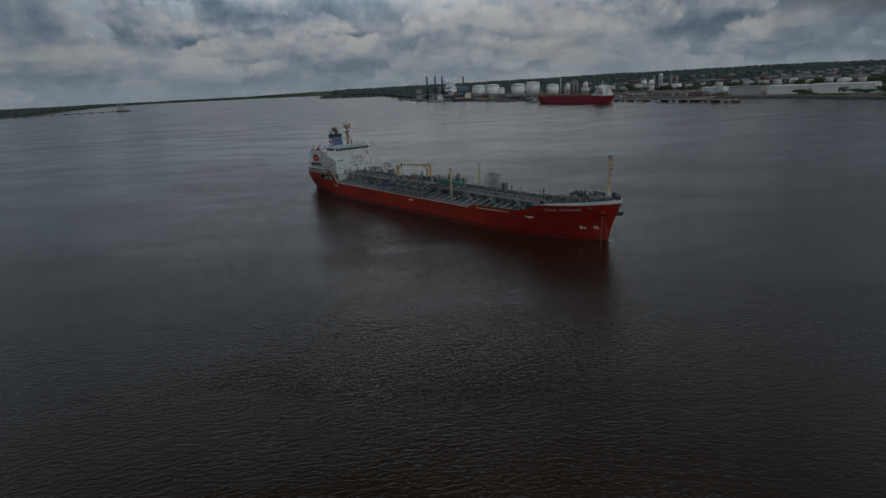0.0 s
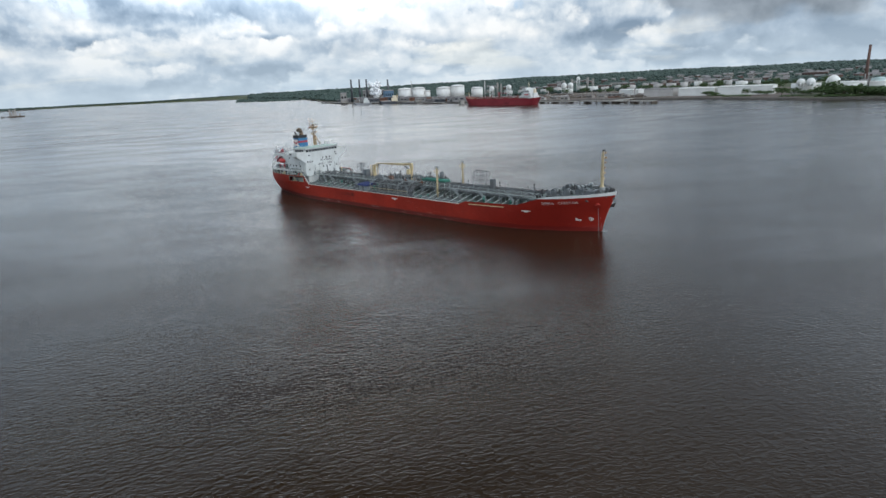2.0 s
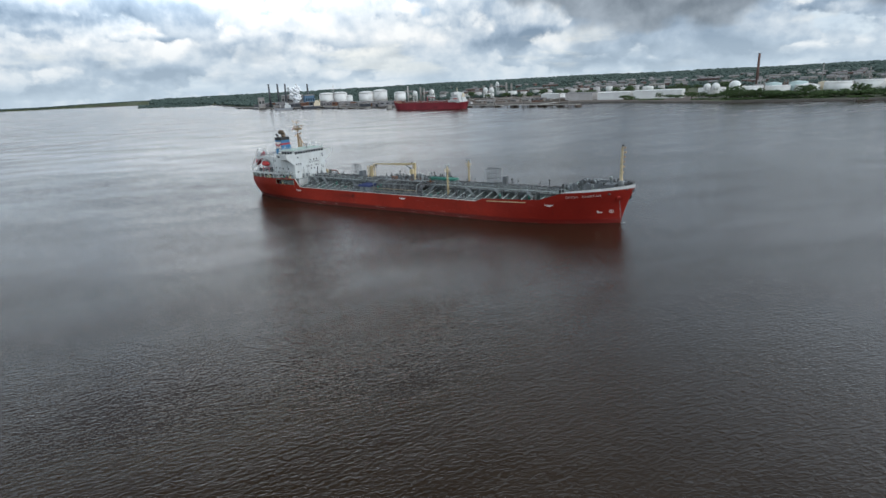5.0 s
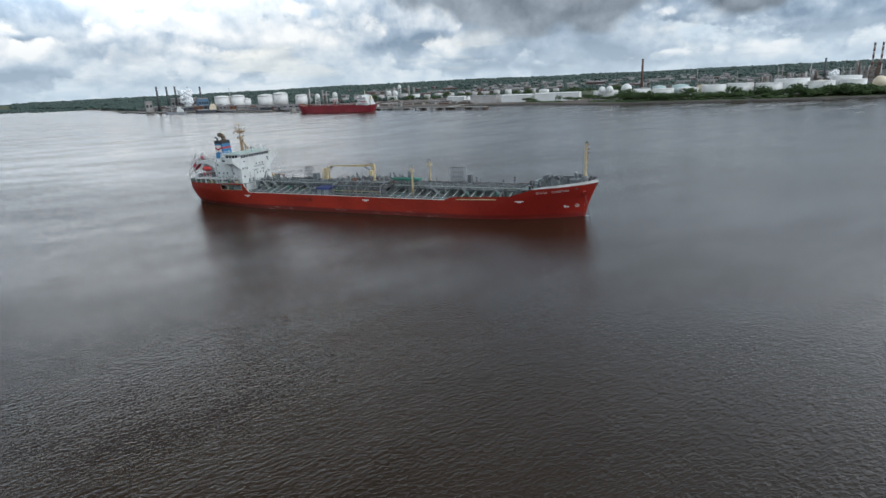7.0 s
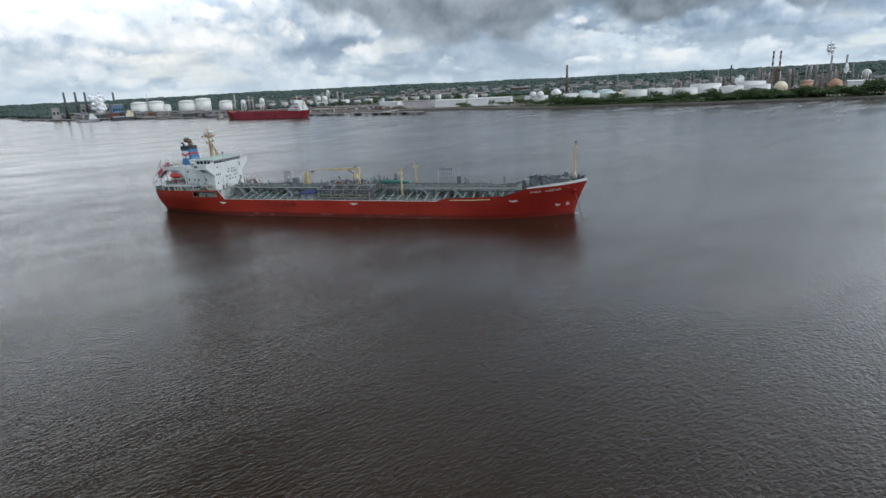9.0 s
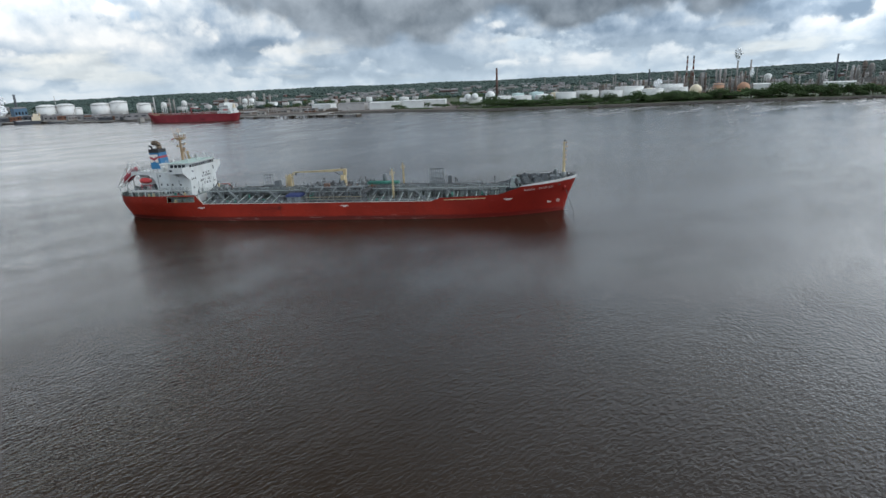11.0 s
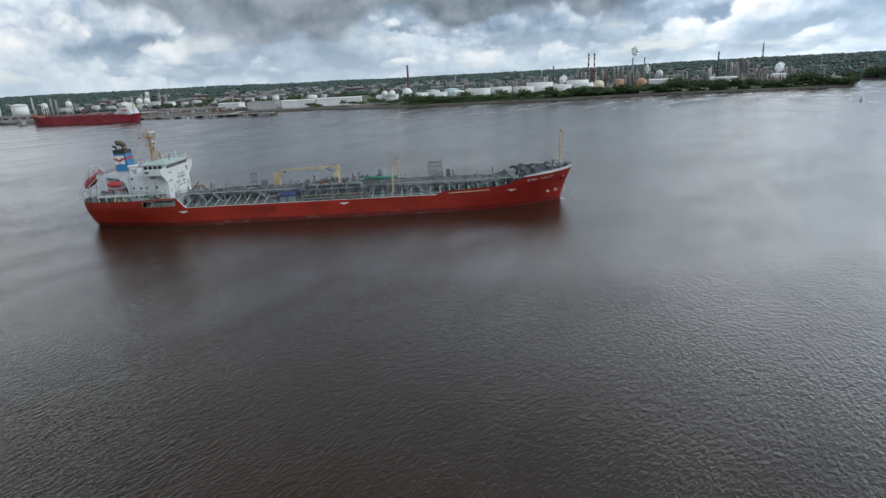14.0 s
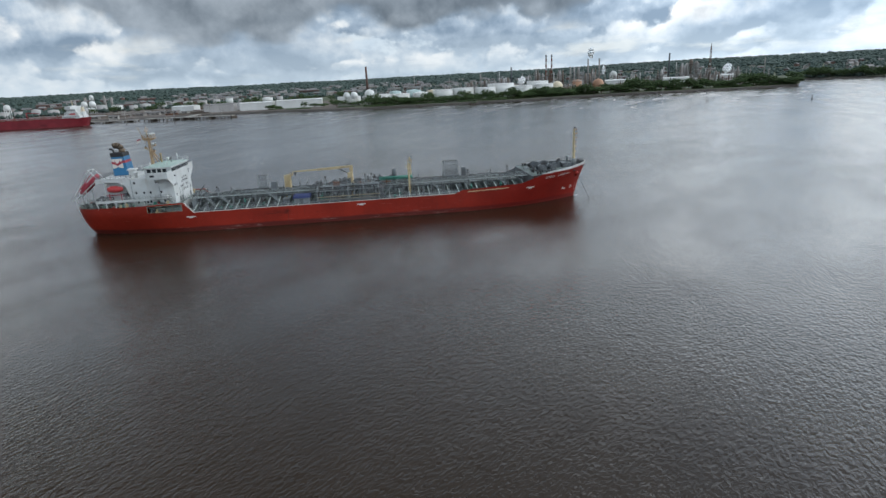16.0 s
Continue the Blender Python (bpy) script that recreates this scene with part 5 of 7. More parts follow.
rv = random.Random(19)
for i in range(70):
    x, y = rv.uniform(-16.5, 9.5), rv.uniform(-6.8, 5.0)
    h = rv.uniform(.5, 1.9)
    l = rv.uniform(.4, 1.5)
    part("valve_gear", Geo().tube((x, y, 9.0), (x, y, 9.5 + h), .1, n=6).tube((x - l, y, 9.3 + h * .5), (x + l, y, 9.3 + h * .5), .12, n=6).box(x - .25, y - .25, 9.3 + h * .4, x + .25, y + .25, 9.3 + h * .8, .05), rv.choice((STEEL, DARK, PALE, RUST, STEEL, DARK, STEEL, DARK, PALE)), man)
for i in range(60):
    x, y = rv.uniform(-50, 49), rv.uniform(-3.6, 3.6)
    l = rv.uniform(.8, 3.5)
    part("rack_fitting", Geo().tube((x - l, y, 9.1), (x + l, y, 9.1), rv.uniform(.08, .2), n=6).tube((x, y, 8.2), (x, y, 9.3 + rv.uniform(0, .7)), .11, n=6).box(x - .3, y - .3, 8.9, x + .3, y + .3, 9.4, .06), rv.choice((STEEL, DARK, DARK, PALE)), rack)
for i in range(36):
    x = -50 + i * 2.85
    part("cross_line", Geo().path([(x, -5.2, 8.7), (x + .2, -2, 9.25), (x + .2, 2, 9.25), (x, 5.0, 8.4)], .09, 6), DARK if i % 3 else STEEL, rack)

# small lines along the deck on both sides, and the barred screen above the manifold
for i, (y, z) in enumerate(((-10.6, .35), (-9.9, .5), (-8.9, .75), (-7.8, .5), (-6.6, 1.0), (7.0, .9), (8.6, .6), (10.0, .45))):
    part("deck_line", Geo().tube((-49.5 + i, y, DZ + z), (26.5 + 2 * (i % 4), y, DZ + z), .07 + .02 * (i % 3), n=6), (DARK, PALE, STEEL)[i % 3], ship)
for i in range(31):
    x = -13.9 + .6 * i
    part("screen_bar", Geo().beam((x, -8.0, 6.3), (x, -8.0, 9.5), .09), (PALE, DARK, STEEL)[i % 3], man)
for i in range(40):
    x = -48 + 2.35 * i
    if -15 < x < 5:
        continue
    h = rv.uniform(.5, 1.3)
    y = -rv.uniform(7.6, 10.2)
    part("deck_fitting", Geo().tube((x, y, DZ), (x, y, DZ + h), .11, n=6).box(x - .22, y - .22, DZ + h * .6, x + .22, y + .22, DZ + h, .04).tube((x - .5, y, DZ + .4), (x + .5, y, DZ + .4), .08, n=6), rv.choice((DARK, STEEL, DARK, PALE, GREEN)), ship)

# blue-covered store and its house
store = part("deck_store", Geo().box(-21.2, -10.6, DZ, -16.6, -6.6, 7.5, .1), PALE, ship, "grey deck store under a dark blue tarpaulin")
cover = Geo().add([(-21.6, -10.9, 7.45), (-16.3, -10.9, 7.45), (-16.3, -6.3, 7.45), (-21.6, -6.3, 7.45), (-21.4, -10.7, 8.1), (-16.5, -10.6, 7.95), (-16.6, -6.5, 8.2), (-21.3, -6.6, 8.3), (-19, -8.6, 8.5)],
                  [(3, 2, 1, 0), (0, 1, 5, 4), (1, 2, 6, 5), (2, 3, 7, 6), (3, 0, 4, 7), (4, 5, 8), (5, 6, 8), (6, 7, 8), (7, 4, 8)])
part("tarpaulin", cover, TARP, store, "dark blue tarpaulin")
part("store_door", Geo().box(-19.6, -10.66, DZ + .1, -18.5, -10.56, 7.3), STEEL, store)
part("gear_locker", Geo().box(-24.6, -9.8, DZ, -22.6, -7.4, 7.3, .08).box(-24.7, -9.9, 7.3, -22.5, -7.3, 7.45), STEEL, ship)

# hose crane: post, head, jib laid aft into its rest
crane = part("hose_crane", Geo().lathe(-3.9, -0.2, [(.7, DZ), (.7, 9.0), (.45, 9.3), (.4, 13.2), (.38, 13.6)], 12), CREAM, ship, "cream-yellow hose crane with its jib stowed in a rest")
part("crane_head", Geo().prism([(-4.5, 13.2), (-3.5, 12.6), (-3.4, 14.6), (-3.7, 15.0), (-4.5, 14.9)], "y", -.6, .2), CREAM, crane, fix=True)
part("crane_cab", Geo().box(-5.2, -1.7, 11.2, -3.8, -.7, 12.9, .08), CREAM, crane)
part("jib", Geo().add([(-4.2, -.5, 14.35), (-4.2, .1, 14.35), (-4.2, .1, 14.95), (-4.2, -.5, 14.95), (-21.8, -.4, 13.95), (-21.8, .0, 13.95), (-21.8, .0, 14.2), (-21.8, -.4, 14.2), (-9.0, -.5, 14.0), (-9.0, .1, 14.0), (-9.0, .1, 14.75), (-9.0, -.5, 14.75)],
                      [(0, 1, 2, 3), (7, 6, 5, 4), (0, 8, 9, 1), (1, 9, 10, 2), (2, 10, 11, 3), (3, 11, 8, 0), (8, 4, 5, 9), (9, 5, 6, 10), (10, 6, 7, 11), (11, 7, 4, 8)]), CREAM, crane, fix=True)
part("luffing_ram", Geo().tube((-3.6, -.2, 11.8), (-8.4, -.2, 14.4), .2).tube((-6, -.2, 13.0), (-8.6, -.2, 14.5), .12), STEEL, crane)
part("sheave", Geo().tube((-5.0, -.4, 15.2), (-5.0, .0, 15.2), .3, n=12), DARK, crane)
part("hook_block", Geo().box(-21.6, -.4, 13.2, -21.0, .0, 14.2, .08).tube((-21.3, -.2, 12.6), (-21.3, -.2, 13.3), .1), DARK, crane)
rest = part("jib_rest", Geo().beam((-24.9, -1.2, DZ), (-24.6, -1.1, 13.4), .24).beam((-24.9, 1.0, DZ), (-24.6, .9, 13.0), .24).beam((-23.0, -1.2, DZ), (-23.1, -1.1, 13.7), .24).beam((-23.0, 1.0, DZ), (-23.1, .9, 13.6), .24), CREAM, ship, "cream-yellow jib rest with a closed box")
part("rest_box", Geo().box(-24.7, -.55, 9.4, -23.0, .25, 12.9, .1).box(-24.2, -.45, 12.9, -23.2, .15, 13.3, .08), CREAM, rest)
part("rest_fork", Geo().beam((-22.3, -.9, 12.9), (-22.0, -.8, 14.2), .2).beam((-22.3, .6, 12.9), (-22.0, .5, 14.2), .2).beam((-22.9, -.2, 12.6), (-22.1, -.2, 13.6), .22), CREAM, rest)

# light masts
for x, y, z0, z1 in ((13.8, -6.6, 8.0, 15.5), (15.0, 5.2, DZ, 15.8)):
    lm = part("light_mast", Geo().lathe(x, y, [(.34, DZ), (.27, 9.0), (.22, z1 - .3), (.14, z1)], 10), CREAM, ship, "cream-yellow light mast on the cargo deck")
    part("mast_platform", Geo().box(x - .6, y - .6, z1 - 1.9, x + .6, y + .6, z1 - 1.8), CREAM, lm)
    part("platform_rail", rail(Geo(), [(x - .7, y - .7, z1 - 1.8), (x + .7, y - .7, z1 - 1.8), (x + .7, y + .7, z1 - 1.8), (x - .7, y + .7, z1 - 1.8), (x - .7, y - .7, z1 - 1.8)], .8, .9, .04, 2), CREAM, lm)
    for dx in (-.55, .55):
        part("floodlight", Geo().box(x + dx - .25, y - .3, z1 - .2, x + dx + .25, y + .3, z1 + .3, .08), PALE, lm, "grey floodlight")
    part("mast_ladder", Geo().beam((x + .45, y - .2, DZ + 1), (x + .35, y - .2, z1 - 1.8), .06).beam((x + .45, y + .2, DZ + 1), (x + .35, y + .2, z1 - 1.8), .06), CREAM, lm)

# green piping cover between manifold and light mast
cov = part("green_platform", Geo().box(4.6, -4.2, 10.2, 15.2, -1.4, 10.35), GREEN, ship, "green-painted platform over the pipes")
for k in range(4):
    part("green_pipe", Geo().tube((4.8, -3.9 + .75 * k, 10.6), (15.0, -3.9 + .75 * k, 10.6), .24), GREEN, cov)
for x in (5.2, 10, 14.8):
    part("platform_leg", Geo().beam((x, -4.1, DZ), (x, -4.1, 10.2), .22).beam((x, -1.5, DZ), (x, -1.5, 10.2), .22), PALE, cov)
part("platform_rail", rail(Geo(), [(4.7, -4.15, 10.35), (15.1, -4.15, 10.35)], .9, 1.4, .05), GREEN, cov)
part("vent_drum", Geo().lathe(9.6, .6, [(.75, 9.0), (.75, 12.6), (.2, 12.9)], 12), STEEL, ship, "grey standing drum")


def hose_cage(x, y, z0, z1, lx, ly, n):
    c = part("hose_cage", Geo().box(x - lx / 2, y - ly / 2, z0, x + lx / 2, y + ly / 2, z0 + .15), STEEL, ship, "tall grey lattice cage of upright vents")
    for i in range(n + 1):
        for s in (-1, 1):
            xx = x - lx / 2 + lx * i / n
            part("upright", Geo().tube((xx, y + s * ly / 2, DZ if i in (0, n) else z0), (xx, y + s * ly / 2, z1), (.1 if i in (0, n) else .05), n=6), PALE, c)
    for z in (z0 + (z1 - z0) * .35, z0 + (z1 - z0) * .7, z1 - .2):
        part("hoop", Geo().beam((x - lx / 2, y - ly / 2, z), (x + lx / 2, y - ly / 2, z), .1).beam((x - lx / 2, y + ly / 2, z), (x + lx / 2, y + ly / 2, z), .1).beam((x - lx / 2, y - ly / 2, z), (x - lx / 2, y + ly / 2, z), .1).beam((x + lx / 2, y - ly / 2, z), (x + lx / 2, y + ly / 2, z), .1), STEEL, c)
    for i in range(n):
        xx = x - lx / 2 + lx * (i + .5) / n
        part("vent_head", Geo().tube((xx, y, z0), (xx, y, z1 + .1), .06, n=6).lathe(xx, y, [(.1, z1 - .1), (.2, z1 + .05), (.2, z1 + .25), (.08, z1 + .35)], 8), STEEL, c)


hose_cage(27.6, -.6, 9.6, 14.3, 4.8, 2.6, 7)
hose_cage(-31.6, .4, 9.6, 13.4, 2.8, 2.0, 3)
part("vent_box", Geo().box(-29.0, -1.4, 8.9, -27.2, .8, 11.4, .1), STEEL, ship)
part("vent_box", Geo().box(31.2, -1.2, 8.9, 32.6, .4, 12.0, .1), STEEL, ship)
for x, y, h in ((46.6, .6, 11.2), (33.6, 1.0, 10.8), (-46, 1.2, 10.6), (2.2, 3.0, 11.4), (-12.5, 2.5, 11.2)):
    part("vent_post", Geo().tube((x, y, DZ), (x, y, h), .11).lathe(x, y, [(.12, h - .3), (.34, h - .1), (.34, h + .2), (.1, h + .35)], 8).box(x - .5, y - .08, h - 1.0, x + .5, y + .08, h - .85), DARK, ship)
# small derrick by the house
part("stores_davit", Geo().tube((-50.6, -1.5, DZ), (-50.6, -1.5, 10.2), .3).tube((-50.6, -1.5, 10.0), (-48.0, -3.6, 12.4), .17), STEEL, ship, "grey stores davit")
for i in range(10):
    x, y = rng.uniform(-53.5, -47), rng.uniform(-8, 8)
    h = rng.uniform(1.0, 3.6)
    part("deck_machinery", Geo().box(x - .6, y - .8, DZ, x + .6, y + .8, DZ + h, .1).tube((x, y, DZ + h), (x, y, DZ + h + .5), .25).tube((x - .7, y - .3, DZ + h * .6), (x + .9, y - .3, DZ + h * .6), .18), rng.choice((STEEL, DARK, PALE)), ship)
# deck-edge rail, both sides
for s in (-1, 1):
    pts = [(x, s * (half_breadth(x, 5.7) - .12), 5.92) for x in range(-52, 28, 8)] + [(27.4, s * (half_breadth(27.4, 5.7) - .12), 5.92)]
    part("deck_edge_rail", rail(Geo(), pts, 0.95, 1.5, .05), PALE, ship)

# ---------------------------------------------------------------- forecastle
fm = part("fore_mast", Geo().lathe(68.9, -.3, [(.6, 9.9), (.55, 12.6), (.36, 13.0), (.3, 17.5), (.22, 22.0), (.08, 22.3)], 12), CREAM, ship, "cream-yellow fore mast with lamps on brackets")
part("mast_foot", Geo().lathe(68.9, -.3, [(.82, 9.85), (.8, 12.3), (.6, 12.5)], 12), PALE, fm)
for z, l in ((21.6, .9), (20.3, 1.1), (19.0, .9), (17.6, .8), (16.2, .8), (14.6, .6)):
    part("lamp_bracket", Geo().box(68.9, -.6, z, 68.9 + l, .0, z + .1).box(68.9 + l * .5, -.45, z + .1, 68.9 + l, -.15, z + .45, .05), MASTP, fm)
part("top_lamp", Geo().box(68.7, -.6, 22.2, 69.4, .0, 22.6, .06), DARK, fm)
part("mast_ladder", Geo().beam((68.35, -.55, 12.5), (68.5, -.5, 21.8), .06).beam((68.35, -.05, 12.5), (68.5, -.1, 21.8), .06), CREAM, fm)
part("cross_arm", Geo().tube((68.9, -1.5, 20.6), (68.9, .9, 20.6), .07), CREAM, fm)
bow_store = part("bow_store", Geo().box(64.4, -2.6, 9.6, 67.6, 2.0, 11.4, .12), STEEL, ship, "pale grey locker at the foot of the fore mast")
part("bow_vent", Geo().lathe(66.2, -1.4, [(.32, 11.8), (.32, 13.0), (.55, 13.1), (.5, 13.6), (.1, 13.75)], 10), PALE, bow_store)


def winch(x, y, z, turn, r):
    w = part("mooring_winch", Geo().box(-1.2, -1.7, 0, 1.2, -1.45, 1.4, .08).box(-1.2, 1.45, 0, 1.2, 1.7, 1.4, .08).box(-1.3, -1.9, 0, 1.3, 1.9, .2), STEEL, ship, "grey mooring winch with wound drums")
    w.matrix_basis = pose(x, y, z, 0, 0, turn)
    for y0 in (-1.35, .1):
        d = part("drum", Geo().tube((0, y0, 1.1), (0, y0 + 1.25, 1.1), r * .7, n=12).tube((0, y0, 1.1), (0, y0 + .08, 1.1), r, n=14).tube((0, y0 + 1.17, 1.1), (0, y0 + 1.25, 1.1), r, n=14), STEEL, w)
        part("rope", Geo().tube((0, y0 + .1, 1.1), (0, y0 + 1.15, 1.1), r * .85, n=12), rng.choice((PALE, STEEL)), d, "wound mooring rope")
    part("motor", Geo().tube((0, 1.7, 1.0), (0, 2.6, 1.0), .42, n=10), STEEL, w)


for x, y, a, r in ((56.6, -4.6, 10, .95), (56.6, 4.2, -10, .95), (60.0, -3.4, 15, 1.0), (60.0, 3.6, -15, 1.0), (62.6, -.2, 0, .8)):
    winch(x, y, 9.8, a, r * .9)
for x, y in ((57.5, -9.2), (57.5, 9.2), (62.5, -8.0), (62.5, 8.0), (66.5, -5.6), (66.5, 5.4), (54.5, -9.6), (54.5, 9.4)):
    part("bollard", Geo().lathe(x - .45, y, [(.32, 9.3), (.3, 10.3), (.42, 10.35), (.4, 10.55)], 10).lathe(x + .45, y, [(.32, 9.3), (.3, 10.3), (.42, 10.35), (.4, 10.55)], 10).box(x - 1, y - .4, 9.2, x + 1, y + .4, 9.45), DARK, ship)
for x, y, w in ((54.2, -3, 1.6), (53.4, 2.5, 1.8), (58.6, 0, 1.2)):
    part("hatch_cover", Geo().box(x - w / 2, y - w / 2, 9.4, x + w / 2, y + w / 2, 10.2, .1).tube((x - w / 2, y, 10.25), (x + w / 2, y, 10.25), .07), PALE, ship, "small raised hatch")
part("forecastle_rail", rail(Geo(), [(x, -half_breadth(x, 10.5) + .3, hull_top(x) + lerp_table(x, WB)) for x in (66, 69, 71, 72.4)] + [(x, half_breadth(x, 10.5) - .3, hull_top(x) + lerp_table(x, WB)) for x in (72.4, 71, 69, 66)], .75, 1.0, .06, 2), DARK, ship)
for x, y in ((70.6, -1.6), (71.2, 1.4), (70.0, 3.0)):
    part("roller_fairlead", Geo().box(x - .6, y - .6, 10.1, x + .6, y + .6, 11.2, .15).lathe(x, y, [(.4, 11.2), (.3, 11.5), (.4, 11.9)], 10), DARK, ship)
rb = random.Random(12)
for i in range(34):
    x, y = rb.uniform(53.4, 66.5), rb.uniform(-7, 7)
    h = rb.uniform(.7, 2.2)
    z = 9.45 + .05 * (x - 52)
    part("bow_fitting", Geo().tube((x, y, z), (x, y, z + h), rb.uniform(.1, .28)).box(x - .35, y - .3, z + h * .5, x + .35, y + .3, z + h, .06).tube((x - .7, y, z + h * .4), (x + .7, y, z + h * .4), .14), rb.choice((DARK, STEEL, STEEL, DARK, PALE)), ship)
# anchors, pocket and chain
for s in (-1, 1):
    y = s * half_breadth(69.0, 7.8)
    part("hawse_bolster", Geo().tube((68.2, y * .8, 8.5), (69.3, y * 1.2, 7.5), .5, .85, n=12), RED, ship, "red hawse bolster")
y = half_breadth(69.2, 8.0)
an = part("anchor", Geo().tube((69.1, y * 1.1, 8.0), (69.9, y * 1.3, 6.9), .2), DARK, ship, "dark stockless anchor housed at the port bow")
part("fluke", Geo().prism([(69.2, 6.2), (70.8, 6.4), (71.2, 7.6), (70.6, 7.4), (70.2, 6.9), (69.6, 6.9), (69.3, 7.4), (68.8, 7.5)], "y", y * 1.27 - .3, y * 1.27 + .3), DARK, an, fix=True)
ch0, ch1 = Vector((69.4, -y * 1.2, 7.2)), Vector((72.0, -7.6, -.4))
chain = part("anchor_chain", Geo().tube(ch0, ch1, .05, n=5), DARK, ship, "taut dark anchor chain running into the water")
for i in range(26):
    p, q = ch0.lerp(ch1, i / 26), ch0.lerp(ch1, (i + .8) / 26)
    part("chain_link", Geo().beam(p, q, .17 if i % 2 else .07, .07 if i % 2 else .17), DARK, chain)
g = Geo()
for i in range(9):
    u = i / 8
    r = .9 * math.sqrt(max(1 - (1.9 * u - .9) ** 2, 0.0)) + .02
    for a in range(10):
        g.v.append((67.5 + 4.6 * u, r * math.cos(a * .6283), -.82 + r * math.sin(a * .6283)))
g.f = [(i * 10 + a, i * 10 + (a + 1) % 10, (i + 1) * 10 + (a + 1) % 10, (i + 1) * 10 + a) for i in range(8) for a in range(10)]
g.s = [True] * 80
part("bulbous_bow", g, PALE, ship, "pale top of the bulbous bow awash", fix=True)


# ---------------------------------------------------------------- far shore
def on_land(x, y):
    dx, dy = x - CX, y - CY
    return land_height(math.degrees(math.atan2(dx, dy)), math.hypot(dx, dy))


def storage_tank(x, y, r, top, mat, roof="flat", label="white cylindrical storage tank on the far bank", stair=True):
    z = max(on_land(x, y), 1.0) - 0.5
    h = top - z
    t = thing("storage_tank", None, None, (x, y, z), random.uniform(0, 360), label, "storage tank", "tanks on the far bank")
    body_h = h if roof == "flat" else h - r * (0.24 if roof == "dome" else 0.16)
    part("shell", Geo().lathe(0, 0, [(r, 0), (r, body_h)], 36), mat, t)
    if roof == "flat":
        part("wind_girder", Geo().lathe(0, 0, [(r + .02, body_h - 1.1), (r + .55, body_h - 1.05), (r + .55, body_h - .85), (r + .02, body_h - .8)], 36), mat, t)
        part("floating_roof", Geo().lathe(0, 0, [(r - .2, body_h - 1.6), (.1, body_h - 1.4)], 36), TANKG, t)
    elif roof == "dome":
        part("dome_roof", Geo().lathe(0, 0, [(r * math.cos(a * math.pi / 14), body_h + r * .24 * math.sin(a * math.pi / 14)) for a in range(7)] + [(.1, h)], 36), mat, t)
        part("wind_girder", Geo().lathe(0, 0, [(r - .1, body_h - .9), (r + .8, body_h - .8), (r + .8, body_h + .1), (r - .1, body_h + .2)], 36), TANKG, t)
    else:
        part("cone_roof", Geo().lathe(0, 0, [(r + .3, body_h - .1), (r, body_h + .1), (.2, h)], 36), mat, t)
    if stair:
        g = Geo()
        for i in range(14):
            a, b = i * .11, (i + 1) * .11
            g.beam(((r + .5) * math.cos(a), (r + .5) * math.sin(a), body_h * i / 14), ((r + .5) * math.cos(b), (r + .5) * math.sin(b), body_h * (i + 1) / 14), .9, .3)
        part("spiral_stair", g, TANKG, t)
        part("top_rail", rail(Geo(), [((r - .1) * math.cos(k * .7854), (r - .1) * math.sin(k * .7854), body_h) for k in range(9)], 1.1, 6, .08, 2), TANKG, t)
    return t


def sphere_tank(x, y, r, top, mat, label):
    z = max(on_land(x, y), 1.0) - .5
    t = thing("sphere_tank", None, None, (x, y, z), 0, label, "sphere tank", "gas spheres on the far bank")
    c = top - z - r
    part("ball", Geo().lathe(0, 0, [(max(r * math.sin(a * math.pi / 14), .05), c - r * math.cos(a * math.pi / 14)) for a in range(15)], 24), mat, t)
    for k in range(8):
        a = k * math.pi / 4
        part("leg", Geo().tube((r * .95 * math.cos(a), r * .95 * math.sin(a), 0), (r * .95 * math.cos(a), r * .95 * math.sin(a), c), .45, n=6), mat, t)
    part("crown_rail", rail(Geo(), [(2 * math.cos(k * 1.0472), 2 * math.sin(k * 1.0472), c + r * .97) for k in range(7)], 1.2, 3, .09, 2), TANKG, t)


def smokestack(x, y, r0, r1, top, mat, label, bands=(), name="smokestack"):
    z = max(on_land(x, y), 1.0) - .5
    t = thing(name, None, None, (x, y, z), 0, label, "chimney")
    h = top - z
    part("shaft", Geo().lathe(0, 0, [(r0, 0), (r1, h), (r1 * .8, h), (r1 * .8, h - 1.5)], 16), mat, t)
    part("crown", Geo().lathe(0, 0, [(r1 + .02, h - 1.6), (r1 + .3, h - 1.4), (r1 + .3, h - .3), (r1 + .02, h - .1)], 16), mat, t)
    for a, b, m in bands:
        ra, rb = r0 + (r1 - r0) * a, r0 + (r1 - r0) * b
        part("band", Geo().lathe(0, 0, [(ra + .06, h * a), (rb + .06, h * b)], 16), m, t)
    return t


def shed(x, y, lx, ly, top, turn, wall, label, name="industrial_building", cat="building", windows=5):
    z = max(on_land(x, y), 1.0) - .5
    h = top - z
    t = thing(name, None, None, (x, y, z), turn, label, cat, "buildings on the far bank")
    part("wall", Geo().box(-lx / 2, -ly / 2, 0, lx / 2, ly / 2, h * .9), wall, t)
    part("roof", Geo().prism([(-ly / 2 - .5, h * .9), (ly / 2 + .5, h * .9), (ly / 2 + .5, h * .92), (0, h), (-ly / 2 - .5, h * .92)], "x", -lx / 2 - .5, lx / 2 + .5), ROOF if wall is not TANKW else TANKW, t, fix=True)
    for i in range(windows):
        xx = -lx / 2 + lx * (i + .5) / windows
        part("window", Geo().box(xx - lx / windows * .28, -ly / 2 - .08, h * .45, xx + lx / windows * .28, -ly / 2 + .05, h * .65), GLASS, t)
    return t


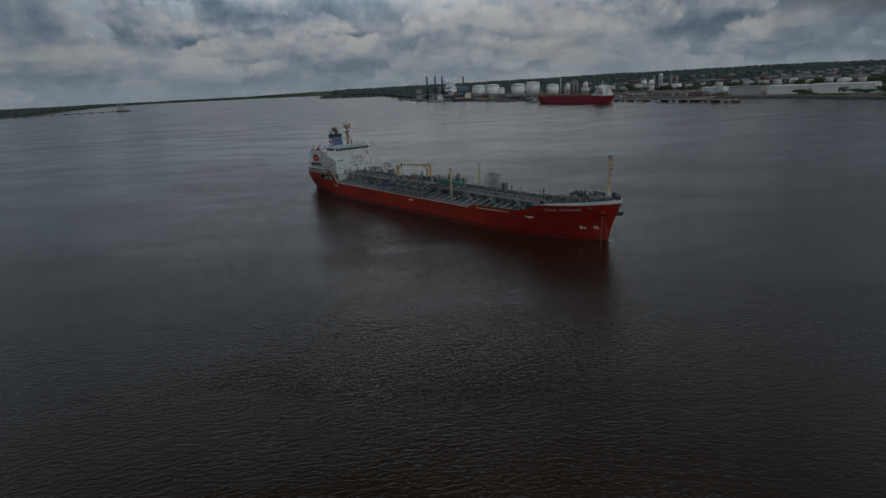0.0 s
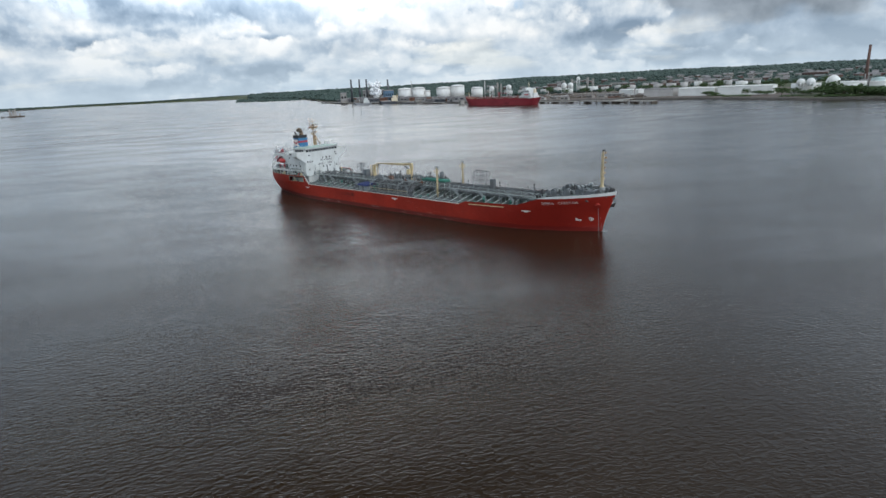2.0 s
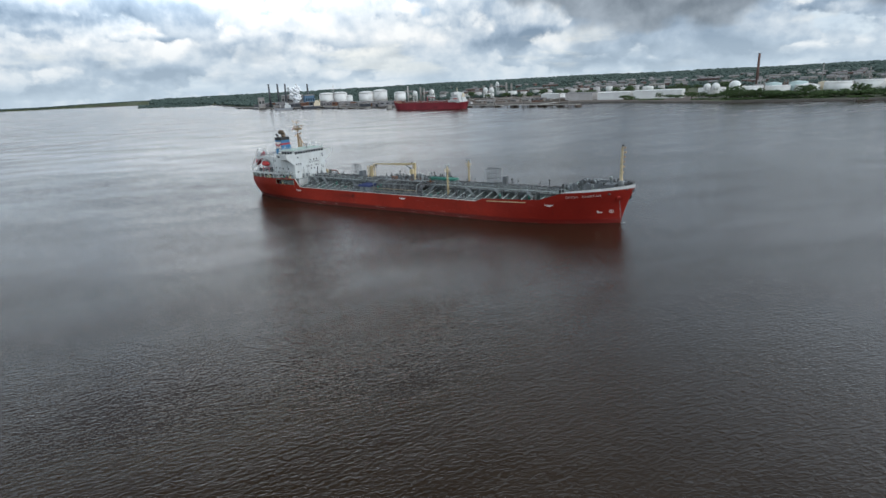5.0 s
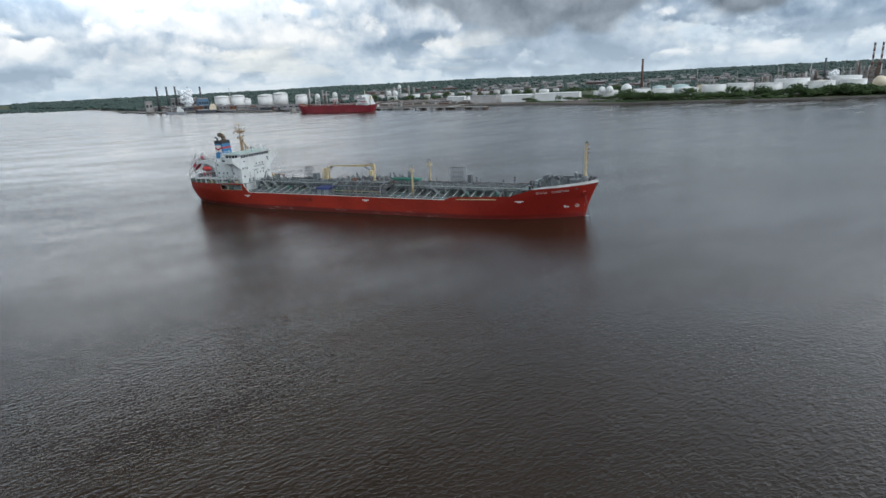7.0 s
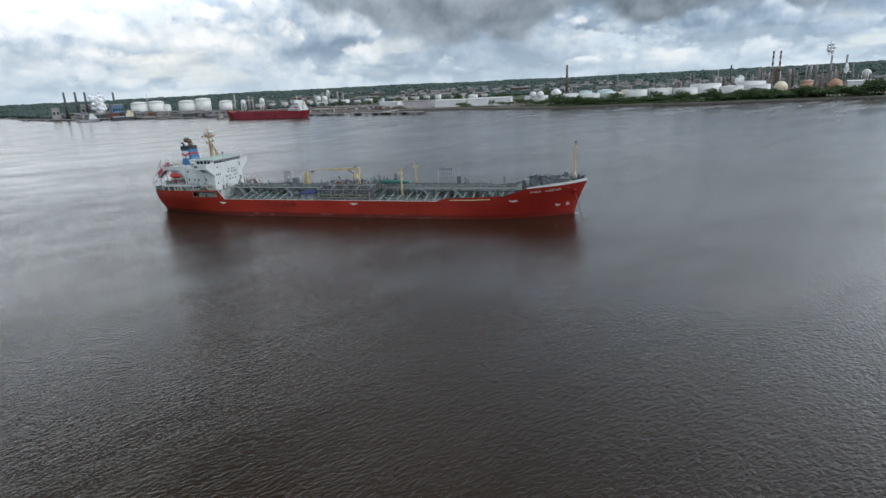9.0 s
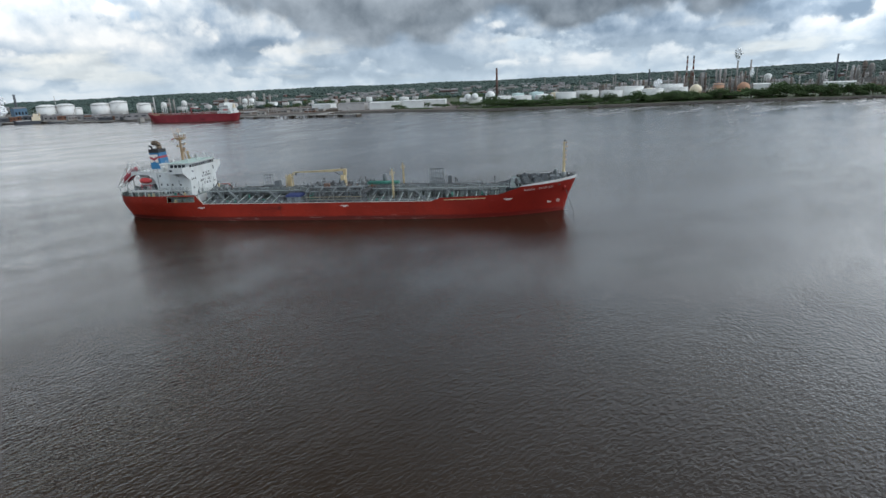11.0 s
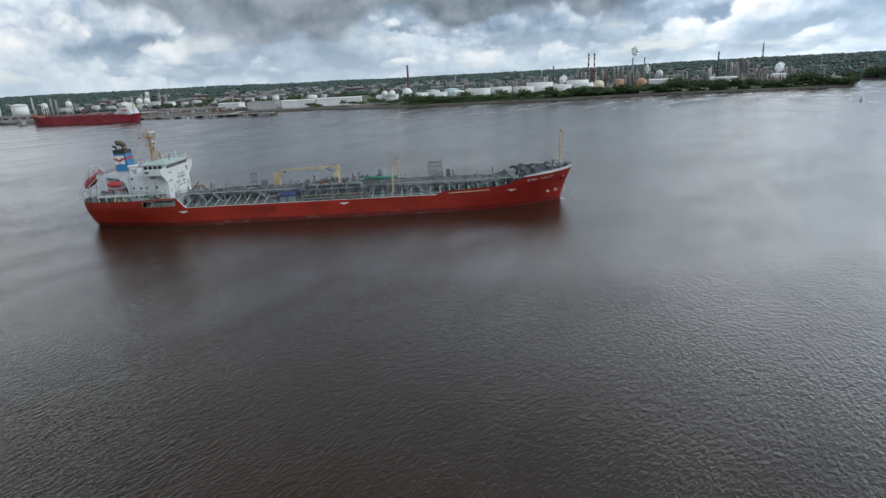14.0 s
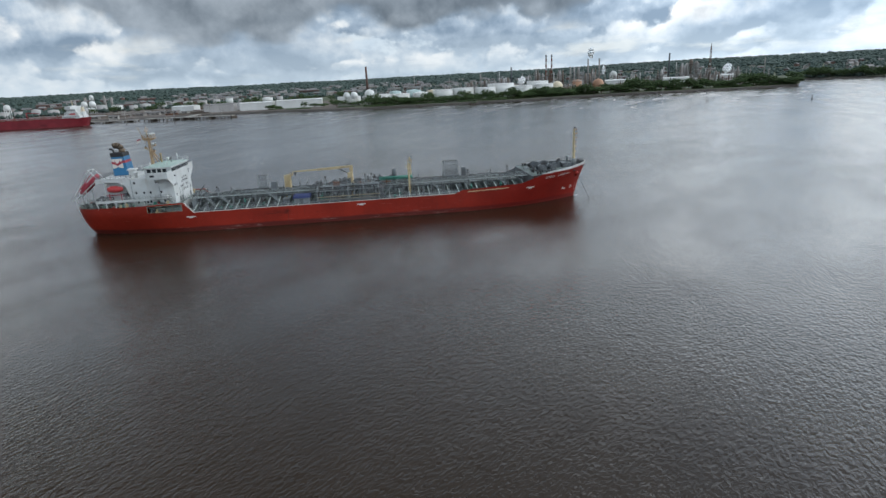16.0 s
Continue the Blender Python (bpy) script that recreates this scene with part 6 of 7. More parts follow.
# power station on the left
for x, y, top in ((-21, 1705, 64), (2, 1704, 63.5), (22, 1704, 63), (82, 1702, 60)):
    tagged(smokestack(x, y, 3.0, 2.2, top, STACKD, "dark steel power-station chimney"), group="power-station chimneys")
smokestack(52, 1703, 1.5, 1.1, 61, TANKG, "thin pale power-station chimney")
shed(40, 1730, 60, 25, 34, 0, PLANT, "grey boiler house of the power station", windows=8)
shed(79, 1650, 25, 22, 32, 10, BLUEB, "tall blue-clad power-station building", windows=4)
shed(-45, 1690, 16, 14, 30, 5, PLANT, "tall weathered grey hopper building", windows=2)
for x, y, r, top in ((116, 1551, 18, 35.5), (151, 1545.5, 17, 36), (173, 1541.5, 8.5, 27), (216, 1532.5, 19, 34.6), (251, 1524.4, 18, 37.6), (300, 1511.5, 15, 30)):
    storage_tank(x, y, r, top, TANKW, "dome", "white domed storage tank on the far bank")
rq = random.Random(2)
for i in range(46):
    a = .4 + i * .29
    x, y = polar(a, lerp_table(a, SHORE) + rq.uniform(8, 50))
    shed(x, y, rq.uniform(14, 40), rq.uniform(7, 12), rq.uniform(8, 16), rq.uniform(-40, 10), rq.choice((PLANT, RUST, ROOF, ROOF, PLANT, STACKD)), "weathered wharf shed below the tanks", "wharf_shed", "shed", 3)
smokestack(133, 1538, .8, .5, 52, TANKG, "thin pale vent stack")
smokestack(311, 1469, 1.6, 1.3, 42, TANKG, "pale grey vent stack")
smokestack(342, 1462, 2.4, 2.0, 38, PLANT, "slim grey process column", name="process_column")
smokestack(350, 1458, 2.0, 1.8, 35, PLANT, "slim grey process column", name="process_column")
for x, y, r, top in ((360, 1420, 6, 32), (494, 1400, 6.2, 30), (509, 1396, 6.5, 30), (322, 1440, 6, 30)):
    sphere_tank(x, y, r, top, TANKW, "white gas sphere on the far bank")
sphere_tank(604, 1588, 5, 43, TANKW, "white ball-shaped water tower")
for x, y, h in ((575, 1560, 38), (620, 1560, 40), (632, 1552, 36), (560, 1580, 34), (590, 1600, 30)):
    tagged(smokestack(x, y, 3.2, 2.8, h, PLANT, "slim grey process column", name="process_column"), group="process columns")

# tank farm and sheds in the middle
shed(500, 1052, 40, 26, 16, -58, TANKW, "plain white warehouse by the pier", windows=0)
for x, y, l, w, h, m in ((516, 975, 50, 34, 17, TANKG), (556, 925, 56, 36, 16.5, TANKW), (606, 872, 78, 40, 17.5, TANKW), (575, 990, 40, 30, 16, TANKG), (630, 930, 46, 30, 15.5, TANKG)):
    shed(x, y, l, w, h, -47, m, "long pale flat-roofed terminal building", "terminal_building", "warehouse", 0)
rr = random.Random(3)
for i in range(20):
    a = 17 + i * 1.15
    x, y = polar(a, 1560 + rr.uniform(-80, 90))
    storage_tank(x, y, rr.uniform(8, 13), 15 + rr.uniform(0, 5), rr.choice((TANKW, TANKG, TANKG)), rr.choice(("cone", "flat", "cone")), "pale oil tank in a distant tank farm", stair=False)
for i in range(26):
    a = 14.5 + i * .7
    x, y = polar(a, 1180 + rr.uniform(-60, 160))
    if rr.random() < .5:
        t = shed(x, y, rr.uniform(18, 46), rr.uniform(8, 14), 6 + rr.uniform(0, 3.5), rr.uniform(-75, -45), rr.choice((HOUSEW, PLANT, CONCRETE, ROOF)), "low weathered dockside shed", windows=4)
    else:
        l = rr.uniform(30, 70)
        thing("earth_berm", Geo().prism([(-7, 0), (7, 0), (2.5, 3.4), (-2.5, 3.6)], "x", -l / 2, l / 2), EARTH, (x, y, on_land(x, y) - .3), rr.uniform(-65, -50), "long brown earth berm in the dock yard", "earth bank", "berms in the yard", fix=True)
for i in range(16):
    a = 13 + i * 1.15
    x, y = polar(a, 1085 + rr.uniform(-15, 45))
    shed(x, y, rr.uniform(9, 22), rr.uniform(6, 9), 6.5 + rr.uniform(0, 3), rr.uniform(-80, -40), rr.choice((RUST, PLANT, CONCRETE, TANKG, HOUSEW)), "small weathered dockside hut", "dock_hut", "hut", 2)


def yard_stack(x, y, l, w, h, turn, mat, q):
    """Stored pipes, timber or plate lying in the dock yard on bearers."""
    t = thing("yard_stack", None, None, (x, y, on_land(x, y) - .2), turn, "long low stack of stored pipe and timber", "stack", "stacks in the dock yard")
    n = 4
    for k in range(n):
        yy = -w / 2 + w * (k + .5) / n
        part("stored_beam", Geo().box(-l / 2 + q.uniform(0, 3), yy - w / n * .45, .4, l / 2 - q.uniform(0, 3), yy + w / n * .45, h * q.uniform(.7, 1)), mat, t)
    part("bearer", Geo().box(-l / 3, -w / 2, 0, -l / 3 + .8, w / 2, .5).box(l / 3, -w / 2, 0, l / 3 + .8, w / 2, .5), WOOD, t)


rk = random.Random(31)
for i in range(90):
    a = rk.uniform(12.5, 33)
    x, y = polar(a, rk.uniform(1045, 1420))
    yard_stack(x, y, rk.uniform(18, 60), rk.uniform(4, 10), rk.uniform(1.5, 4.5), -a + rk.uniform(-14, 14), rk.choice((EARTH, RUST, WOOD, CONCRETE, PLANT, TANKG, WOOD, HOUSEW)), rk)


def pier(points, width, top, label):
    p = thing("pier", None, None, (0, 0, 0), 0, label, "pier")
    for a, b in zip(points, points[1:]):
        a3, b3 = Vector((*a, top - .5)), Vector((*b, top - .5))
        part("pier_deck", Geo().beam(a3, b3, width, 1.0), CONCRETE, p)
        n = max(2, round((b3 - a3).length / 11))
        side = (b3 - a3).normalized().cross(Vector((0, 0, 1)))
        for i in range(n + 1):
            c = a3.lerp(b3, i / n)
            for s in (-1, 1):
                q = c + side * s * width * .42
                part("pier_post", Geo().tube((q.x, q.y, -2), (q.x, q.y, top - 1), .9, n=6), WOOD, p)
            if i % 3 == 1:
                part("fender", Geo().box(c.x - 3.5, c.y - 3.5, -.5, c.x + 3.5, c.y + 3.5, top - .9), WOOD, p)
    return p


pier([(296, 1055), (322, 1000), (348, 948)], 9, 3.2, "old concrete pier on dark timber piles")
pier([(352, 930), (378, 876), (412, 806)], 12, 4.0, "loading pier on dark timber piles")
pier([(378, 876), (440, 930)], 8, 4.0, "approach pier to the loading berth")
pier([(215, 1100), (262, 1075)], 14, 4.0, "tanker berth on dark piles")
pier([(-118, 1900), (-60, 1720), (-10, 1580)], 9, 3.0, "low dark jetty below the power station")
pier([(20, 1525), (75, 1480), (150, 1420)], 16, 4.0, "power-station wharf on dark piles")
pier([(110, 1330), (170, 1250)], 10, 3.0, "low dark timber jetty")
pier([(-1330, 1850), (-1210, 1935), (-1100, 2040)], 5, 4.0, "long low trestle pier running out from the far bank")
tp = thing("loading_platform", Geo().box(-20, -9, 0, 22, 9, 4), WOOD, (-1085, 2062, 0), 20, "dark loading platform with a tower at the trestle's end", "platform")
for x, z in ((-14, 26), (-6, 22), (0, 25), (10, 12)):
    part("tower", Geo().box(x - 3, -3, 4, x + 3, 3, z * .55, .4).box(x - 2.2, -2.2, z * .55, x + 2.2, 2.2, z, .3), PLANT, tp)
for x, y, h in ((340, 965, 16), (366, 903, 18), (372, 890, 14), (397, 838, 20), (404, 822, 13)):
    c = thing("pier_crane", Geo().tube((0, 0, 3), (0, 0, h), .5), PLANT, (x, y, 0), rr.uniform(0, 360), "grey jib crane standing on the pier", "crane", "cranes on the pier")
    part("boom", Geo().beam((0, 0, h), (5, 0, h - 4), .5), PLANT, c)
    part("counterweight", Geo().box(-2.5, -.7, h - .6, -.5, .7, h + .8), PLANT, c)


# ---------------------------------------------------------------- other vessels
def plain_ship(name, at, turn, length, beam, deck, bow, hullmat, label, rake=5.0):
    h = length / 2
    s = tagged(new(name), label, "ship")
    s.matrix_basis = pose(*at, 0, 0, turn)

    def top(x):
        return deck + (bow - deck) * clamp((x - h * .72) / (h * .2))

    def half(x, z, t=None):
        k = clamp(z / deck)
        fore = 1 - clamp((x - h * (.5 + .2 * k)) / (h * (.5 - .2 * k) - rake * (1 - k) + .01)) ** 2.6
        aft = 1 - clamp((-x - h * .55) / (h * .45)) ** 2.2 * (.75 - .45 * k)
        return max(beam / 2 * fore * aft, .05)
    st = [i / 40 for i in range(41)]
    part("hull", loft_hull(half, top, lambda z: -h + 3 * (1 - clamp(z / deck)), lambda z: h - rake * (1 - clamp(z / bow)), st, [0, .2, .35, .5, .65, .8, .9, 1]), hullmat, s)
    g = Geo()
    xs = [-h + 1 + (2 * h - 4) * i / 30 for i in range(31)]
    g.v = [(x, sd * max(half(x, deck) - .2, .05), top(x) - .9) for x in xs for sd in (-1, 1)]
    g.f = [(2 * i, 2 * i + 2, 2 * i + 3, 2 * i + 1) for i in range(30)]
    g.s = [False] * 30
    part("deck", g, RUST if hullmat is MAROON else DECK, s, fix=True)
    return s


red = plain_ship("red_tanker", (239, 1031, 0), 126, 164, 28, 12.0, 16.0, MAROON, "maroon-hulled tanker with a white stepped deckhouse moored at the far berth", 6)
part("deckhouse", Geo().box(-77, -12, 11, -53, 12, 15.2, .2).box(-75, -11, 15.2, -56, 11, 19.6, .3).box(-72, -10, 19.6, -59, 10, 24.4, .3).box(-68, -14, 24.4, -60, 14, 27.6, .2).box(-66, -5, 27.6, -61, 5, 28.6, .2), WHITE, red, "white stepped deckhouse")
part("casing", Geo().box(-79, -5, 11, -74.5, 5, 20, .5), WHITE, red)
part("funnel", Geo().box(-78.3, -2.6, 20, -75, 2.6, 26, .6), TANKC, red, "cream funnel")
part("lifeboat", Geo().box(-72, 11.4, 16.4, -64, 13.4, 18.2, .7), ORANGE, red)
for k in range(3):
    for i in range(8):
        part("window", Geo().box(-71.5 + 2.2 * i, (11.95, 10.95, 9.95)[k], 12.8 + 4.4 * k, -70.5 + 2.2 * i, (12.06, 11.06, 10.06)[k], 13.9 + 4.4 * k), GLASS, red)
for i in range(9):
    part("window", Geo().box(-60.02, -12.6 + 2.8 * i, 25.6, -59.94, -10.4 + 2.8 * i, 26.8), GLASS, red)
part("radar_mast", Geo().tube((-64, 0, 28), (-64, 0, 36), .6, .3).box(-66, -2, 33, -62, 2, 33.3), TANKC, red)
for x in (-40, -20, 0, 20, 40, 55):
    part("deck_house", Geo().box(x - 4, -4, 11, x + 4, 4, 13.5, .2).tube((x, 0, 12), (x, 0, 17), .5), RUST, red)
part("pipe_rack", Geo().box(-50, -4, 13.2, 58, 4, 13.8), MAROON, red)
part("manifold_crane", Geo().tube((2, 0, 11), (2, 0, 22), .8).beam((2, 0, 21.5), (-16, 0, 20), 1.0), MAROON, red)
part("fore_mast", Geo().tube((74, 0, 15), (74, 0, 25), .6, .3), TANKC, red)
part("deck_rail", rail(Geo(), [(-52, 13.6, 12), (40, 13.6, 12)], 1.2, 5, .12, 2), TANKG, red)

va = plain_ship("moored_workboat", (4, 1470, 0), 172, 46, 11, 4.5, 7, surface("grey_hull", (.30, .31, .33), rough=.5, scale=.1), "grey workboat with a white deckhouse at the wharf", 2)
part("deckhouse", Geo().box(-16, -4, 4, -2, 4, 11, .3).box(-12, -3.4, 11, -4, 3.4, 16, .3), WHITE, va)
part("mast", Geo().tube((-8, 0, 16), (-8, 0, 27), .4, .2).beam((-8, -2, 22), (-8, 2, 22), .3), TANKG, va)
part("crane", Geo().tube((8, 0, 4), (8, 0, 14), .6).beam((8, 0, 14), (20, 0, 18), .6), TANKG, va)
vb = plain_ship("moored_coaster", (66, 1452, 0), 168, 48, 12, 6, 8.5, surface("charcoal_hull", (.06, .065, .08), rough=.5, scale=.1), "dark coaster with a buff deckhouse at the wharf", 2)
part("deckhouse", Geo().box(-22, -5, 5, -8, 5, 14, .3).box(-19, -4.5, 14, -11, 4.5, 19, .3), TANKC, vb)
part("funnel", Geo().box(-23, -1.5, 14, -20.5, 1.5, 21, .3), CREAM, vb)
part("hatch", Geo().box(-5, -4, 5.5, 18, 4, 7.5, .2), TANKG, vb)
part("mast", Geo().tube((-14, 0, 19), (-14, 0, 25), .3, .15), TANKG, vb)
for x, y, a, l in ((-50, 1690, 115, 34), (120, 1400, 150, 40), (-95, 1830, 110, 30)):
    b = plain_ship("barge", (x - 12, y - 10, 0), a, l, 9, 2.6, 3.0, STACKD, "low dark barge alongside the jetty", 1)
    part("cargo_cover", Geo().box(-l * .35, -3, 2, l * .3, 3, 3.8, .4), PLANT, b)

# buoys and the old dolphin
for x, y in ((600, 98), (-381, 1567)):
    b = thing("buoy", Geo().lathe(0, 0, [(.3, -1), (1.1, -.3), (1.1, .6), (.9, .8)], 12), DARK, (x, y, 0), 0, "dark navigation buoy with a small lattice top", "buoy")
    part("cage", Geo().tube((.8, 0, .8), (.2, 0, 3.6), .12, n=5).tube((-.4, .7, .8), (-.1, .17, 3.6), .12, n=5).tube((-.4, -.7, .8), (-.1, -.17, 3.6), .12, n=5), DARK, b)
    part("top_mark", Geo().lathe(0, 0, [(.35, 3.5), (.45, 4.0), (.1, 4.6)], 8), STACKD, b)
dol = thing("old_dolphin", Geo().box(-7, -4, 1.4, 7, 4, 2.4), WOOD, (632, 530, 0), -40, "derelict timber dolphin just off the bank", "mooring dolphin")
for x in (-6, -2, 2, 6):
    for y in (-3.4, 3.4):
        part("pile", Geo().tube((x, y, -2), (x, y, 2.8), .5, n=6), WOOD, dol)
part("overgrowth", Geo().clump((2, 0, 3), 2.6, rr).clump((-3, 1, 2.8), 2.0, rr), LEAF, dol)

# ---------------------------------------------------------------- right-hand works and refinery
for x, y, r, top in ((609, 762, 5.6, 25.5), (616, 752, 6, 26), (634, 733, 8.6, 28.5)):
    sphere_tank(x, y, r, top, TANKW, "white gas sphere behind the bank trees")
for x, y, r, top, m in ((634, 780, 20, 18, TANKW), (664, 738, 20, 19, TANKW), (704, 722, 17, 18, TANKW), (718, 743, 11, 23, TANKB), (736, 715, 13, 24, TANKB), (760, 690, 9, 22, TANKC), (728, 692, 16, 20, TANKW), (754, 664, 18, 21, TANKW), (784, 640, 20, 22, TANKW), (806, 606, 19, 21, TANKW), (840, 592, 24, 26, TANKW), (856, 556, 18, 21, TANKW), (884, 526, 17, 22, TANKW), (905, 548, 20, 27, TANKW), (700, 790, 13, 18, TANKG), (880, 610, 14, 20, TANKG)):
    storage_tank(x, y, r, top, m, "cone" if r < 17 else "flat", "white oil tank behind the bank trees" if m is TANKW else "pale painted oil tank behind the bank trees", stair=r > 14)
smokestack(930, 988, 3.2, 2.1, 75, BRICK, "tall red-brick chimney of an old works", name="brick_chimney")
W, R_ = TANKG, surface("sooty_red_band", (0.16, 0.05, 0.04), rough=0.7, scale=0.2)
for x, y in ((1104, 616), (1109, 605)):
    t = smokestack(x, y, 1.7, 1.5, 79, PLANT, "grey refinery stack with a red and white banded top", [(.48, .57, R_), (.57, .65, W), (.65, .73, R_), (.73, .81, W), (.81, .89, R_), (.89, .93, W), (.93, .985, STACKD)])
    t["group"] = "banded refinery stacks"
fr = thing("stack_frame", None, None, (1107, 611, on_land(1107, 611)), -65, "rust-brown steel frame round two stacks", "steel frame")
for k, (x, y) in enumerate(((-9, -5), (9, -5), (9, 5), (-9, 5))):
    part("column", Geo().beam((x, y, 0), (x * .75, y * .75, 42), .9), RUST, fr)
for x, y, w, h in ((-5, 0, 8, 40), (4, 1, 9, 46), (12, -2, 7, 28), (-13, 2, 8, 24)):
    part("furnace", Geo().box(x - w / 2, y - 4, 0, x + w / 2, y + 4, h * .7, .8).box(x - w / 3, y - 2.5, h * .7, x + w / 3, y + 2.5, h, .6), BROWN if w == 9 else PLANT, fr)
for z in (8, 16, 24, 32, 40):
    q = 1 - .25 * z / 42
    part("floor_frame", Geo().beam((-9 * q, -5 * q, z), (9 * q, -5 * q, z), .7).beam((-9 * q, 5 * q, z), (9 * q, 5 * q, z), .7).beam((-9 * q, -5 * q, z), (-9 * q, 5 * q, z), .7).beam((9 * q, -5 * q, z), (9 * q, 5 * q, z), .7).beam((-9 * q, -5 * q, z - 8), (9 * q, -5 * q, z), .5), RUST, fr)
for x, y, r, top, m, l in ((985, 586, 9.5, 23, TANKC, "cream gas sphere behind the bank trees"), (1003, 548, 11, 24, TANKC, "cream gas sphere behind the bank trees"), (1031, 473, 11, 25, TANKO, "rusty orange gas sphere behind the bank trees")):
    sphere_tank(x, y, r, top, m, l)
storage_tank(1017, 512, 9.5, 25, TANKO, "dome", "rusty orange domed tank")
storage_tank(1000, 640, 24, 20, TANKC, "cone", "wide cream oil tank")
shed(1095, 452, 52, 22, 21, -72, TANKW, "long white refinery shed", windows=0)
shed(1082, 336, 46, 24, 21, -78, TANKW, "plain white refinery warehouse", windows=0)
shed(1150, 262, 34, 18, 22, -84, TANKW, "plain white refinery warehouse", windows=0)
sphere_tank(1297, 525, 8, 38, TANKW, "white gas sphere among the process units")


def process_unit(x, y, w, d, top, seed):
    """Open steel frame with vessels and pipes inside."""
    q = random.Random(seed)
    z = on_land(x, y) - .3
    h = top - z
    t = thing("process_unit", None, None, (x, y, z), q.uniform(-90, -50), "open steel frame of a refinery process unit", "process unit", "refinery process units")
    for sx in (-1, 0, 1):
        for sy in (-1, 1):
            part("column", Geo().beam((sx * w / 2, sy * d / 2, 0), (sx * w / 2, sy * d / 2, h * q.uniform(.75, 1)), .7), PLANT, t)
    for k in range(1, 5):
        zz = h * k / 5
        part("floor_frame", Geo().box(-w / 2, -d / 2, zz, w / 2, -d / 2 + .6, zz + .6).box(-w / 2, d / 2 - .6, zz, w / 2, d / 2, zz + .6).box(-w / 2, -d / 2, zz, -w / 2 + .6, d / 2, zz + .6).box(w / 2 - .6, -d / 2, zz, w / 2, d / 2, zz + .6).beam((-w / 2, -d / 2, zz - h / 5), (0, -d / 2, zz), .45), PLANT, t)
    for k in range(4):
        r = q.uniform(1.2, 2.6)
        part("vessel", Geo().lathe(q.uniform(-.4, .4) * w, q.uniform(-.3, .3) * d, [(r, 0), (r, h * q.uniform(.5, 1.05)), (r * .4, h * 1.08)], 12), q.choice((PLANT, TANKG, PLANT, BROWN, BROWN)), t)


q = random.Random(11)
for i in range(44):
    a = 57 + i * .6
    x, y = polar(a, 1215 + q.uniform(-30, 230))
    process_unit(x, y, q.uniform(12, 24), q.uniform(8, 14), q.choice((13, 16, 20, 25, 32)) + q.uniform(0, 4), i)
for i, (x, y, w, d, top) in enumerate(((1098, 640, 22, 14, 46), (1124, 588, 20, 12, 42), (1190, 575, 24, 14, 48), (1204, 540, 18, 12, 42), (1164, 655, 20, 12, 38), (1262, 360, 22, 14, 44), (1306, 372, 20, 12, 40))):
    process_unit(x, y, w, d, top, 60 + i)
for i in range(52):
    a = 52 + i * .63 + q.uniform(-.6, .6)
    x, y = polar(a, 1330 + q.uniform(-90, 150))
    r = q.uniform(.6, 1.3)
    t = smokestack(x, y, r, r * .9, q.choice((22, 24, 27, 30, 34, 40, 48)) + q.uniform(-3, 3), q.choice((PLANT, TANKG, PLANT, PLANT, STACKD)), "tall refinery column with ring platforms", name="process_column")
    t["group"] = "refinery columns"
    for k in range(2):
        part("ring_platform", Geo().lathe(0, 0, [(r, 14 + 8 * k), (r + 1.6, 14.1 + 8 * k), (r + 1.6, 15.2 + 8 * k), (r + 1.5, 15.2 + 8 * k)], 12), PLANT, t)
for x, y, top in ((1161, 730, 58), (1231, 565, 67), (1239, 541, 67), (1280, 394, 70), (1217, 603, 52), (1208, 626, 50)):
    tagged(smokestack(x, y, 2.2, 1.6, top, q.choice((PLANT, STACKD)), "tall grey refinery chimney"), group="refinery chimneys")
qq = random.Random(77)
for i in range(98):
    a = 47 + i * .36 + qq.uniform(-.2, .2)
    x, y = polar(a, 1150 + qq.uniform(0, 330))
    w, d, h = qq.uniform(8, 26), qq.uniform(6, 14), qq.choice((7, 9, 11, 13, 16)) + qq.uniform(0, 3)
    z = on_land(x, y) - .3
    t = thing("plant_block", Geo().box(-w / 2, -d / 2, 0, w / 2, d / 2, h * qq.uniform(.45, .8), .3), qq.choice((PLANT, RUST, CONCRETE, TANKG, PLANT, TANKC)), (x, y, z), -a + qq.uniform(-25, 25), "weathered refinery plant house with pipes and drums", "plant building", "refinery plant houses")
    for k in range(qq.randint(3, 6)):
        px, r = qq.uniform(-.6, .6) * w, qq.uniform(.3, .95)
        part("drum", Geo().lathe(px, -d / 2 - r - .3, [(r, 0), (r, h * qq.uniform(.5, 1.15)), (r * .4, h * 1.2)], 8), qq.choice((PLANT, BROWN, PLANT, TANKG, STACKD, BROWN)), t)
    part("pipe_bridge", Geo().box(-w * .8, -d / 2 - 3, h * .7, w * .8, -d / 2 - 2.2, h * .7 + .9).beam((-w * .7, -d / 2 - 2.6, 0), (-w * .7, -d / 2 - 2.6, h * .7), .5).beam((w * .7, -d / 2 - 2.6, 0), (w * .7, -d / 2 - 2.6, h * .7), .5), qq.choice((PLANT, RUST, TANKG)), t)
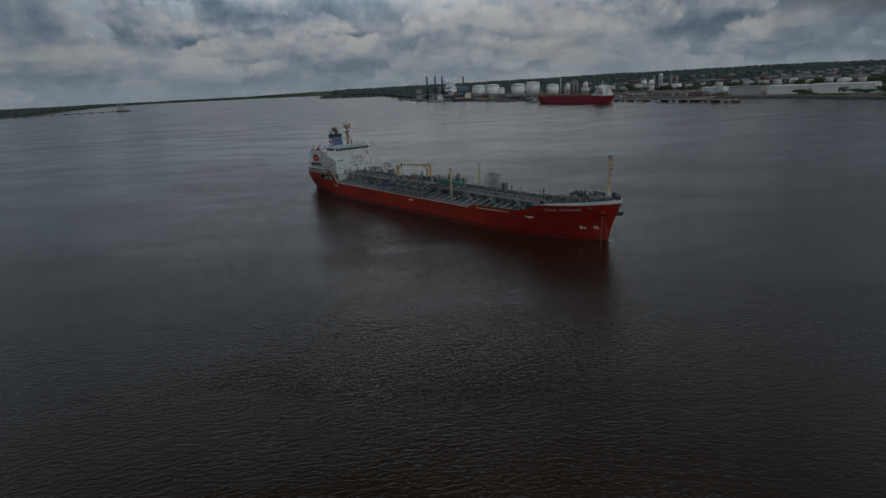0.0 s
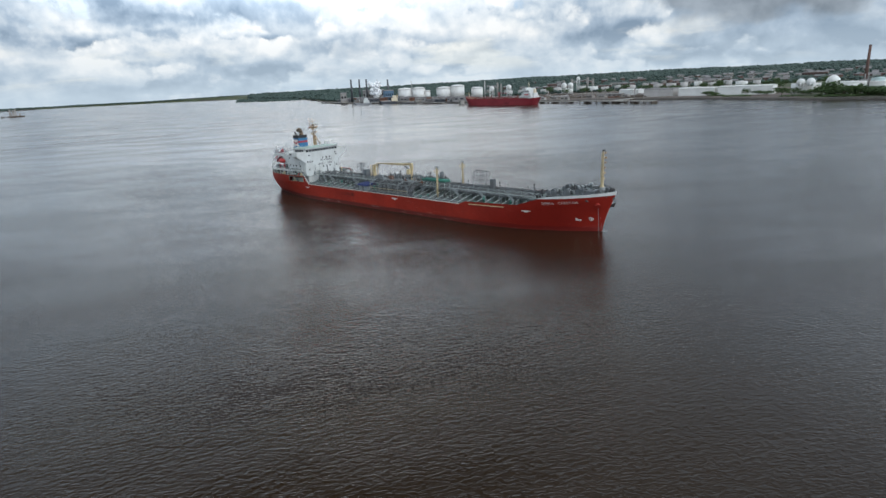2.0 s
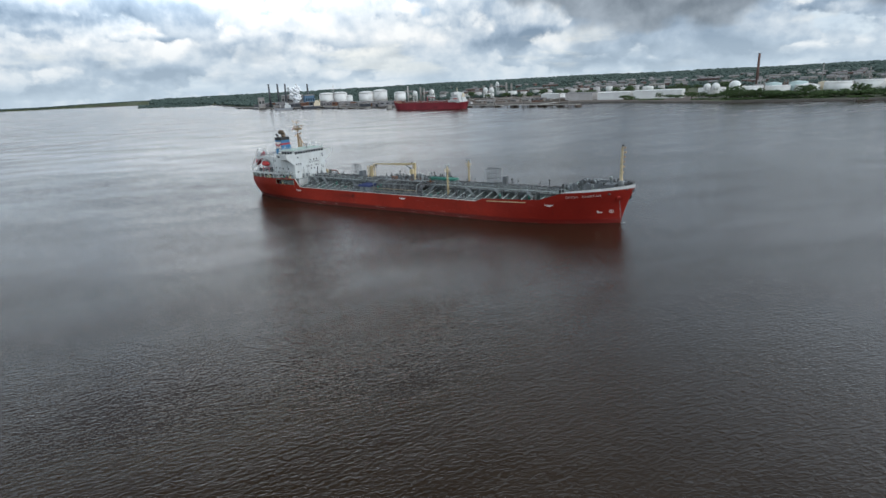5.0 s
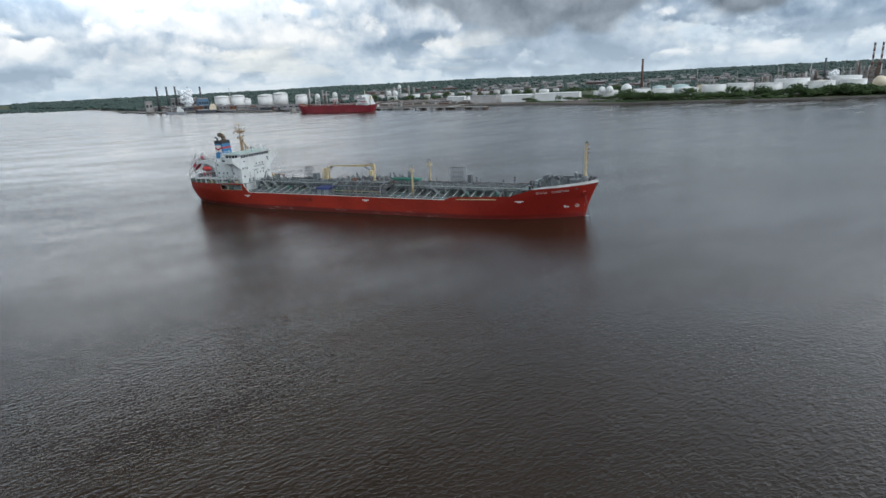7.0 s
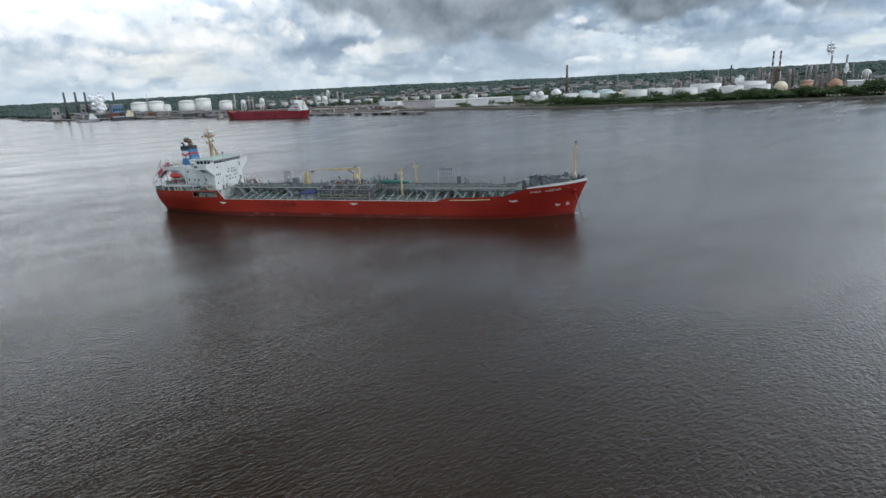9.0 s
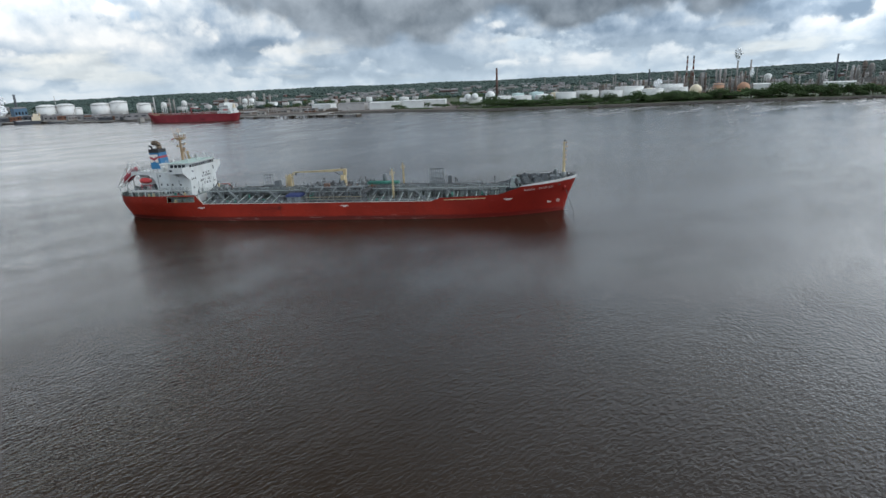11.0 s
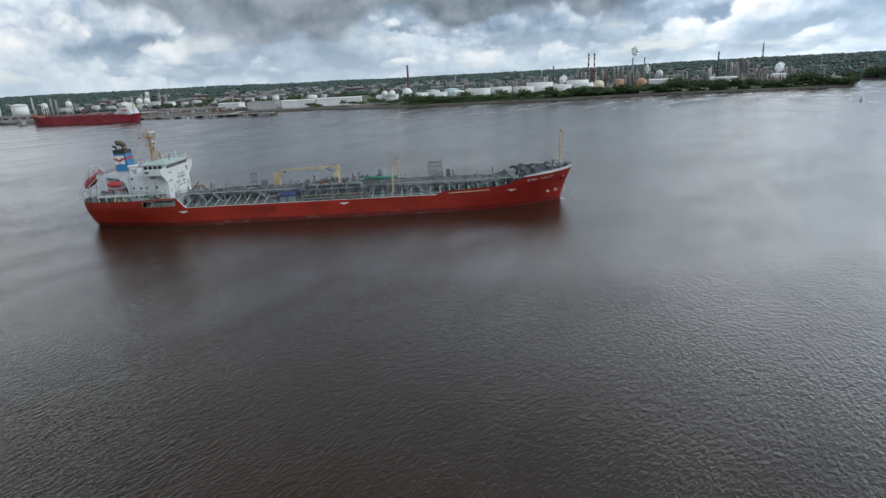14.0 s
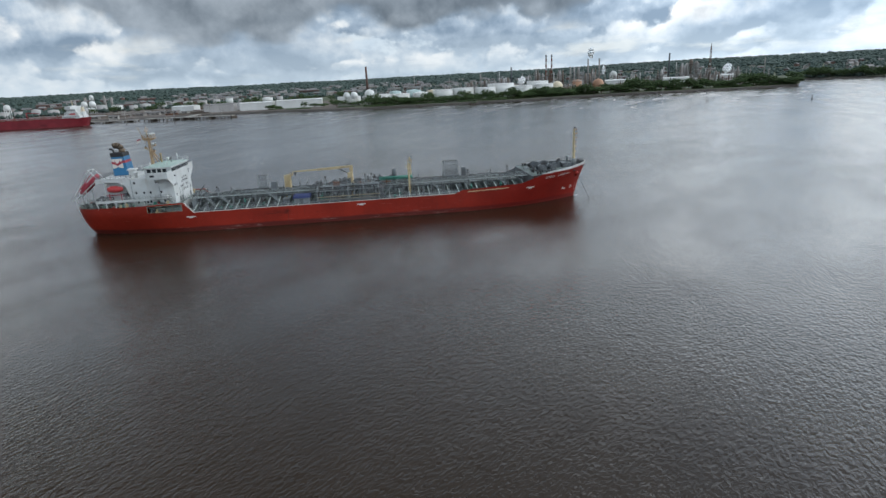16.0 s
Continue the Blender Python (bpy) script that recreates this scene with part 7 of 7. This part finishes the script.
# catalytic cracker and lattice flare tower
cc = thing("cracker_unit", Geo().box(-11, -8, 0, 11, 8, 20, 1), PLANT, (1288, 344, on_land(1288, 344)), -70, "massive grey-brown cracking unit with two bulky vessels", "process unit")
part("reactor", Geo().lathe(-5, 0, [(2.2, 10), (2.2, 34), (4.2, 37), (4.2, 47), (2, 51), (.5, 52)], 16), BROWN, cc)
part("regenerator", Geo().lathe(6, 0, [(2.6, 10), (2.6, 30), (4.6, 33), (4.6, 43), (3, 46), (.5, 47)], 16), PLANT, cc)
for x in (-11, 0, 11):
    part("column", Geo().beam((x, -8, 0), (x, -8, 42), .8).beam((x, 8, 0), (x, 8, 42), .8), PLANT, cc)
for z in (6, 12, 18, 24, 30, 36, 42):
    part("floor_frame", Geo().box(-11, -8, z, 11, -7.3, z + .8).box(-11, 7.3, z, 11, 8, z + .8), PLANT, cc)
fl = thing("flare_tower", None, None, (1295, 311, on_land(1295, 311)), 0, "slender lattice flare tower", "tower")
for k in range(3):
    a = k * 2.094
    part("tower_leg", Geo().beam((4 * math.cos(a), 4 * math.sin(a), 0), (1 * math.cos(a), 1 * math.sin(a), 78), .55), RUST, fl)
for k in range(13):
    z0, z1 = 6 * k, 6 * k + 6
    ra, rb = 4 - 3 * z0 / 78, 4 - 3 * z1 / 78
    part("tower_brace", Geo().beam((ra, 0, z0), (-.5 * rb, .866 * rb, z1), .35).beam((-.5 * ra, .866 * ra, z0), (-.5 * rb, -.866 * rb, z1), .35).beam((-.5 * ra, -.866 * ra, z0), (rb, 0, z1), .35), TANKW if k % 3 == 0 else RUST, fl)
part("flare_pipe", Geo().tube((0, 0, 0), (0, 0, 82), .6), STACKD, fl)

# ---------------------------------------------------------------- town behind
def house_kind(seed, wall):
    q = random.Random(seed)
    lx, ly, h = q.uniform(12, 26), q.uniform(9, 13), q.uniform(5.5, 10)
    t = thing("town_house", None, None, (0, 0, -500), 0, "small house among the trees on the slope", "house", "houses of the town")
    part("wall", Geo().box(-lx / 2, -ly / 2, -2, lx / 2, ly / 2, h), wall, t)
    part("roof", Geo().prism([(-ly / 2 - .6, h), (ly / 2 + .6, h), (0, h + ly * .32)], "x", -lx / 2 - .6, lx / 2 + .6), ROOF, t, fix=True)
    for i in range(4):
        xx = -lx / 2 + lx * (i + .5) / 4
        part("window", Geo().box(xx - .8, -ly / 2 - .08, h * .5, xx + .8, -ly / 2 + .05, h * .75), GLASS, t)
    return t


kinds = [house_kind(k, (HOUSEW, BRICK, BRICK, HOUSEW, CONCRETE)[k % 5]) for k in range(6)]
q = random.Random(5)
spots = []
for i in range(230):
    a = q.uniform(14, 94) if i % 3 else q.uniform(30, 62)
    r = q.uniform(1750, 2900) if a < 88 else q.uniform(1650, 2800)
    x, y = polar(a, r)
    spots.append((x, y))
    m = pose(x, y, on_land(x, y) + 1.5, 0, 0, q.uniform(-100, 20))
    if i < 6:
        kinds[i].matrix_basis = m
    else:
        copy_thing(kinds[i % 6], m)
for i in range(16):
    a = q.uniform(18, 60)
    r = q.uniform(1700, 2300)
    x, y = polar(a, r)
    spots.append((x, y))
    shed(x, y, q.uniform(35, 80), q.uniform(14, 22), on_land(x, y) + q.uniform(9, 15), -a + q.uniform(-12, 12), q.choice((HOUSEW, BRICK, BRICK, CONCRETE)), "long weathered block in the town behind the works", "town_block", "building", 9)


# ---------------------------------------------------------------- trees
def tree_kind(seed, height, wide):
    q = random.Random(seed)
    t = thing("tree", None, None, (0, 0, -500), 0, "full leafy green tree on the river bank", "tree", "trees along the bank")
    g = Geo().tube((0, 0, -.5), (.2, .1, height * .45), .35, .22, 7)
    limbs = []
    for k in range(6):
        a = k * 1.05 + q.uniform(-.3, .3)
        e = Vector((wide * .55 * math.cos(a), wide * .55 * math.sin(a), height * q.uniform(.5, .8)))
        g.tube((.15, .1, height * q.uniform(.22, .42)), e, .17, .07, 5)
        limbs.append(e)
    part("trunk", g, BARK, t)
    c = Geo()
    for k in range(150):
        b = limbs[k % 6] if k % 5 else Vector((0, 0, height * .72))
        d = Vector((q.gauss(0, 1), q.gauss(0, 1), q.gauss(0, .8))).normalized() * q.uniform(.3, 1) ** .5
        p = b + Vector((d.x * wide * .48, d.y * wide * .48, d.z * height * .27))
        p.z = max(p.z, height * .12)
        c.clump(p, q.uniform(.5, 1.15) * wide * .12, q)
    part("crown", c, LEAF, t)
    return t


tk = [tree_kind(k, h, w) for k, (h, w) in enumerate(((11, 8), (8, 8), (13, 9), (6, 8), (9.5, 6.5), (5, 6)))]
q = random.Random(21)
row = []
for i in range(190):
    a = 45.5 + 41.0 * i / 190 + q.uniform(-.12, .12)
    if 58.5 < a < 60.0 and i % 3:
        continue
    s = lerp_table(a, SHORE)
    row.append((a, s + q.uniform(30, 58), q.choice((0, 1, 1, 3, 3, 4, 5, 5, 2 if a > 60 else 1))))
for a, d in ((36.4, 40), (37.0, 38), (39.5, 60), (40.5, 70), (41.2, 60), (42.4, 55), (43.3, 80), (44, 70), (44.6, 60)):
    row.append((a, lerp_table(a, SHORE) + d, q.choice((1, 3, 4))))
for i in range(46):
    a = 87.2 + i * .2
    row.append((a, lerp_table(a, SHORE) + q.uniform(12, 40), q.choice((0, 1, 2, 4))))
for a, d, k in ((86.2, 12, 1), (86.0, 20, 0), (85.6, 26, 3)):
    row.append((a, lerp_table(a, SHORE) + d, k))
for i in range(30):
    a = q.uniform(20, 45)
    row.append((a, q.uniform(1250, 1480), q.choice((0, 2, 4, 2))))
for n, (a, r, k) in enumerate(row):
    x, y = polar(a, r)
    m = pose(x, y, on_land(x, y) - .2, 0, 0, q.uniform(0, 360)) @ Matrix.Scale(q.uniform(1.0, 1.55) * (1.2 if a > 60 else 1.0), 4)
    if n < 6:
        tk[n].matrix_basis = m
    else:
        o = copy_thing(tk[k], Matrix.Identity(4))
        o.matrix_basis = m


def woodland(name, zones, label, seed):
    """Far woods as one mass of ragged clumps over the land."""
    q = random.Random(seed)
    g = Geo()
    keep = [(x, y) for x, y in spots]
    for a0, a1, r0, r1, count, size in zones:
        for _ in range(count):
            a = q.uniform(a0, a1)
            s = lerp_table(a, SHORE)
            r = max(s + 14, r0) + (r1 - max(s + 14, r0)) * q.random() ** .8
            x, y = polar(a, r)
            if r < 3000 and noise.noise((x / 130, y / 130, 5.0)) < -.12:
                continue
            k = size * q.uniform(.6, 1.3)
            if r < 3000 and any(abs(x - u) < 17 and abs(y - v) < 17 for u, v in keep):
                continue
            g.clump((x, y, land_height(a, r) + k * q.uniform(.3, .7)), k, q, .75 if r < 2600 else .5, True)
    thing(name, g, HAZED_WOODS, label=label, category="woodland", kind="stuff")


woodland("far_woods", ((-9, 96, 1650, 2600, 17000, 5.8), (-9, 96, 2600, 3600, 18000, 9.5), (-9, 96, 3500, 4480, 22000, 13), (-36, -26, 2200, 4500, 3500, 6), (-27, -8, 4550, 4700, 1500, 5.5), (44, 62, 1150, 1700, 900, 5.5), (86.9, 95, 1420, 1900, 2600, 5.5), (-10, 4, 1500, 2700, 1500, 8), (4, 30, 1480, 1700, 700, 6)), "dark green woods over the hills behind the shore, haze-tinted", 9)


def bank_scrub():
    q = random.Random(4)
    g = Geo()
    for _ in range(5200):
        a = q.uniform(36, 87)
        s = lerp_table(a, SHORE)
        d = q.uniform(36 if a > 60 else 22, 64)
        x, y = polar(a, s + d)
        if noise.noise((x / 30, y / 30, 1.0)) < (-.05 if a > 45 else .25):
            continue
        k = q.uniform(.7, 2.0) * (1.7 if a > 58 else 1.2)
        g.clump((x, y, land_height(a, s + d) + k * .4), k, q, .7)
    thing("bank_scrub", g, LEAF, label="low green scrub along the river bank", category="scrub", kind="stuff")


bank_scrub()


def riprap():
    q = random.Random(8)
    g = Geo()
    for _ in range(5000):
        a = q.uniform(30, 87)
        s = lerp_table(a, SHORE)
        d = q.uniform(-2, 10)
        wob = noise.noise((a * 1.3, 0.5, 0.1)) * 7 + noise.noise((a * 6, 2.5, 0.1)) * 3
        x, y = polar(a, s + d + wob)
        k = q.uniform(.5, 1.3)
        g.clump((x, y, land_height(a, s + max(d, 0)) + .1), k, q, .6)
    thing("riprap", g, MUD, label="dark rough stones along the water's edge", category="stones", kind="stuff")


riprap()


# ---------------------------------------------------------------- steam
def vapour():
    m = bpy.data.materials.new("steam")
    m.use_nodes = True
    t = m.node_tree
    bsdf = t.nodes["Principled BSDF"]
    bsdf.inputs["Base Color"].default_value = (.93, .94, .95, 1)
    bsdf.inputs["Roughness"].default_value = 1.0
    bsdf.inputs["Specular IOR Level"].default_value = 0.0
    co = t.nodes.new("ShaderNodeTexCoord")
    n = node(t, "ShaderNodeTexNoise", Scale=.12, Detail=6.0)
    t.links.new(co.outputs["Object"], n.inputs[0])
    t.links.new(ramp(t, n.outputs[0], ((.25, .75), (.5, 1.0))), bsdf.inputs["Alpha"])
    return m


STEAM = vapour()


def steam(x, y, z, puffs, label):
    q = random.Random(int(x + y))
    g = Geo()
    for px, pz, r in puffs:
        for _ in range(26):
            d = Vector((q.gauss(0, 1), q.gauss(0, 1), q.gauss(0, 1))).normalized() * r * q.random() ** .4
            g.clump((px + d.x, d.y, pz + d.z), r * q.uniform(.3, .55), q, .9, True)
    thing("steam_plume", g, STEAM, (x, y, z), 0, label, "steam", kind="stuff")


steam(46, 1690, 14, ((0, 0, 9), (4, 10, 11), (-4, 16, 12), (3, 24, 11), (-8, 30, 9), (8, 32, 9), (-14, 34, 7)), "white steam drifting up beside the power-station chimneys")

SMALL = ((0, 0, 5), (4, 4, 6), (-4, 6, 5), (9, 5, 5), (-9, 3, 4), (13, 8, 4), (3, 10, 4))
steam(1058, 655, 22, SMALL, "white steam over the refinery pipework")
steam(1064, 501, 70, ((0, 0, 5), (3, 4, 6), (-3, 6, 5), (5, 8, 4), (0, 11, 5)), "white puff of steam over a refinery chimney")
steam(1082, 480, 36, ((0, 0, 3), (1, 4, 3.5), (-1, 8, 3), (2, 11, 2.5)), "white steam rising from a process unit")
steam(1185, 262, 28, ((0, 0, 6), (8, 3, 7), (-7, 2, 5), (16, 6, 6), (24, 9, 5), (-3, 7, 5)), "thin white steam drifting behind the refinery")
